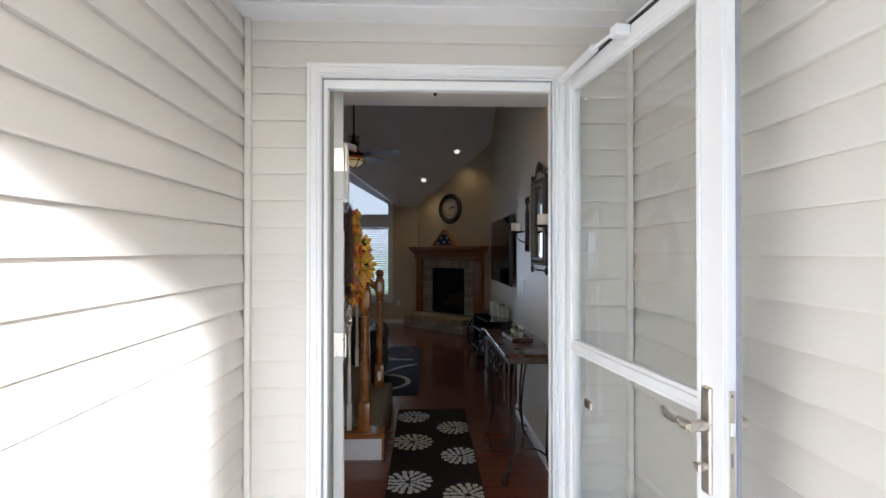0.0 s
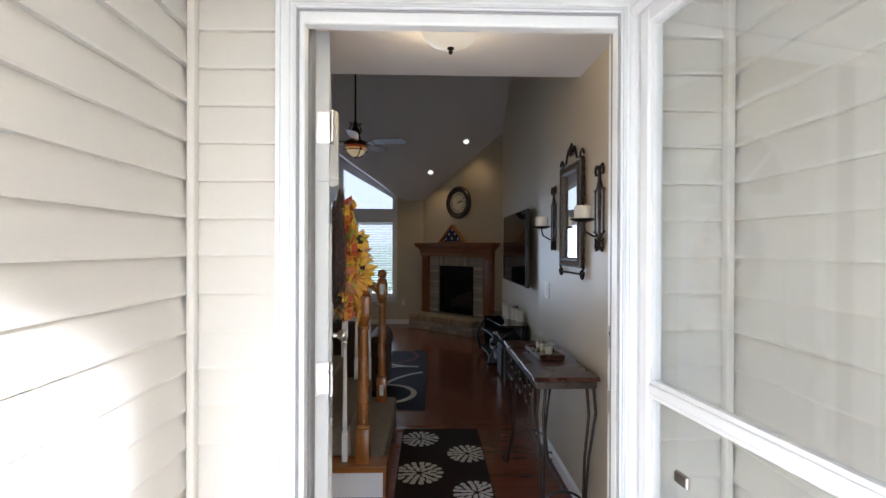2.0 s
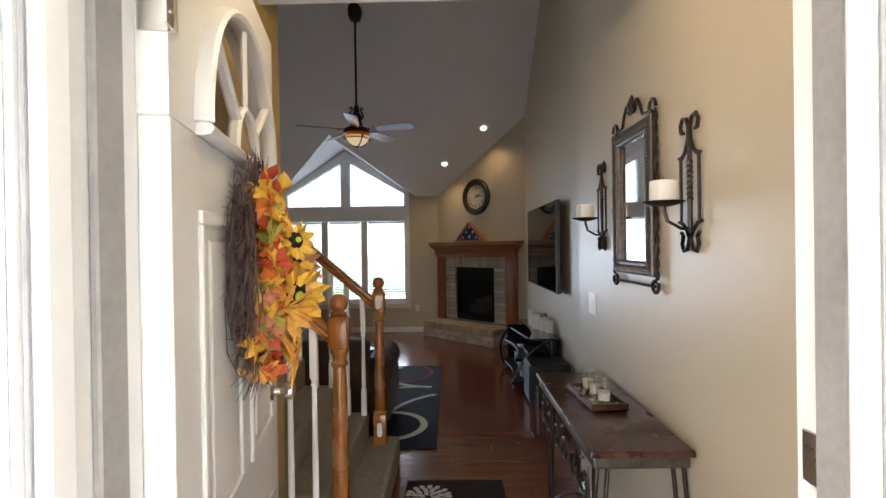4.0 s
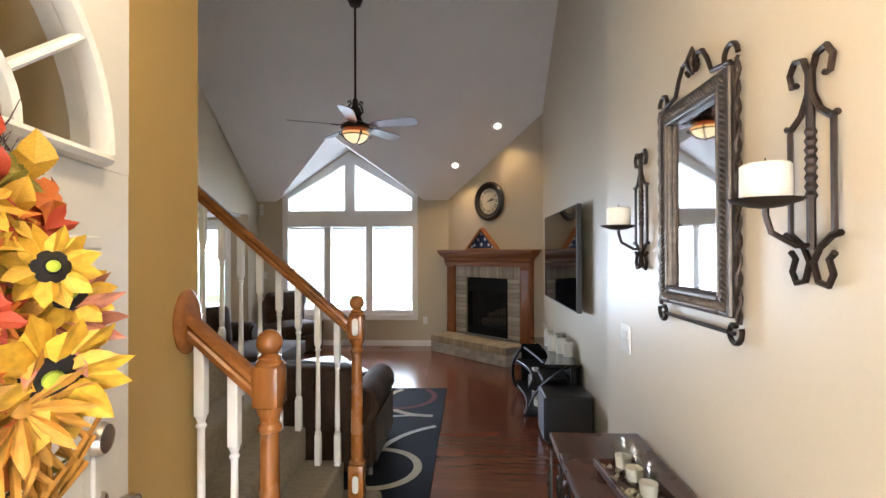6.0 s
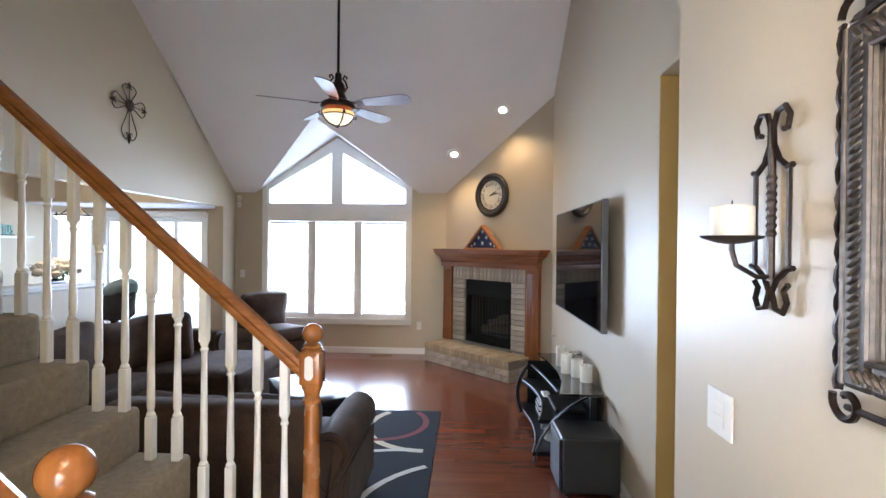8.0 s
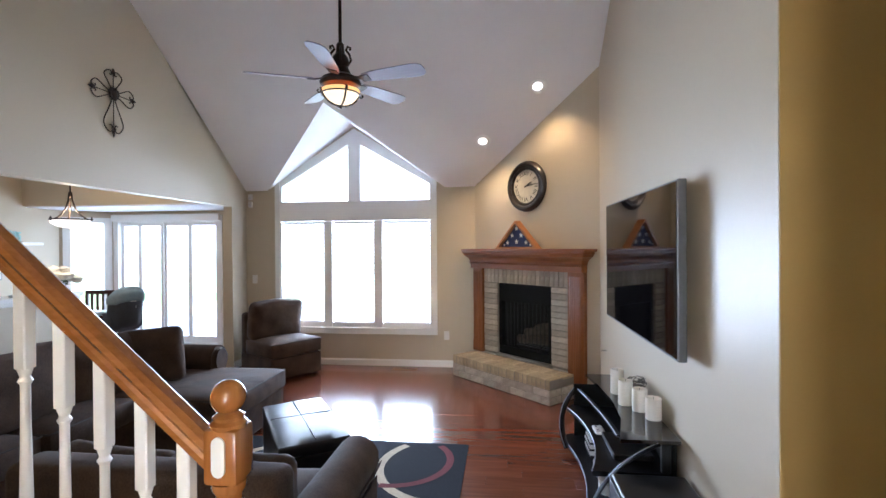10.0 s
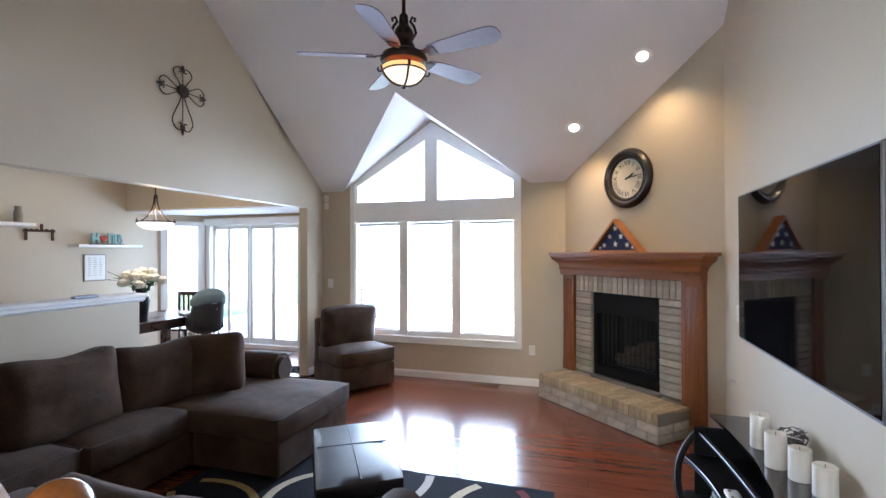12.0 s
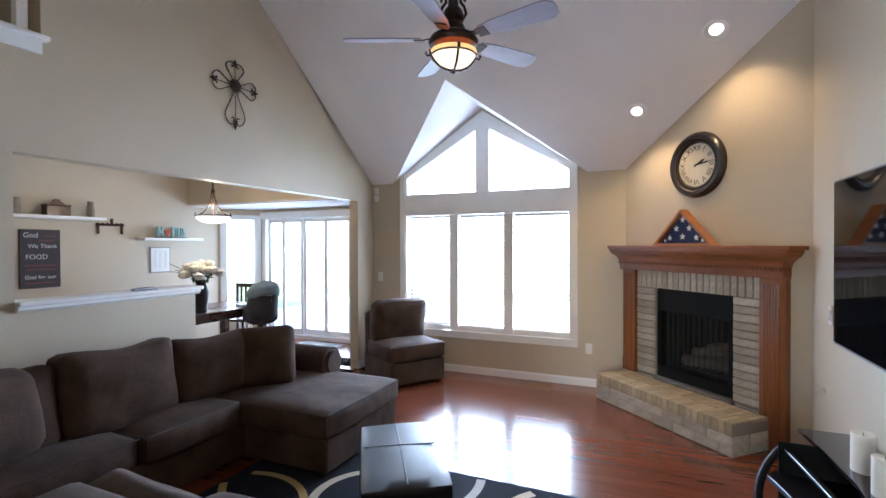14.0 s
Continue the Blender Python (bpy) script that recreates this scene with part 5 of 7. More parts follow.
part("top_shelf", bm, GLOSSB, tvs, "black glass top")
def bez(p0, p1, p2, n=12):
    a, b, c = Vector(p0), Vector(p1), Vector(p2)
    return [(1 - u) ** 2 * a + 2 * u * (1 - u) * b + u * u * c for u in [i / n for i in range(n + 1)]]


STANDB = mat("black_lacquer", (0.005, 0.005, 0.007), 0.42, vary=0.15, spec=0.14)
# shelves with a front edge that sweeps in towards the middle
for z, x0, xm in ((0.30, 0.82, 1.0), (0.06, 0.78, 0.93)):
    front = bez((x0, 8.56, z), (xm, 8.0, z), (x0, 7.47, z))
    bm = new_bm()
    prism(bm, [(p.x, p.y) for p in front] + [(1.25, 7.47), (1.25, 8.64), (x0 + 0.06, 8.64)], z, z + 0.03, 2)
    sh_ = part("shelf", bm, STANDB, tvs, "black shelf with a curved front")
    bm = new_bm()
    tube(bm, [(p.x - 0.002, p.y, z + 0.03) for p in front], 0.004, 6)
    part("edge_strip", bm, SILVER, sh_, "silver edge strip", True)


def bow(pts, w, name, silver=True):
    bm = new_bm()
    tube(bm, pts, w, 8, 0.32)
    b = part(name, bm, STANDB, tvs, smooth=True)
    if silver:
        bm = new_bm()
        tube(bm, [(p[0] - w * 0.6, p[1] - w * 0.35, p[2] + w * 0.35) for p in pts], 0.003, 6)
        part("edge_strip", bm, SILVER, b, "silver edge strip", True)


bow(bez((0.91, 8.66, 0.46), (0.70, 8.5, 0.30), (0.80, 8.42, 0.06)), 0.026, "bowed_side")
bow(bez((0.91, 8.66, 0.46), (1.02, 8.05, 0.44), (0.955, 7.44, 0.545)), 0.018, "front_bow")
bow(bez((1.16, 7.385, 0.53), (0.83, 7.42, 0.36), (0.80, 7.50, 0.0)), 0.024, "bowed_side")
# matt black back and far end, added to give the stand's inside its shadow
bm = new_bm()
box(bm, (1.252, 7.45, 0.02), (1.268, 8.68, 0.531))
box(bm, (0.88, 8.60, 0.02), (1.2515, 8.615, 0.50))
part("back_shade_panel", bm, SOOT, tvs)
for y in (7.5, 8.6):
    bm = new_bm()
    box(bm, (1.20, y - 0.02, 0), (1.25, y + 0.02, 0.531), 0.005)
    part("rear_leg", bm, BLACK, tvs)
for nm, lab, lo, hi, m in (
    ("game_controller", "white rounded game controller on the stand's shelf", (0.93, 7.98, 0.3305), (1.0, 8.12, 0.35), PLASTIC),
    ("media_box", "black media player box on the stand's shelf", (0.97, 7.62, 0.3305), (1.2, 7.98, 0.365), BLACK),
    ("disc_case_stack", "stack of pale plastic disc cases on the lower shelf", (0.93, 8.2, 0.0905), (1.07, 8.39, 0.21), PLASTIC),
    ("storage_tin", "pale lidded storage tin on the lower shelf", (0.90, 7.66, 0.0905), (1.02, 7.78, 0.175), PLASTIC),
    ("storage_tin", "silver lidded storage tin on the lower shelf", (0.91, 7.88, 0.0905), (1.03, 8.0, 0.185), SILVER),
):
    o = thing(nm, lab, nm.split("_")[-1], ((lo[0] + hi[0]) / 2, (lo[1] + hi[1]) / 2, lo[2]))
    h = [(hi[i] - lo[i]) / 2 for i in range(2)]
    if nm == "disc_case_stack":
        for i in range(8):
            bm = new_bm()
            dx = 0.004 * math.sin(i * 2.1)
            box(bm, (-h[0] + dx, -h[1], i * 0.0151), (h[0] + dx, h[1], i * 0.0151 + 0.0145), 0.001)
            part("disc_case", bm, PLASTIC if i % 3 else BLACK, o)
    elif nm == "storage_tin":
        z_ = hi[2] - lo[2]
        bm = new_bm()
        lathe(bm, [(h[0] * 0.95, 0), (h[0], 0.004), (h[0], z_ - 0.022)], n=24)
        part("body", bm, m, o, smooth=True)
        bm = new_bm()
        lathe(bm, [(h[0] * 1.03, z_ - 0.022), (h[0] * 1.03, z_ - 0.003), (h[0] * 0.9, z_), (h[0] * 0.2, z_ + 0.002)], n=24)
        part("lid", bm, CHROME, o, "brushed metal lid", True)
    elif nm == "game_controller":
        part("body", cushion((-h[0], -h[1], 0), (h[0], h[1], 0.024), 0.0115, 0.002, 6, 61), m, o, smooth=True)
        for y_ in (-0.045, 0.045):
            bm = new_bm()
            lathe(bm, [(0.005, 0.022), (0.005, 0.028), (0.008, 0.030), (0.006, 0.032)], (-0.012, y_ * 0.7, 0), 14)
            part("thumb_stick", bm, BLACK, o, "black thumb stick", True)
    else:
        bm = new_bm()
        box(bm, (-h[0], -h[1], 0), (h[0], h[1], hi[2] - lo[2]), 0.006, 2)
        part("body", bm, m, o)
        bm = new_bm()
        box(bm, (-h[0] - 0.002, -h[1] * 0.8, 0.01), (-h[0] + 0.001, h[1] * 0.2, 0.022))
        part("front_slot", bm, BLACK if m is not BLACK else SILVER, o)
for x, y, h in ((1.125, 8.215, 0.172), (1.122, 7.97, 0.162), (1.181, 7.855, 0.142), (1.222, 7.71, 0.130)):
    cd = thing("pillar_candle", "ivory flameless pillar candle on the black glass stand", "candle", (x, y, 0.553), 0, "candles on the television stand")
    bm = new_bm()
    lathe(bm, [(0.044, 0), (0.0455, 0.004), (0.045, h - 0.004), (0.041, h), (0.036, h - 0.006), (0.015, h - 0.012)], n=24)
    part("wax", bm, WAX, cd, smooth=True)
    bm = new_bm()
    lathe(bm, [(0.0015, h - 0.013), (0.0015, h + 0.004)], n=6)
    part("wick", bm, BLACK, cd)
vt = thing("votive_ring", "silver twig candle ring behind the pillar candles", "decoration", (1.21, 8.03, 0.553))
bm = new_bm()
rnd = random.Random(5)
for i in range(26):
    a = rnd.uniform(0, 6.28)
    r = 0.05 + rnd.uniform(-0.01, 0.012)
    z = rnd.uniform(0.115, 0.16)
    tube(bm, [(r * math.cos(a + k * 0.35), r * math.sin(a + k * 0.35), z + 0.006 * math.sin(k * 2 + i)) for k in range(5)], 0.0024, 5)
lathe(bm, [(0.045, 0.0), (0.05, 0.006), (0.012, 0.02), (0.012, 0.09), (0.045, 0.11)], n=16)
part("twigs", bm, PEWTER, vt, smooth=True)
sub = thing("subwoofer", "black subwoofer box on the floor beside the stand", "speaker", (1.085, 7.175, 0))
bm = new_bm()
box(bm, (-0.19, -0.175, 0.02), (0.19, 0.175, 0.38), 0.016, 3)
part("cabinet", bm, mat("black_vinyl", (0.014, 0.014, 0.016), 0.38, vary=0.2, bump=0.2), sub)
bm = new_bm()
box(bm, (-0.2, -0.165, 0.035), (-0.1905, 0.165, 0.365), 0.003)
part("grille", bm, mat("navy_grille", (0.02, 0.022, 0.035), 0.6, fine=300, bump=0.5), sub)
for x in (-0.15, 0.15):
    for y in (-0.14, 0.14):
        bm = new_bm()
        lathe(bm, [(0.02, 0), (0.02, 0.021)], (x, y, 0), 12)
        part("foot", bm, BLACK, sub)

# ---- on the fireplace ----
ck = thing("wall_clock", "round wall clock with a dark moulded rim and roman numerals", "clock", m=CORNER @ pose(0.904, -0.004, 2.292, 90))
bm = new_bm()
prof = [(0.19, 0.012), (0.2, 0.03), (0.215, 0.036), (0.225, 0.03), (0.24, 0.046), (0.262, 0.05), (0.28, 0.036), (0.292, 0.018), (0.295, 0.0)]
lathe(bm, prof, n=48)
part("rim", bm, mat("black_brown_rim", (0.02, 0.014, 0.012), 0.35, vary=0.3, coat=0.2), ck, smooth=True)
bm = new_bm()
lathe(bm, [(0.195, 0.006), (0.194, 0.0135), (0.01, 0.0135)], n=48)
part("dial", bm, mat("aged_dial", (0.55, 0.51, 0.43), 0.6, vary=0.12, scale=9), ck)


def text_part(body, size, m, material, parent, name="lettering"):
    cu = bpy.data.curves.new(name, "FONT")
    cu.body, cu.size, cu.align_x, cu.align_y, cu.extrude = body, size, "CENTER", "CENTER", 0.0004
    tmp = bpy.data.objects.new(name, cu)
    scene.collection.objects.link(tmp)
    bpy.context.view_layer.update()
    me = bpy.data.meshes.new_from_object(tmp.evaluated_get(bpy.context.evaluated_depsgraph_get()))
    bpy.data.objects.remove(tmp)
    me.materials.clear()
    me.materials.append(material)
    ob = new(name, me)
    ob.parent, ob.matrix_basis = parent, m
    return ob


for i, s in enumerate(("XII", "I", "II", "III", "IIII", "V", "VI", "VII", "VIII", "IX", "X", "XI")):
    a = -30 * i
    text_part(s, 0.07, pose(0, 0, 0, 0, 0, a) @ pose(0, 0.15, 0.0145), BLACK, ck, "numeral")
for ang, ln, w in ((-64, 0.10, 0.007), (-83, 0.15, 0.005)):
    bm = new_bm()
    prism(bm, [(-w, -0.025), (w, -0.025), (w * 1.5, ln * 0.7), (0, ln), (-w * 1.5, ln * 0.7)], 0.0155, 0.0175, 2)
    ob = part("hand", bm, BLACK, ck)
    ob.matrix_basis = pose(0, 0, 0, 0, 0, ang)
bm = new_bm()
lathe(bm, [(0.01, 0.014), (0.01, 0.02)], n=14)
part("hub", bm, BLACK, ck)

fl = thing("flag_case", "triangular wooden case with a folded blue starred flag", "flag case", m=CORNER @ pose(0.84, -0.10, 1.5675))
CASEW = wood("case_oak", (0.28, 0.10, 0.025), (0.46, 0.19, 0.055), 0.35, 0)
hw, hh, t = 0.325, 0.325, 0.022
bm = new_bm()
prism(bm, [(-hw, 0), (hw, 0), (hw - 2.4 * t, t), (-hw + 2.4 * t, t)], -0.045, 0.05, 1)
prism(bm, [(-hw, 0), (-hw + 2.4 * t, t), (0, hh - 1.4 * t), (0, hh)], -0.0445, 0.0495, 1)
prism(bm, [(hw, 0), (0, hh), (0, hh - 1.4 * t), (hw - 2.4 * t, t)], -0.044, 0.049, 1)
part("case_frame", bm, CASEW, fl)
bm = new_bm()
prism(bm, [(-hw + 0.02, 0.008), (hw - 0.02, 0.008), (0, hh - 0.012)], 0.02, 0.045, 1)
part("backing", bm, BLACK, fl)
bm = new_bm()
vs = prism(bm, [(-hw + 0.05, t), (hw - 0.05, t), (0, hh - 0.035)], -0.012, 0.0195, 1)
bmesh.ops.bevel(bm, geom=bm.edges[:], offset=0.012, segments=2, affect="EDGES")
flag = part("folded_flag", bm, mat("navy_cotton", (0.018, 0.03, 0.10), 0.85, vary=0.2, scale=20, bump=0.4), fl, "navy blue folded flag", True)
for sx, sz, r in ((0.0, 0.235, 0.032), (-0.07, 0.155, 0.032), (0.07, 0.155, 0.032), (-0.145, 0.07, 0.03), (-0.0, 0.08, 0.034), (0.145, 0.07, 0.03), (-0.2, 0.045, 0.02), (0.21, 0.045, 0.02)):
    bm = new_bm()
    prism(bm, [(sx + (r if k % 2 == 0 else r * 0.42) * math.sin(math.pi * k / 5), sz + (r if k % 2 == 0 else r * 0.42) * math.cos(math.pi * k / 5)) for k in range(10)], -0.0145, -0.0125, 1)
    part("star", bm, PLASTIC, flag, "white star")

# ---- wall fittings ----
def plate(name, label, category, m, gadget):
    ob = thing(name, label, category, m=m)
    bm = new_bm()
    box(bm, (-0.036, -0.0585, 0), (0.036, 0.0585, 0.006), 0.002, 2)
    part("cover_plate", bm, PLASTIC, ob)
    bm = new_bm()
    if gadget == "rocker":
        for y0 in (-0.033, 0.002):
            box(bm, (-0.016, y0, 0.006), (0.016, y0 + 0.03, 0.009), 0.001)
    else:
        for y0 in (-0.034, 0.006):
            box(bm, (-0.015, y0, 0.006), (0.015, y0 + 0.028, 0.008), 0.004, 2)
    part(gadget, bm, PLASTIC, ob)
    return ob


def on_wall(x, y, z, facing):
    """A pose whose z axis points out of the wall and y axis up."""
    return pose(x, y, z, 90, 0, {"-x": -90, "+x": 90, "-y": 0, "+y": 180}[facing])


sw = plate("light_switch", "white double rocker light switch on the foyer wall", "switch", on_wall(XM, 5.183, 1.17, "-x") @ Matrix.Diagonal((1.7, 1.0, 1, 1)), "rocker")
plate("light_switch", "white light switch beside the patio passage", "switch", on_wall(-3.10, YW, 1.16, "-y"), "rocker")
plate("wall_outlet", "white wall outlet under the tall window", "outlet", on_wall(-0.42, YW, 0.42, "-y"), "socket")
plate("wall_outlet", "white wall outlet beside the fireplace", "outlet", on_wall(XR, 9.3, 1.12, "-x"), "socket")
for z, lab in ((2.30, "white corner sensor high on the window wall"), (2.20, "white alarm sensor below the corner sensor")):
    sn = thing("wall_sensor", lab, "sensor", (-3.15, YW, z))
    bm = new_bm()
    box(bm, (-0.028, -0.035, -0.042), (0.028, 0.0, 0.042), 0.01, 3)
    part("housing", bm, PLASTIC, sn)
    bm = new_bm()
    box(bm, (-0.018, -0.038, -0.03), (0.018, -0.034, 0.0), 0.002)
    part("lens", bm, mat("pale_lens", (0.7, 0.7, 0.72), 0.2), sn)
vn = thing("floor_vent", "bronze floor vent in the hardwood by the window", "vent", (-0.95, 10.86, 0))
bm = new_bm()
box(bm, (-0.16, -0.06, 0.0), (0.16, 0.06, 0.006), 0.002)
part("vent_frame", bm, mat("tan_metal", (0.30, 0.19, 0.09), 0.5, metal=0.3), vn)
for i in range(12):
    bm = new_bm()
    box(bm, (-0.14 + i * 0.0235, -0.045, 0.006), (-0.128 + i * 0.0235, 0.045, 0.0075))
    part("louver", bm, BLACK, vn)
hk = thing("gas_valve_key", "small metal gas valve key on the wall", "valve", (XR, 9.42, 0.60))
bm = new_bm()
lathe(bm, [(0.02, 0), (0.02, 0.004), (0.006, 0.006), (0.005, 0.05)], n=12, m=pose(0, 0, 0, 0, -90, 0))
tube(bm, [(-0.05, -0.025, 0.0), (-0.05, 0.025, 0.0)], 0.005, 6)
part("key", bm, CHROME, hk, smooth=True)

# iron cross ornament on the west wall
cr = thing("wall_cross", "wrought iron scrollwork cross hung high on the wall", "wall ornament", (XL + 0.012, 8.70, 3.02))


def smooth_run(pts, n=5):
    """Points on a smooth curve through the given ones."""
    p = [Vector(q) for q in pts]
    p = [p[0] * 2 - p[1]] + p + [p[-1] * 2 - p[-2]]
    out = []
    for a, b, c, d in zip(p, p[1:], p[2:], p[3:]):
        for i in range(n):
            u = i / n
            out.append(0.5 * (2 * b + (c - a) * u + (2 * a - 5 * b + 4 * c - d) * u * u + (3 * b - a - 3 * c + d) * u ** 3))
    return out + [p[-2]]


for tipv, w in (((0, 0, 0.235), 0.10), ((0, -0.275, 0.0), 0.078), ((0, 0.275, 0.0), 0.078), ((0, 0, -0.40), 0.11)):
    bm = new_bm()
    d = Vector(tipv)
    o = Vector((0, -d.z, d.y)).normalized()
    for s in (-1, 1):
        run_ = ((0.10, 0.10), (0.34, 0.48), (0.58, 0.92), (0.72, 1.0), (0.84, 0.72), (0.88, 0.36), (0.80, 0.12), (0.72, 0.22), (0.73, 0.42))
        tube(bm, smooth_run([d * a + o * (s * b * w) for a, b in run_]), 0.0052, 6)
    tube(bm, [(0, 0, 0), d * 0.9], 0.0042, 6)
    k_ = d.normalized()
    for a, b, r_ in ((0.86, 0.0, 0.020), (0.80, 0.16, 0.011), (0.80, -0.16, 0.011)):
        bmesh.ops.create_icosphere(bm, subdivisions=1, radius=r_, matrix=Matrix.Translation(d * a + o * (b * w)) @ Matrix.Diagonal((0.5, 1, 1, 1)))
    tube(bm, [d * 0.86, d * 0.93, d], [0.015, 0.011, 0.002], 6)
    part("scroll_arm", bm, IRON, cr, smooth=True)
bm = new_bm()
lathe(bm, [(0.045, 0.0), (0.046, 0.012), (0.03, 0.022), (0.012, 0.026)], n=18, m=pose(0, 0, 0, 0, 90, 0))
for i in range(10):
    a = i * 0.628
    lathe(bm, [(0.016, 0), (0.015, 0.012), (0.004, 0.016)], n=8, m=Matrix.Translation((0.002, 0.045 * math.cos(a), 0.045 * math.sin(a))) @ pose(0, 0, 0, 0, 90, 0))
part("rosette", bm, IRON, cr, smooth=True)

# ---- foyer ----
tab = thing("console_table", "dark wood console table with curled iron legs", "table", (0, 0, 0))
TX0, TX1, TY0, TY1, TZ = 0.605, 0.942, 4.05, 5.03, 0.83
bm = new_bm()
box(bm, (TX0, TY0, TZ - 0.022), (TX1, TY1, TZ), 0.006, 2)
part("tabletop", bm, DARKW, tab)
bm = new_bm()
box(bm, (TX0 + 0.012, TY0 + 0.012, TZ - 0.062), (TX1 - 0.012, TY1 - 0.012, TZ - 0.0225), 0.008, 2)
part("apron", bm, PEWTER, tab, "hammered pewter apron band")
for y in (TY0 + 0.06, TY1 - 0.06):
    for x, s in ((TX0 + 0.04, -1), (TX1 - 0.05, 1)):
        bm = new_bm()
        for k in (0, 0.035):
            tube(bm, [(x + k, y, TZ - 0.062), (x + k + s * 0.012, y, TZ - 0.2), (x + k * 0.6 - s * 0.01, y, 0.4), (x + k * 0.3 - s * 0.015, y, 0.2), (x + s * 0.01, y, 0.06), (x + s * 0.02, y, 0.0)], 0.008, 8)
        tube(bm, arc((x + s * 0.02, y, 0.045), (0.04, 0.012), -90, 260 * (1 if s > 0 else -1) - 90, 14, "xz"), 0.006, 6)
        part("leg", bm, IRON, tab, "curled black iron leg", True)
for y in (TY0 + 0.06, TY1 - 0.06):
    bm = new_bm()
    tube(bm, bez((TX0 + 0.035, y, 0.16), (TX0 + 0.17, y, 0.30), (TX1 - 0.045, y, 0.16)), 0.006, 6)
    part("stretcher", bm, IRON, tab, smooth=True)
bm = new_bm()
tube(bm, [(TX0 + 0.17, TY0 + 0.06, 0.23), (TX0 + 0.17, TY1 - 0.06, 0.23)], 0.006, 6)
part("stretcher", bm, IRON, tab)
# front scrollwork with leaf drops
for yc in (TY0 + 0.2, (TY0 + TY1) / 2, TY1 - 0.2):
    for s in (-1, 1):
        bm = new_bm()
        tube(bm, arc((TX0 + 0.014, yc + s * 0.065, TZ - 0.15), (0.075, 0.012), 90, 90 + s * 500, 30), 0.006, 6)
        part("scroll", bm, IRON, tab, smooth=True)
for yc in (TY0 + 0.03, TY1 - 0.03):
    bm = new_bm()
    for i in range(9):
        z = TZ - 0.09 - i * 0.022
        w = 0.028 * math.sin(math.pi * (i + 1.5) / 11)
        for s in (-1, 1):
            v = [bm.verts.new(p) for p in ((TX0 - 0.004, yc, z), (TX0 - 0.012, yc + s * w * 0.6, z - 0.006), (TX0 - 0.002, yc + s * w, z - 0.03), (TX0 - 0.001, yc, z - 0.024))]
            bm.faces.new(v)
    box(bm, (TX0 - 0.001, yc - 0.004, TZ - 0.31), (TX0 + 0.006, yc + 0.004, TZ - 0.06))
    part("leaf_drop", bm, PEWTER, tab, "pewter leaf ornament")
tr = thing("votive_tray", "dark tray of pebbles with three glass votives", "tray", m=pose(0.782, 4.575, TZ + 0.0005, 0, 0, 4))
bm = new_bm()
box(bm, (-0.07, -0.15, 0.0), (0.07, 0.15, 0.008), 0.003)
for a, b in (((-0.075, -0.155, 0.004), (-0.063, 0.155, 0.03)), ((0.063, -0.155, 0.004), (0.075, 0.155, 0.03)), ((-0.063, -0.155, 0.004), (0.063, -0.143, 0.03)), ((-0.063, 0.143, 0.004), (0.063, 0.155, 0.03))):
    box(bm, a, b, 0.002)
part("tray_body", bm, DARKW, tr)
PEB = mat("pale_pebble", (0.42, 0.36, 0.24), 0.5, vary=0.3, scale=30, each=0.35)
rnd = random.Random(9)
bm = new_bm()
bmesh.ops.create_icosphere(bm, subdivisions=1, radius=0.011)
peb = mesh_of("pebble", bm, PEB, True)
for i in range(70):
    piece("pebble", peb, tr, m=Matrix.LocRotScale((rnd.uniform(-0.056, 0.056), rnd.uniform(-0.135, 0.135), 0.014), Euler((rnd.uniform(0, 3), 0, rnd.uniform(0, 3))), (rnd.uniform(0.6, 1), rnd.uniform(0.7, 1.1), 0.55)))
VGL = clear("votive_glass", (0.95, 0.96, 0.95))
for y in (-0.085, 0.01, 0.095):
    vo = thing("votive_candle", "small white votive candle in a clear glass cup", "candle", m=pose(0.782 - math.sin(radians(4)) * y, 4.575 + y, TZ + 0.020), group="votives on the tray")
    bm = new_bm()
    lathe(bm, [(0.026, 0.0), (0.036, 0.085), (0.034, 0.085), (0.025, 0.006), (0.01, 0.005)], n=24)
    part("glass_cup", bm, VGL, vo, "clear glass cup", True)
    bm = new_bm()
    lathe(bm, [(0.022, 0.007), (0.025, 0.042), (0.006, 0.04)], n=18)
    part("wax", bm, WAX, vo, smooth=True)


# mirror with iron scrolls
mi = thing("wall_mirror", "ornate pewter wall mirror framed by twisted iron scrolls", "mirror", m=pose(XM - 0.001, 4.53, 1.675, 0, 0, -90))
# local x runs along the wall towards the door, local y into the room's far side is behind; front is -y
mw, mh, fw = 0.152, 0.25, 0.058
bm = new_bm()
box(bm, (-mw - fw, -0.03, -mh - fw), (-mw, -0.004, mh + fw), 0.01, 2)
box(bm, (mw, -0.03, -mh - fw), (mw + fw, -0.004, mh + fw), 0.01, 2)
box(bm, (-mw, -0.0295, mh), (mw, -0.0045, mh + fw), 0.01, 2)
box(bm, (-mw, -0.0295, -mh - fw), (mw, -0.0045, -mh), 0.01, 2)
frm = part("frame", bm, PEWTER, mi)
bm = new_bm()
box(bm, (-mw, -0.012, -mh), (mw, -0.006, mh))
part("glass", bm, MIRROR, mi, "silvered mirror glass")
bm = new_bm()
LEAFB = [(0.0105, 0), (0.009, 0.003), (0.004, 0.007), (0.001, 0.0075)]
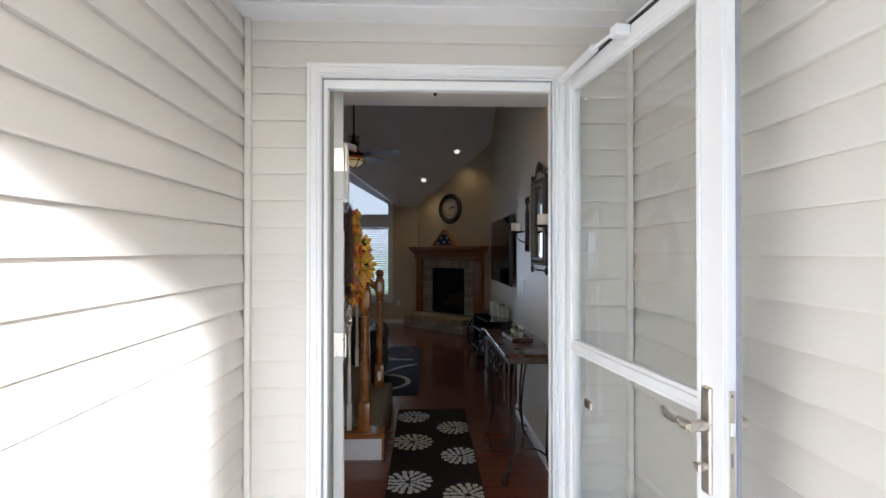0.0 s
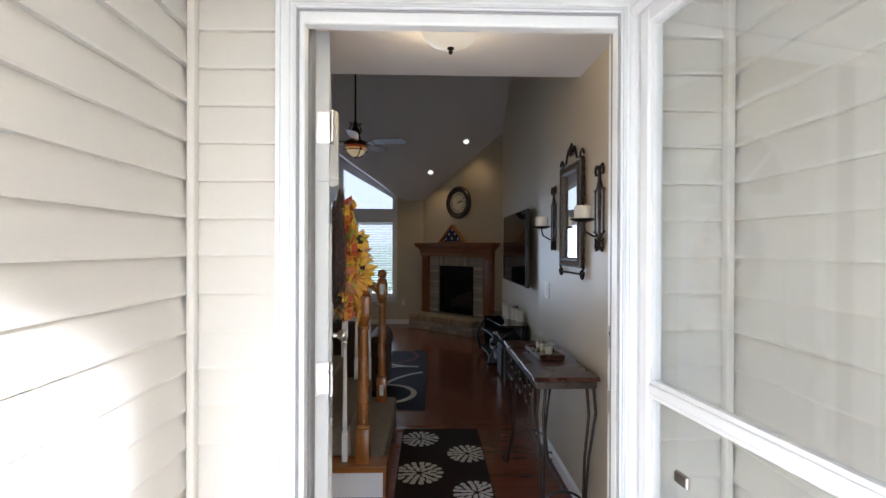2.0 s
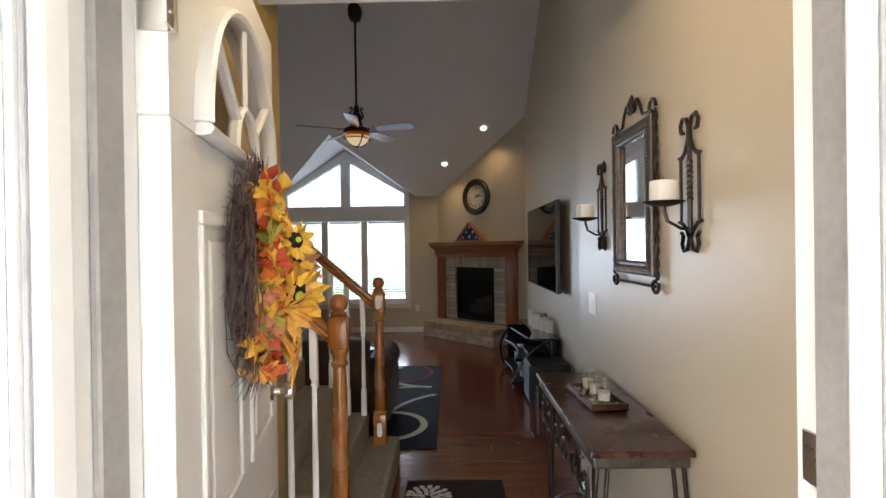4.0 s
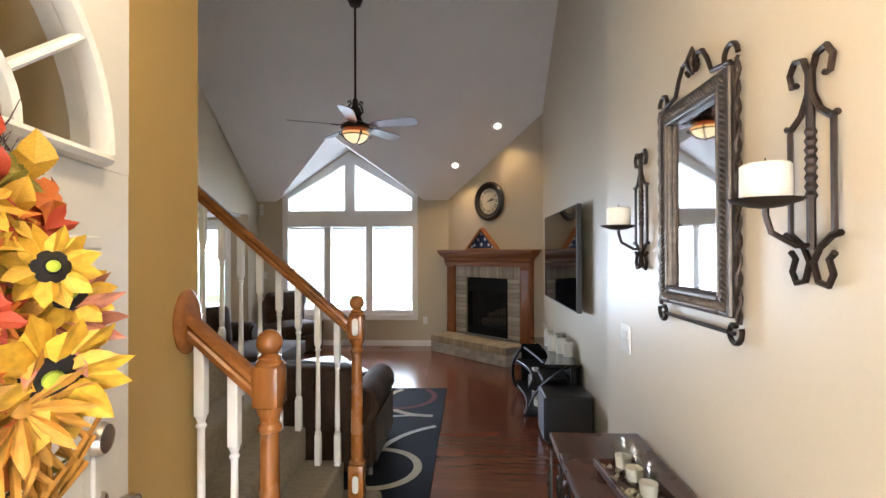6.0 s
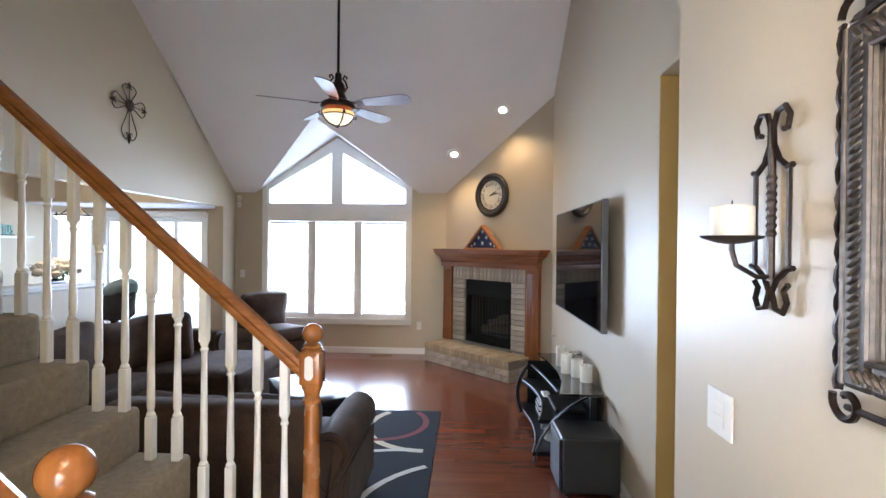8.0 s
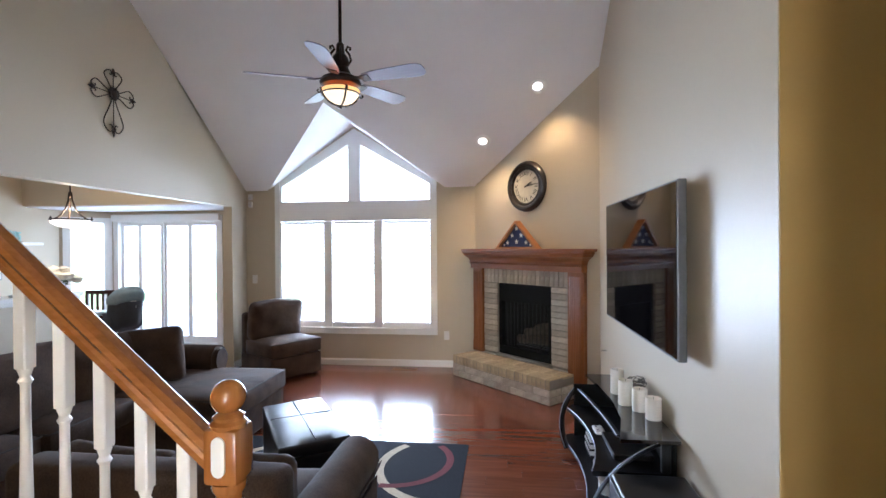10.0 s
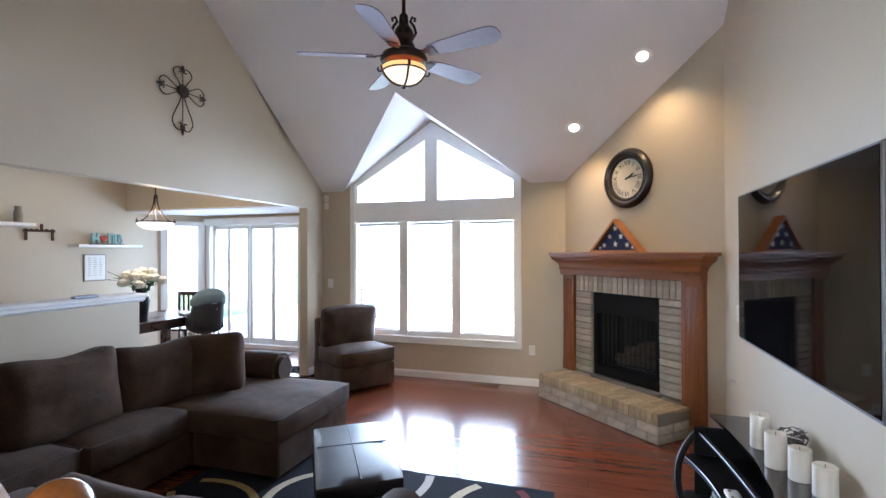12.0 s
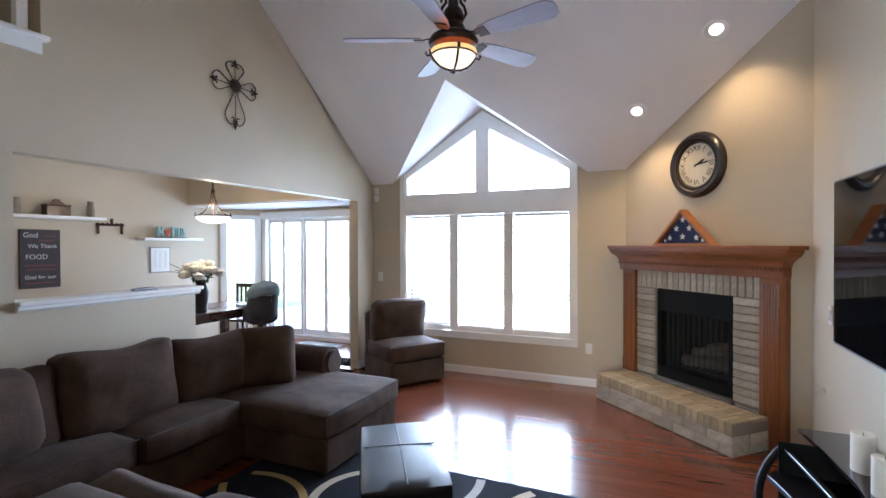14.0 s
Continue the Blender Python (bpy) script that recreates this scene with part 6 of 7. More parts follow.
for i in range(24):
    x = -mw - 0.03 + i * (2 * mw + 0.06) / 23
    for z in (mh + fw * 0.55, -mh - fw * 0.55):
        lathe(bm, LEAFB, n=8, m=Matrix.Translation((x, -0.029, z)) @ pose(0, 0, 0, 90) @ pose(0, 0, 0, 0, 0, 35) @ Matrix.Diagonal((0.55, 1.7, 1, 1)))
for i in range(38):
    z = -mh - 0.02 + i * (2 * mh + 0.04) / 37
    for x in (-mw - fw * 0.55, mw + fw * 0.55):
        lathe(bm, LEAFB, n=8, m=Matrix.Translation((x, -0.029, z)) @ pose(0, 0, 0, 90) @ pose(0, 0, 0, 0, 0, -55 if x < 0 else 55) @ Matrix.Diagonal((0.55, 1.7, 1, 1)))
for x in (-mw - 0.006, mw + 0.006):
    tube(bm, [(x, -0.029, -mh - 0.006), (x, -0.029, mh + 0.006)], 0.005, 6)
    tube(bm, [(x * 1.33, -0.026, -mh - 0.052), (x * 1.33, -0.026, mh + 0.052)], 0.006, 6)
for z in (-mh - 0.006, mh + 0.006):
    tube(bm, [(-mw - 0.006, -0.029, z), (mw + 0.006, -0.029, z)], 0.005, 6)
tagged(part("beading", bm, PEWTER, frm), kind="stuff")
for s in (-1, 1):
    bm = new_bm()
    x = s * (mw + fw + 0.02)
    k = 40
    for ph in (0, math.pi):
        tube(bm, [(x + 0.005 * math.cos(i * 1.1 + ph), -0.018 + 0.005 * math.sin(i * 1.1 + ph), -mh - fw - 0.01 + i * (2 * (mh + fw) + 0.02) / k) for i in range(k + 1)], 0.0045, 5)
    part("twisted_rod", bm, IRON, mi, smooth=True)
    bm = new_bm()
    tube(bm, arc((x - s * 0.032, -0.018, mh + fw + 0.02), (0.036, 0.018), 0 if s > 0 else 180, (300 if s > 0 else -120), 18, "xz"), 0.007, 6)
    part("scroll", bm, IRON, mi, smooth=True)
    bm = new_bm()
    tube(bm, [(x - s * 0.03, -0.018, mh + fw + 0.008), (s * 0.11, -0.018, mh + fw + 0.02), (s * 0.085, -0.018, mh + fw + 0.065), (s * 0.06, -0.018, mh + fw + 0.095), (s * 0.03, -0.018, mh + fw + 0.1), (s * 0.012, -0.018, mh + fw + 0.075), (s * 0.025, -0.018, mh + fw + 0.055), (s * 0.036, -0.018, mh + fw + 0.068)], 0.007, 6)
    part("crest", bm, IRON, mi, smooth=True)
    bm = new_bm()
    tube(bm, arc((x - s * 0.02, -0.018, -mh - fw - 0.03), (0.034, 0.014), 20 if s > 0 else 160, (-300 if s > 0 else 480), 18, "xz"), 0.007, 6)
    part("scroll", bm, IRON, mi, smooth=True)
bm = new_bm()
lathe(bm, [(0.004, 0.05), (0.016, 0.07), (0.02, 0.09), (0.012, 0.11), (0.003, 0.13)], n=10, m=Matrix.Translation((0, -0.018, mh + fw)))
part("finial", bm, IRON, mi, smooth=True)
bm = new_bm()
tube(bm, [(-mw - fw, -0.018, -mh - fw - 0.035), (mw + fw, -0.018, -mh - fw - 0.035)], 0.006, 6)
part("lower_bar", bm, IRON, mi, smooth=True)

# candle sconces
def sconce(y):
    so = thing("candle_sconce", "wrought iron wall sconce holding a white pillar candle", "sconce", m=pose(XM - 0.001, y, 1.684, 0, 0, -90) @ Matrix.Diagonal((0.85, 1.0, 0.95, 1)), group="sconces beside the mirror")
    bm = new_bm()
    tube(bm, [(0, -0.012, -0.16), (0, -0.012, 0.2)], 0.008, 6)
    for i in range(8):
        lathe(bm, [(0.008, 0), (0.0115, 0.008), (0.008, 0.016)], (0, -0.012, -0.06 + i * 0.018), 6)
    part("centre_bar", bm, IRON, so, smooth=True)
    for s in (-1, 1):
        bm = new_bm()
        tube(bm, [(s * 0.068, -0.012, -0.13), (s * 0.068, -0.012, 0.09)], 0.009, 6, 0.5)
        part("side_bar", bm, IRON, so)
        bm = new_bm()
        tube(bm, [(s * 0.08, -0.012, 0.095), (s * 0.062, -0.012, 0.092), (s * 0.03, -0.012, 0.112), (s * 0.008, -0.012, 0.15), (s * 0.006, -0.012, 0.19), (s * 0.02, -0.012, 0.222), (s * 0.05, -0.012, 0.228), (s * 0.068, -0.012, 0.205), (s * 0.06, -0.012, 0.178), (s * 0.044, -0.012, 0.178)], 0.007, 6)
        part("scroll", bm, IRON, so, smooth=True)
        bm = new_bm()
        tube(bm, [(s * 0.085, -0.012, -0.128), (s * 0.062, -0.012, -0.132), (s * 0.025, -0.012, -0.155), (s * 0.006, -0.012, -0.185), (s * 0.02, -0.012, -0.222), (s * 0.05, -0.012, -0.228), (s * 0.064, -0.012, -0.205), (s * 0.052, -0.012, -0.178), (s * 0.068, -0.012, -0.165)], 0.007, 6)
        part("scroll", bm, IRON, so, smooth=True)
    bm = new_bm()
    tube(bm, [(0, -0.012, -0.15), (0, -0.04, -0.152), (0, -0.085, -0.125), (0, -0.095, -0.09), (0, -0.095, -0.075)], 0.006, 6)
    part("arm", bm, IRON, so, smooth=True)
    bm = new_bm()
    lathe(bm, [(0.01, -0.077), (0.03, -0.074), (0.06, -0.064), (0.066, -0.058), (0.06, -0.06), (0.01, -0.068)], (0, -0.095, 0), 24)
    part("drip_pan", bm, IRON, so, smooth=True)
    cn = thing("pillar_candle", "short white pillar candle on a sconce pan", "candle", m=pose(XM - 0.001 - 0.095, y, 1.684 - 0.0632), group="sconce candles")
    bm = new_bm()
    lathe(bm, [(0.042, 0.0), (0.0435, 0.004), (0.043, 0.07), (0.039, 0.074), (0.01, 0.07)], n=24)
    part("wax", bm, WAX, cn, smooth=True)
    bm = new_bm()
    lathe(bm, [(0.0015, 0.07), (0.0015, 0.085)], n=6)
    part("wick", bm, BLACK, cn)


sconce(4.065)
sconce(4.962)

# foyer ceiling lamp
fo = thing("foyer_lamp", "lit frosted glass bowl lamp on the foyer ceiling", "ceiling lamp", m=Matrix.Translation((0.17, 3.75, 2.47)) @ Matrix.Diagonal((0.8, 0.8, 1, 1)))
bm = new_bm()
lathe(bm, [(0.085, 0.0), (0.085, -0.012), (0.06, -0.03), (0.02, -0.036)], n=28)
part("canopy", bm, BRONZE, fo, smooth=True)
bm = new_bm()
lathe(bm, [(0.155, -0.035), (0.16, -0.042), (0.15, -0.068), (0.115, -0.098), (0.07, -0.115), (0.02, -0.122), (0.02, -0.118), (0.07, -0.11), (0.112, -0.094), (0.145, -0.066), (0.153, -0.04)], n=36)
part("bowl_shade", bm, SHADE, fo, "lit frosted glass bowl", True).visible_shadow = False
bm = new_bm()
lathe(bm, [(0.018, -0.119), (0.02, -0.126), (0.01, -0.132), (0.014, -0.14), (0.006, -0.15)], n=14)
part("finial", bm, BRONZE, fo, "bronze finial", True)

# ---- wreath on the front door ----
wr = thing("autumn_wreath", "grapevine wreath with orange and yellow autumn leaves and flowers", "wreath", m=door.matrix_basis @ Matrix.Translation((0.412, -0.004, 1.43)))
# local x along the door, z up, -y out of the door
VINE = mat("grapevine", (0.085, 0.055, 0.048), 0.9, vary=0.45, scale=40, bump=0.8)
rnd = random.Random(3)
WRAD = 0.132
for k in range(5):
    bm = new_bm()
    for j in range(15):
        a0, sp = rnd.uniform(0, 6.28), rnd.uniform(2.0, 5.5)
        rr, oy, ph = WRAD + max(-0.05, min(0.045, rnd.gauss(0, 0.026))), -0.026 + rnd.gauss(0, 0.008), rnd.uniform(0, 6)
        n = 14
        pts = []
        for i in range(n + 1):
            a = a0 + sp * i / n
            r = rr + 0.022 * math.sin(3 * a + ph)
            pts.append((r * math.cos(a), min(-0.004, oy + 0.014 * math.cos(2.3 * a + ph)), 1.38 * r * math.sin(a)))
        tube(bm, pts, rnd.uniform(0.001, 0.0022), 4)
    for j in range(190):
        a = rnd.uniform(0, 6.28)
        r = WRAD + rnd.uniform(-0.03, 0.04)
        p = Vector((r * math.cos(a), -0.03, 1.38 * r * math.sin(a)))
        d = Vector((math.cos(a) + rnd.gauss(0, 0.7), rnd.gauss(-0.2, 0.4), math.sin(a) + rnd.gauss(0, 0.7))).normalized()
        e = p + d * rnd.uniform(0.03, 0.085)
        e.y = max(-0.05, min(e.y, -0.005))
        tube(bm, [p, (p + e) / 2 + Vector((0, -0.008, 0.006)), e], [0.0014, 0.001, 0.0005], 4)
    part("vine", bm, VINE, wr, smooth=True)
LEAFC = {c: mat("leaf_" + c, v, 0.6, vary=0.3, scale=22, fine=90, bump=0.3) for c, v in {
    "orange": (0.52, 0.14, 0.012), "red": (0.42, 0.05, 0.012), "yellow": (0.60, 0.34, 0.02), "olive": (0.30, 0.27, 0.035), "gold": (0.52, 0.25, 0.03), "pink": (0.50, 0.20, 0.12)}.items()}


def leaf_mesh(kind, m, seed):
    rd = random.Random(seed)
    bm = new_bm()
    if kind == "maple":
        prof = []
        for a, r in ((-90, 0.35), (-68, 0.5), (-55, 0.62), (-40, 0.5), (-28, 0.72), (-15, 0.92), (-8, 0.74), (5, 0.58), (14, 0.78), (26, 1.0), (36, 0.8), (50, 0.58), (62, 0.82), (72, 0.78), (90, 1.15)):
            prof.append((r * math.cos(radians(a)), r * math.sin(radians(a))))
        pts = prof + [(-x, y) for x, y in prof[-2:0:-1]]
    elif kind == "oval":
        pts = [(0.42 * math.sin(math.pi * u) * (1 if s else -1), -0.6 + 1.5 * u) for s, us in ((1, [i / 8 for i in range(9)]), (0, [i / 8 for i in range(7, 0, -1)])) for u in us]
    else:
        pts = [(0.13 * math.sin(math.pi * u) * (1 if s else -1), 0.05 + 1.05 * u) for s, us in ((1, [i / 6 for i in range(7)]), (0, [i / 6 for i in range(5, 0, -1)])) for u in us]
    c = bm.verts.new((0, 0.05, 0.06))
    vs = [bm.verts.new((x, y, 0.20 * math.sin(3.4 * x + seed) + 0.12 * math.sin(4.5 * y + seed) - 0.18 * (x * x + 0.5 * max(0, y) ** 2) + rd.uniform(-0.04, 0.04))) for x, y in pts]
    for i in range(len(vs)):
        bm.faces.new((c, vs[i], vs[(i + 1) % len(vs)]))
    bmesh.ops.recalc_face_normals(bm, faces=bm.faces[:])
    return mesh_of(kind + "_leaf", bm, m, True)


meshes = {}
for c in LEAFC:
    for kd in ("maple", "oval"):
        meshes[c, kd] = leaf_mesh(kd, LEAFC[c], len(c))


def wpose(a, rr, out, size, spin, tiltx, tilty):
    """On the ring at angle a (degrees), facing out of the door."""
    p = Vector(((WRAD + rr) * math.cos(radians(a)), -out, 1.38 * (WRAD + rr) * math.sin(radians(a))))
    return Matrix.Translation(p) @ pose(0, 0, 0, 90 + tiltx, 0, tilty - 42) @ pose(0, 0, 0, 0, 0, spin) @ Matrix.Scale(size, 4)


# leaves sit over the knob-side half of the ring
for i in range(230):
    a = -135 + 255 * (i / 229) + rnd.gauss(0, 5)
    c = rnd.choice(("orange", "orange", "red", "red", "yellow", "yellow", "gold", "orange", "olive", "pink"))
    if a > 55:
        c = rnd.choice(("red", "orange", "yellow", "yellow", "olive"))
    piece("leaf", meshes[c, "maple" if rnd.random() < 0.65 else "oval"], wr, m=wpose(a, max(-0.12, min(0.035, rnd.gauss(-0.05, 0.05))), rnd.uniform(0.045, 0.08), rnd.uniform(0.028, 0.05), rnd.uniform(0, 360), rnd.gauss(0, 26), rnd.gauss(0, 26)))
PETALS = {c: leaf_mesh("petal", LEAFC[c], 3) for c in ("gold", "pink", "yellow", "orange")}
DISC = mat("flower_disc", (0.012, 0.008, 0.006), 0.9, vary=0.4, scale=60, bump=1.0)
LIME = mat("lime_centre", (0.38, 0.45, 0.03), 0.8, vary=0.2, scale=60, bump=0.6)
for a, rr, size, col, disc in ((-36, 0.0, 0.098, "yellow", True), (2, 0.01, 0.10, "pink", False), (42, 0.01, 0.06, "yellow", True), (14, 0.045, 0.06, "yellow", True), (-8, 0.05, 0.05, "orange", False), (-62, 0.01, 0.085, "gold", False)):
    size *= 0.85
    base = wpose(a, rr * 0.5 - 0.06, 0.108 if disc else 0.09, 1.0, rnd.uniform(0, 30), rnd.gauss(0, 8), -4)
    fw_ = new("flower")
    fw_.parent, fw_.matrix_basis = wr, base
    bm = new_bm()
    k = 17 if not disc else 12
    for i in range(k):
        m = pose(0, 0, 0.004 * (i % 2), 0, 0, i * 360 / k) @ pose(0, 0, 0, 14 + 10 * (i % 2)) @ Matrix.Scale(size, 4)
        for poly in PETALS[col].polygons:
            bm.faces.new([bm.verts.new(m @ (PETALS[col].vertices[v].co * Vector((1.9 if disc else 1.0, 1, 1)))) for v in poly.vertices])
    bmesh.ops.remove_doubles(bm, verts=bm.verts[:], dist=0.0004)
    part("petals", bm, LEAFC[col], fw_)
    bm = new_bm()
    lathe(bm, [(size * 0.42, 0.0), (size * 0.4, 0.014), (size * 0.2, 0.022), (0.004, 0.02)] if disc else [(size * 0.16, 0), (size * 0.14, 0.012), (0.003, 0.016)], n=16)
    part("flower_disc", bm, DISC if disc else LEAFC["gold"], fw_, smooth=True)
    if disc:
        bm = new_bm()
        lathe(bm, [(size * 0.15, 0.018), (size * 0.13, 0.026), (0.003, 0.028)], n=12)
        part("flower_centre", bm, LIME, fw_)
for i in range(18):
    bm = new_bm()
    a = -80 + i * 3 + rnd.gauss(0, 4)
    r = WRAD + rnd.uniform(-0.02, 0.04)
    p = Vector((r * math.cos(radians(a)), -0.085, 1.38 * r * math.sin(radians(a))))
    tube(bm, [p, p + Vector((rnd.gauss(-0.02, 0.02), -0.03, rnd.uniform(-0.05, -0.02))), p + Vector((rnd.gauss(-0.05, 0.03), -0.02, rnd.uniform(-0.11, -0.06)))], [0.006, 0.005, 0.001], 5)
    part("husk", bm, LEAFC["gold"], wr, "", True)

# ---- dining room ----
dt = thing("dining_table", "dark wood dining table in the bay nook", "table", (-5.2, 10.1, 0))
bm = new_bm()
box(bm, (-0.45, -0.68, 0.715), (0.45, 0.68, 0.75), 0.008, 2)
part("tabletop", bm, DARKW, dt)
bm = new_bm()
box(bm, (-0.38, -0.6, 0.62), (0.38, 0.6, 0.7145))
part("apron", bm, DARKW, dt)
for x in (-0.36, 0.36):
    for y in (-0.58, 0.58):
        bm = new_bm()
        box(bm, (x - 0.04, y - 0.04, 0), (x + 0.04, y + 0.04, 0.62), 0.006)
        part("leg", bm, DARKW, dt)


def dining_chair(m):
    o = thing("dining_chair", "dark wood dining chair with a slatted back", "chair", m=m, group="dining chairs")
    bm = new_bm()
    box(bm, (-0.21, -0.21, 0.43), (0.21, 0.21, 0.465), 0.01, 2)
    part("seat", bm, DARKW, o)
    for x in (-0.19, 0.19):
        for y in (-0.19, 0.19):
            bm = new_bm()
            box(bm, (x - 0.02, y - 0.02, 0), (x + 0.02, y + 0.02, 0.98 if y > 0 else 0.43), 0.004)
            part("leg", bm, DARKW, o)
    for i in range(4):
        bm = new_bm()
        x = -0.12 + i * 0.08
        box(bm, (x - 0.018, 0.18, 0.55), (x + 0.018, 0.195, 0.93), 0.003)
        part("back_slat", bm, DARKW, o)
    for z in (0.52, 0.92):
        bm = new_bm()
        box(bm, (-0.17, 0.175, z), (0.17, 0.205, z + 0.06), 0.006)
        part("back_rail", bm, DARKW, o)
    return o


dc = dining_chair(pose(-5.62, 11.02, 0, 0, 0, 10))
copy_thing(dc, pose(-5.82, 9.9, 0, 0, 0, 95))
copy_thing(dc, pose(-5.2, 9.18, 0, 0, 0, 180))

hc = thing("high_chair", "grey and teal baby high chair with a hooded seat", "high chair", m=pose(-4.62, 10.42, 0, 0, 0, -115) @ Matrix.Diagonal((0.88, 0.88, 0.98, 1)))
TEAL = mat("teal_fabric", (0.10, 0.21, 0.24), 0.8, vary=0.2, scale=20, bump=0.3)
PALEB = mat("pale_blue_fabric", (0.22, 0.30, 0.35), 0.8, vary=0.15, scale=20, bump=0.3)
SLATE = mat("slate_fabric", (0.05, 0.055, 0.065), 0.8, vary=0.2, scale=20, bump=0.3)
bm = cushion((-0.2, -0.17, 0.55), (0.2, 0.15, 0.66), 0.05, 0.02, 6, 51)
part("seat", bm, SLATE, hc, smooth=True)
for lo_, hi_, m_, nm_, sd_ in (((-0.215, 0.08, 0.60), (0.215, 0.24, 0.98), SLATE, "backrest", 52), ((-0.225, 0.05, 0.93), (0.225, 0.25, 1.12), PALEB, "head_cover", 55)):
    bm = cushion(lo_, hi_, 0.07, 0.02, 8, sd_)
    for v in bm.verts:
        # a shell that wraps forward at its sides and leans back
        v.co.y -= 2.4 * v.co.x ** 2 - 0.22 * (v.co.z - 0.6)
        v.co.z -= 1.2 * v.co.x ** 2 * (1 if nm_ == "head_cover" else 0)
    part(nm_, bm, m_, hc, "pale blue padded head cover" if nm_ == "head_cover" else "", True)
bm = new_bm()
box(bm, (-0.05, 0.30, 0.86), (0.03, 0.308, 0.98), 0.003)
part("tag", bm, PLASTIC, hc, "white fabric tag")
for s in (-1, 1):
    bm = cushion((s * 0.2 - 0.03, -0.18, 0.58), (s * 0.2 + 0.03, 0.14, 0.78), 0.03, 0.01, 5, 53)
    part("side_wing", bm, SLATE, hc, "", True)
bm = cushion((-0.25, -0.42, 0.76), (0.25, -0.17, 0.80), 0.018, 0.0, 5, 54)
part("tray", bm, mat("pale_teal_tray", (0.42, 0.55, 0.56), 0.35), hc, "pale teal plastic tray", True)
for sx in (-1, 1):
    for sy in (-1, 1):
        bm = new_bm()
        tube(bm, [(sx * 0.16, sy * 0.06, 0.57), (sx * 0.25, sy * 0.27, 0.012)], 0.014, 8)
        part("leg", bm, PLASTIC, hc, "", True)

va = thing("flower_vase", "dark vase holding white roses on the dining table", "vase", m=pose(-4.90, 9.72, 0.751) @ Matrix.Diagonal((1.15, 1.15, 1.06, 1)))
bm = new_bm()
lathe(bm, [(0.055, 0), (0.062, 0.01), (0.058, 0.06), (0.075, 0.17), (0.08, 0.24), (0.062, 0.31), (0.05, 0.335), (0.062, 0.37), (0.055, 0.36)], n=24)
part("vase_body", bm, BLACK, va, smooth=True)
ROSE = mat("ivory_petal", (0.90, 0.87, 0.76), 0.7, vary=0.06, scale=30)
GREEN = mat("leaf_green", (0.07, 0.12, 0.04), 0.7, vary=0.3, scale=30)
rnd = random.Random(21)
for i in range(19):
    a, r = i * 2.4, 0.046 * math.sqrt(i) + 0.005
    c = Vector((r * math.cos(a), r * math.sin(a), 0.575 - 3.2 * r * r + rnd.uniform(-0.02, 0.025)))
    bm = new_bm()
    bmesh.ops.create_icosphere(bm, subdivisions=2, radius=0.052 + rnd.uniform(-0.006, 0.008), matrix=Matrix.Translation(c) @ Matrix.Diagonal((1, 1, 0.85, 1)))
    for v in bm.verts:
        v.co += (v.co - c) * 0.22 * noise.noise(v.co * 45)
    for j in range(7):
        m = Matrix.Translation(c) @ pose(0, 0, -0.012, 0, 0, j * 51.4 + i * 9) @ pose(0.03, 0, 0, 0, -38, 0)
        vs = [bm.verts.new(m @ Vector(p)) for p in ((0, -0.024, 0), (0.026, -0.036, 0.006), (0.048, 0, 0.0), (0.026, 0.036, 0.006), (0, 0.024, 0))]
        bm.faces.new(vs)
    part("rose", bm, ROSE, va)
bm = new_bm()
for i in range(40):
    a = rnd.uniform(0, 6.28)
    m = Matrix.Translation((0.08 * math.cos(a), 0.08 * math.sin(a), 0.40 + rnd.uniform(-0.03, 0.08))) @ pose(0, 0, 0, rnd.uniform(-50, 50), rnd.uniform(-50, 50), rnd.uniform(0, 360))
    vs = [bm.verts.new(m @ Vector(p)) for p in ((0, 0, 0), (0.03, -0.02, 0.006), (0.08, 0, 0), (0.03, 0.02, 0.006))]
    bm.faces.new(vs)
for i in range(6):
    a = rnd.uniform(2.5, 4.2)
    tube(bm, [(0, 0, 0.3), (0.1 * math.cos(a), 0.1 * math.sin(a), 0.46), (0.3 * math.cos(a), 0.3 * math.sin(a), 0.52 + rnd.uniform(-0.03, 0.06))], 0.003, 4)
part("foliage", bm, GREEN, va)

pe = thing("pendant_lamp", "bronze pendant with a lit glass bowl over the dining table", "pendant lamp", (-4.6, 9.65, -0.045))
bm = new_bm()
lathe(bm, [(0.055, 2.763), (0.05, 2.735), (0.012, 2.72), (0.008, 2.67), (0.008, 2.30), (0.02, 2.29), (0.024, 2.25), (0.01, 2.23)], n=18)
part("canopy", bm, BRONZE, pe, smooth=True)
for a in (0, 120, 240):
    bm = new_bm()
    m = pose(0, 0, 0, 0, 0, a + 20)
    tube(bm, [m @ Vector(p) for p in ((0.012, 0, 2.30), (0.022, 0, 2.20), (0.05, 0, 2.11), (0.10, 0, 2.035), (0.16, 0, 1.992), (0.188, 0, 1.98))], 0.009, 8)
    part("arm", bm, BRONZE, pe, smooth=True)
bm = new_bm()
lathe(bm, [(0.19, 1.985), (0.196, 1.975), (0.18, 1.94), (0.13, 1.905), (0.05, 1.888), (0.01, 1.887), (0.05, 1.893), (0.126, 1.91), (0.174, 1.945), (0.186, 1.978)], n=36)
pb = part("bowl_shade", bm, SHADE, pe, "lit frosted glass bowl", True)
pb.visible_shadow = False
bm = new_bm()
tube(bm, arc((0, 0, 1.982), 0.195, 0, 352, 36, "xy"), 0.009, 6, closed=True)
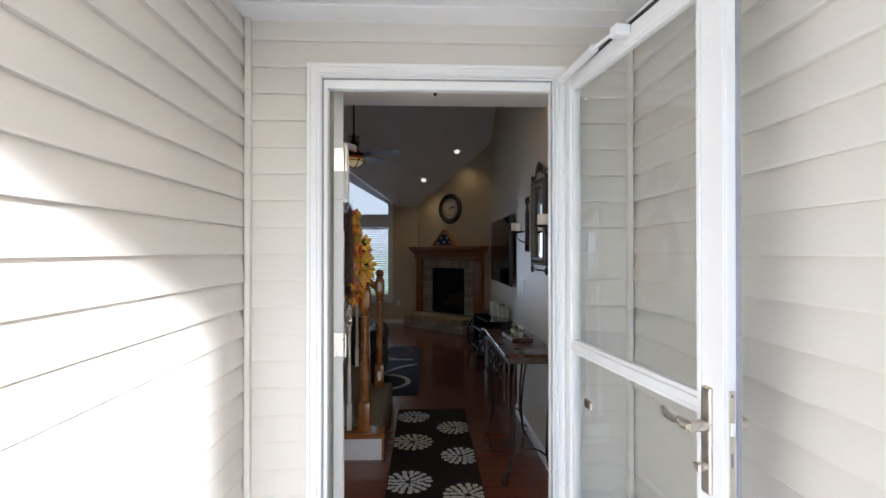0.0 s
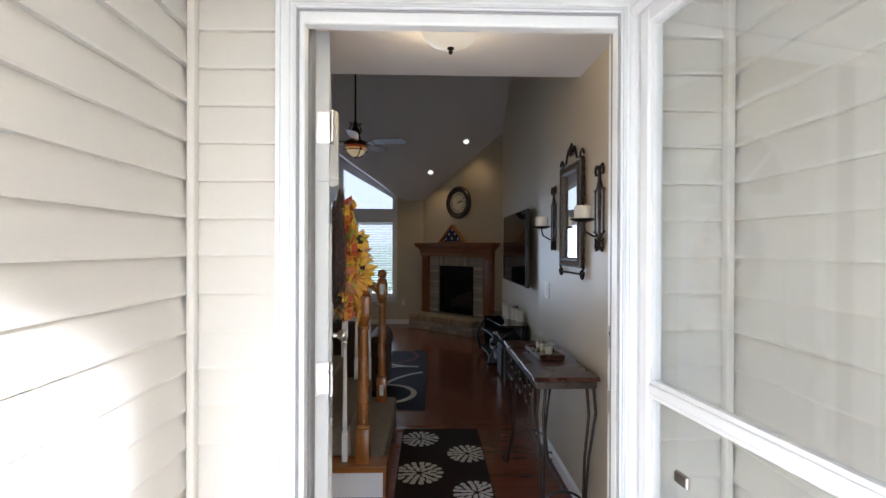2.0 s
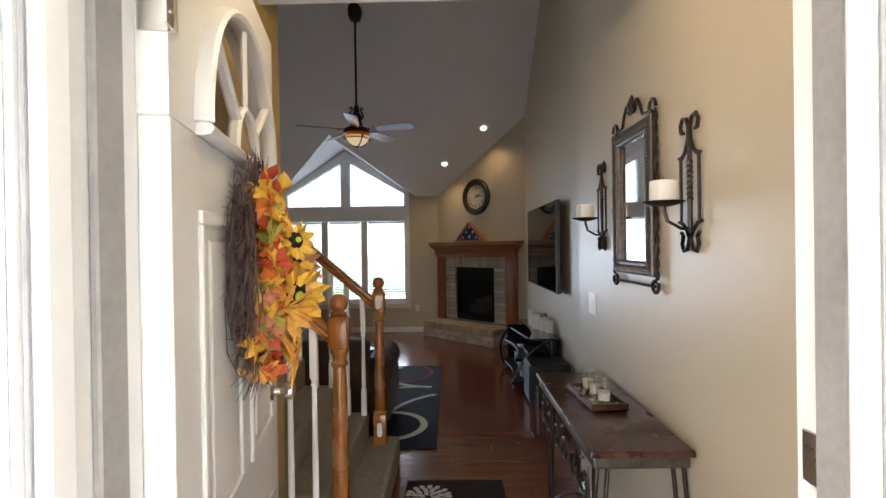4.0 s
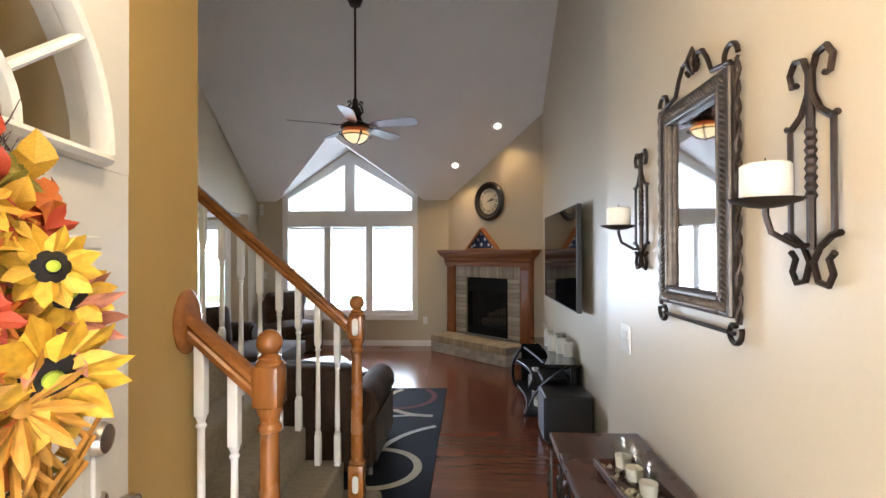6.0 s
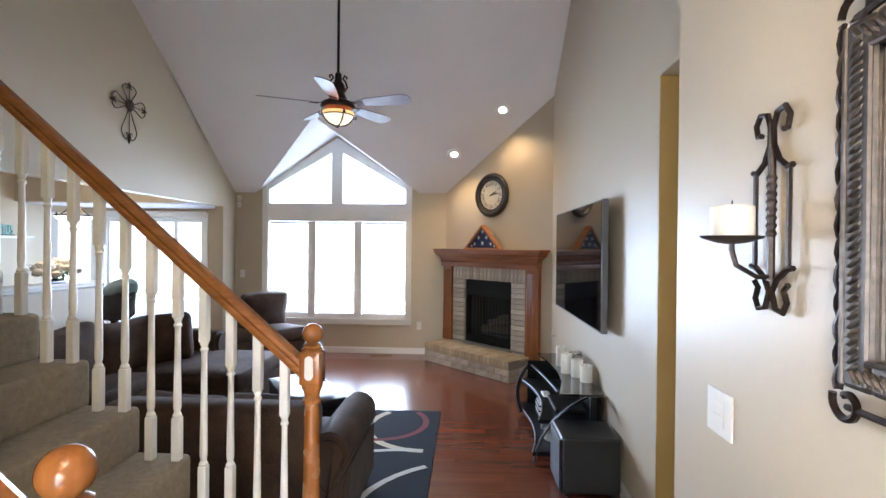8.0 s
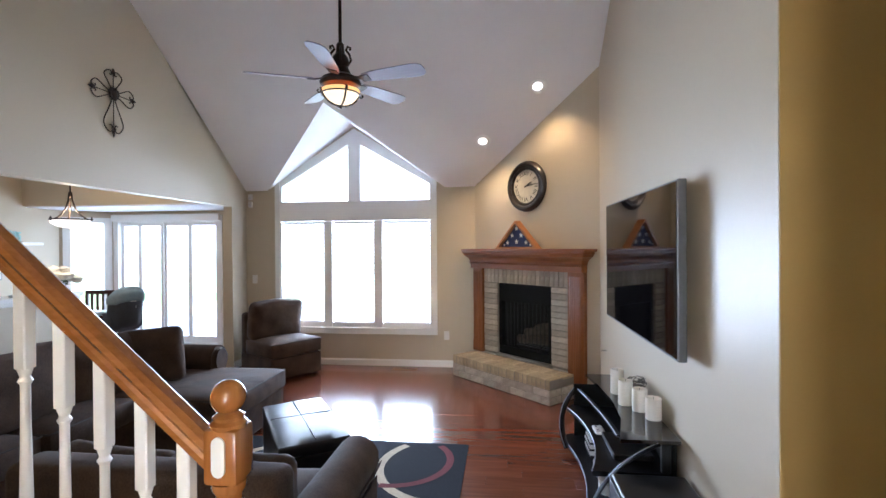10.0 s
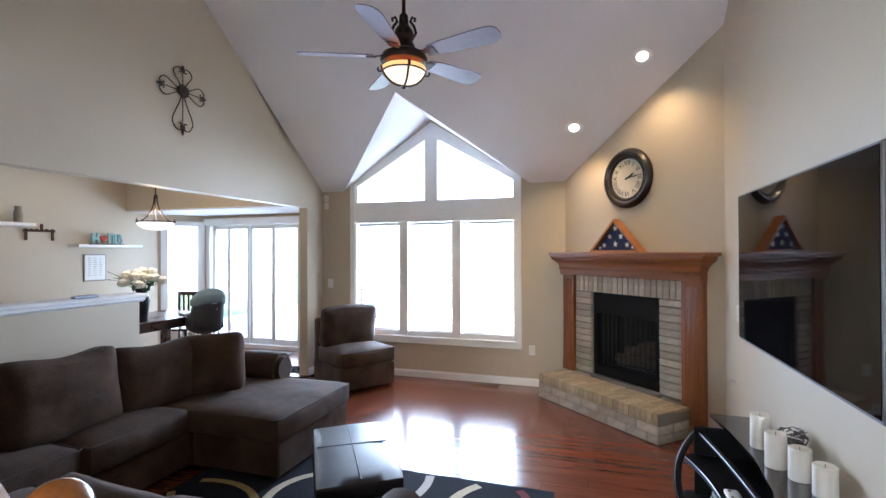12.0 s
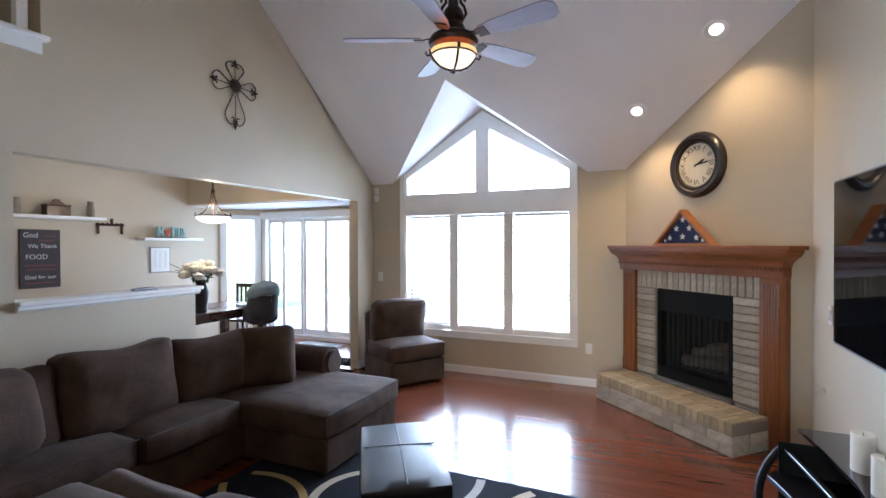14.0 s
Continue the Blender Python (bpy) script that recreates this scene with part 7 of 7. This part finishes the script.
for a in (0, 120, 240):
    lathe(bm, [(0.004, -0.02), (0.012, -0.012), (0.014, 0.0), (0.01, 0.012), (0.004, 0.03)], (0.215 * math.cos(radians(a + 20)), 0.215 * math.sin(radians(a + 20)), 1.985), 10)
part("rim", bm, BRONZE, pe, smooth=True)

for nm, y0, y1, z in (("upper", 8.45, 9.46, 1.93), ("lower", 9.97, 10.93, 1.675)):
    sh = thing("wall_shelf", "white floating shelf on the dining room wall", "shelf", (DX, (y0 + y1) / 2, z), 0, "dining room shelves")
    bm = new_bm()
    box(bm, (0.0, -(y1 - y0) / 2, -0.02), (0.2, (y1 - y0) / 2, 0.02), 0.004)
    part("board", bm, TRIM, sh)
STONE = mat("stoneware", (0.30, 0.26, 0.2), 0.6, vary=0.2, scale=20)
for y, h, r in ((8.52, 0.19, 0.05), (9.32, 0.2, 0.045)):
    j = thing("ceramic_jar", "tall grey-brown ceramic jar on the upper shelf", "jar", (DX + 0.1, y, 1.951))
    bm = new_bm()
    lathe(bm, [(r * 0.8, 0), (r, 0.02), (r * 1.05, h * 0.6), (r * 0.75, h * 0.85), (r * 0.85, h), (r * 0.7, h - 0.01)], n=20)
    part("jar_body", bm, STONE, j, smooth=True)
bx = thing("trinket_box", "dark carved wooden box on the upper shelf", "box", (DX + 0.1, 8.93, 1.951))
bm = new_bm()
box(bm, (-0.06, -0.13, 0), (0.06, 0.13, 0.12), 0.006)
part("box_body", bm, DARKW, bx)
bm = new_bm()
box(bm, (-0.066, -0.135, 0.12), (0.066, 0.135, 0.135), 0.004)
prism(bm, [(-0.1, 0.135), (0.1, 0.135), (0.04, 0.17), (0.02, 0.2), (-0.02, 0.2), (-0.04, 0.17)], -0.02, 0.02, 0)
part("lid", bm, DARKW, bx)
tn = thing("lettered_sign", "small dark cut-out word sign under the upper shelf", "sign", (DX + 0.006, 9.60, 1.83))
bm = new_bm()
box(bm, (0, -0.17, 0.02), (0.012, 0.2, 0.05), 0.003)
for y, h in ((-0.14, -0.09), (-0.08, 0.03), (-0.02, 0.04), (0.04, 0.12), (0.1, 0.04), (0.17, -0.09)):
    box(bm, (0.0, y - 0.02, min(0.03, h)), (0.012, y + 0.015, max(0.06, h)), 0.003)
part("letters", bm, DARKW, tn)
AQUA = mat("aqua_paint", (0.30, 0.50, 0.50), 0.5, vary=0.12, scale=20)
lt = thing("letter_ornament", "pale aqua cut-out letter blocks with a red heart on the shelf", "ornament", (DX + 0.1, 10.44, 1.6955))
bm = new_bm()
box(bm, (-0.03, -0.24, 0), (0.03, 0.24, 0.014), 0.003)
part("plinth", bm, DARKW, lt)
for y, strokes in ((-0.17, ((-0.05, -0.02, 0, 0.15), (-0.02, 0.05, 0.05, 0.09), (0.02, 0.05, 0, 0.05), (0.02, 0.05, 0.09, 0.15))), (0.055, ((-0.045, -0.015, 0, 0.15), (-0.015, 0.03, 0.11, 0.14), (0.02, 0.045, 0, 0.15))), (0.145, ((-0.035, -0.01, 0.0, 0.14), (0.015, 0.035, 0.0, 0.14), (-0.01, 0.015, 0.0, 0.03))), (0.215, ((-0.025, 0.02, 0.0, 0.03), (-0.025, 0.02, 0.06, 0.085), (-0.025, 0.02, 0.11, 0.135), (-0.025, -0.005, 0.08, 0.115), (0.0, 0.02, 0.025, 0.065)))):
    bm = new_bm()
    for y0, y1, z0_, z1_ in strokes:
        box(bm, (-0.014, y + y0, 0.0145 + z0_), (0.014, y + y1, 0.0145 + z1_), 0.002)
    part("letter", bm, AQUA, lt)
bm = new_bm()
prism(bm, [(-0.055 + 0.0032 * 16 * math.sin(radians(a)) ** 3, 0.088 + 0.0034 * (13 * math.cos(radians(a)) - 5 * math.cos(radians(2 * a)) - 2 * math.cos(radians(3 * a)) - math.cos(radians(4 * a)))) for a in range(0, 360, 15)], -0.012, 0.012, 0)
part("heart", bm, LEAFC["red"], lt, "red heart")
sg = thing("chalkboard_sign", "dark lettered board hung on the dining room wall", "sign", m=pose(DX + 0.001, 8.80, 1.43, 90, 0, 90))
bm = new_bm()
box(bm, (-0.21, -0.35, 0), (0.21, 0.35, 0.02), 0.003)
part("board", bm, mat("chalkboard", (0.045, 0.038, 0.04), 0.7, vary=0.3, scale=8, bump=0.2), sg)
CHALK = mat("chalk_white", (0.62, 0.62, 0.6), 0.9)
CHRED = mat("chalk_red", (0.16, 0.06, 0.06), 0.9)
for body, size, x, y, m in (("God", 0.085, -0.1, 0.28, CHALK), ("We Thank", 0.07, 0.02, 0.15, CHALK), ("FOOD", 0.08, -0.04, 0.02, CHALK), ("God for our", 0.065, 0.0, -0.22, CHALK)):
    text_part(body, size, pose(x, y, 0.0215), m, sg)
for x0, x1, y, in ((0.02, 0.16, 0.27), (-0.02, 0.15, 0.22), (-0.17, 0.17, -0.08), (-0.15, 0.15, -0.13), (-0.16, 0.16, -0.29)):
    bm = new_bm()
    box(bm, (x0, y - 0.008, 0.02), (x1, y + 0.008, 0.0212))
    part("writing_bar", bm, CHRED, sg)
pc = thing("picture_frame", "white framed calendar page on the dining room wall", "picture", m=pose(DX + 0.001, 10.33, 1.37, 90, 0, 90))
bm = new_bm()
box(bm, (-0.16, -0.19, 0), (0.16, 0.19, 0.016), 0.003)
part("frame", bm, mat("grey_frame", (0.25, 0.25, 0.25), 0.4), pc)
bm = new_bm()
box(bm, (-0.145, -0.175, 0.0155), (0.145, 0.175, 0.0175))
part("paper", bm, PLASTIC, pc)
bm = new_bm()
for k in range(3):
    for i in range(9):
        box(bm, (-0.11 + k * 0.08, 0.13 - i * 0.03, 0.0172), (-0.06 + k * 0.08, 0.138 - i * 0.03, 0.0182))
part("writing_bar", bm, mat("grey_print", (0.4, 0.4, 0.42), 0.8), pc)
rm = thing("remote_control", "silver remote control lying on the half wall cap", "remote", m=pose(XL - 0.02, 7.86, HZ + 0.0505, 0, 0, 92))
bm = new_bm()
box(bm, (-0.09, -0.022, 0), (0.09, 0.022, 0.02), 0.006, 2)
part("body", bm, SILVER, rm)
bm = new_bm()
for i in range(5):
    box(bm, (-0.06 + i * 0.025, -0.012, 0.02), (-0.045 + i * 0.025, 0.012, 0.022))
part("buttons", bm, BLACK, rm)
mt = thing("door_mat", "dark mat on the floor at the patio door", "mat", (-4.6, 11.55, 0))
bm = new_bm()
box(bm, (-0.4, -0.25, 0.0005), (0.4, 0.25, 0.012), 0.004)
part("weave", bm, BLACK, mt)

# ---- pieces of the surfaces ----
# siding courses
def lap(length, axis):
    bm = new_bm()
    h, t = 0.1075, 0.025
    prof = [(0.0, 0.0), (-t, 0.0), (-t - 0.001, 0.007), (-t * 0.3, h), (0.0, h)]
    vs = prism(bm, [(p, z) for p, z in prof], 0, length, 0)
    return mesh_of("siding_board", bm, VINYL)


EXPO = 0.106
me = lap(3.04 - PY0, 0)
for i in range(27):
    z = -0.348 + i * EXPO
    if z < PC - 0.02:
        piece("siding_board", me, westp, m=pose(PL - 0.022, PY0, z, 0, 0, 90))
        piece("siding_board", me, eastp, m=pose(PR + 0.022, 3.04, z, 0, 0, -90))
ml, mr, mt_ = lap(-0.354 - PL + 0.02, 0), lap(PR - 0.686 + 0.02, 0), lap(PR - PL + 0.02, 0)
for i in range(27):
    z = -0.348 + i * EXPO
    if z > PC - 0.02:
        continue
    if z < DH + 0.02:
        piece("siding_board", ml, northp, m=pose(PL - 0.01, 3.049, z))
        piece("siding_board", mr, northp, m=pose(0.686, 3.049, z))
    else:
        piece("siding_board", mt_, northp, m=pose(PL - 0.01, 3.049, z))
for x in (PL, PR):
    bm = new_bm()
    s = 1 if x < 0 else -1
    box(bm, (min(x, x + s * 0.022), 2.998, -0.3), (max(x, x + s * 0.022), 3.03, PC - 0.001), 0.005, 2)
    part("corner_channel", bm, VINYL, northp)

# bricks of the surround and hearth
def brick_mesh(sx, sy, sz):
    bm = new_bm()
    box(bm, (-sx / 2, -sy / 2, -sz / 2), (sx / 2, sy / 2, sz / 2), 0.0035)
    return mesh_of("brick", bm, BRICK)


rnd = random.Random(7)


def lay(me, x, y, z):
    piece("brick", me, fp, m=pose(x + rnd.gauss(0, 0.0008), y + rnd.gauss(0, 0.0012), z, rnd.gauss(0, 0.3), rnd.gauss(0, 0.3), rnd.gauss(0, 0.3)))


GAPB = 0.01
hz = (1.1455 - 0.28) / 13
full = brick_mesh(0.245 - GAPB, 0.03, hz - GAPB)
for i in range(13):
    z = 0.28 + hz * (i + 0.5)
    lay(full, (0.19 + u0) / 2, -0.022, z)
    lay(full, (1.52 + u1) / 2, -0.022, z)
ns = 20
sw_ = (1.515 - 0.195) / ns
sold = brick_mesh(sw_ - GAPB, 0.03, 0.165)
for i in range(ns):
    lay(sold, 0.195 + sw_ * (i + 0.5), -0.022, 1.233)
# hearth: a rowlock top in the warm-lit colour, two running courses below
HX0, HX1 = 0.083, 1.605
nr = 25
rw = (HX1 - HX0) / nr
row = brick_mesh(rw - GAPB, 0.195, 0.098)
row.materials[0] = BRICKLIT
row2 = brick_mesh(rw - GAPB, 0.185, 0.03)
row2.materials[0] = BRICKLIT
for i in range(nr):
    x = HX0 + rw * (i + 0.5)
    lay(row, x, -0.365, 0.2085)
    lay(row2, x, -0.165, 0.2425)
for k, z in enumerate((0.118, 0.042)):
    nb = 7
    bwid = (HX1 - HX0) / nb
    cb = brick_mesh(bwid - GAPB, 0.03, 0.07)
    hb_ = brick_mesh(bwid / 2 - GAPB, 0.03, 0.07)
    off = bwid / 2 if k else 0
    for i in range(nb if not k else nb - 1):
        lay(cb, HX0 + off + bwid * (i + 0.5), -0.45, z)
    if k:
        lay(hb_, HX0 + bwid / 4, -0.45, z)
        lay(hb_, HX1 - bwid / 4, -0.45, z)
    eb = brick_mesh(0.03, 0.18, 0.07)
    for y in (-0.37, -0.175):
        lay(eb, HX1 - 0.012, y, z)
        lay(eb, HX0 + 0.012, y, z)

# floor planks, laid along x
rnd = random.Random(13)
PWID = 0.127
lens_ = (0.6, 0.9, 1.2, 1.5)
pm = {}
for L in lens_:
    bm = new_bm()
    box(bm, (0.0003, 0.0003, -0.0155), (L - 0.0002, PWID - 0.0002, 0.0), 0.0004)
    pm[L] = mesh_of("plank", bm, FLOOR)


def planks(x0, x1, y0, y1, parent):
    y = y0
    while y < y1 - 0.01:
        x = x0 - rnd.choice((0.0, 0.2, 0.45, 0.7))
        while x < x1:
            L = rnd.choice(lens_)
            piece("plank", pm[L], parent, (x, y, 0))
            x += L
        y += PWID


planks(-0.75, 1.3, 3.21, 5.75, floor)
planks(-3.25, 1.3, 5.75, 11.05, floor)
planks(-6.6, -3.3, 8.2, 12.0, floor)
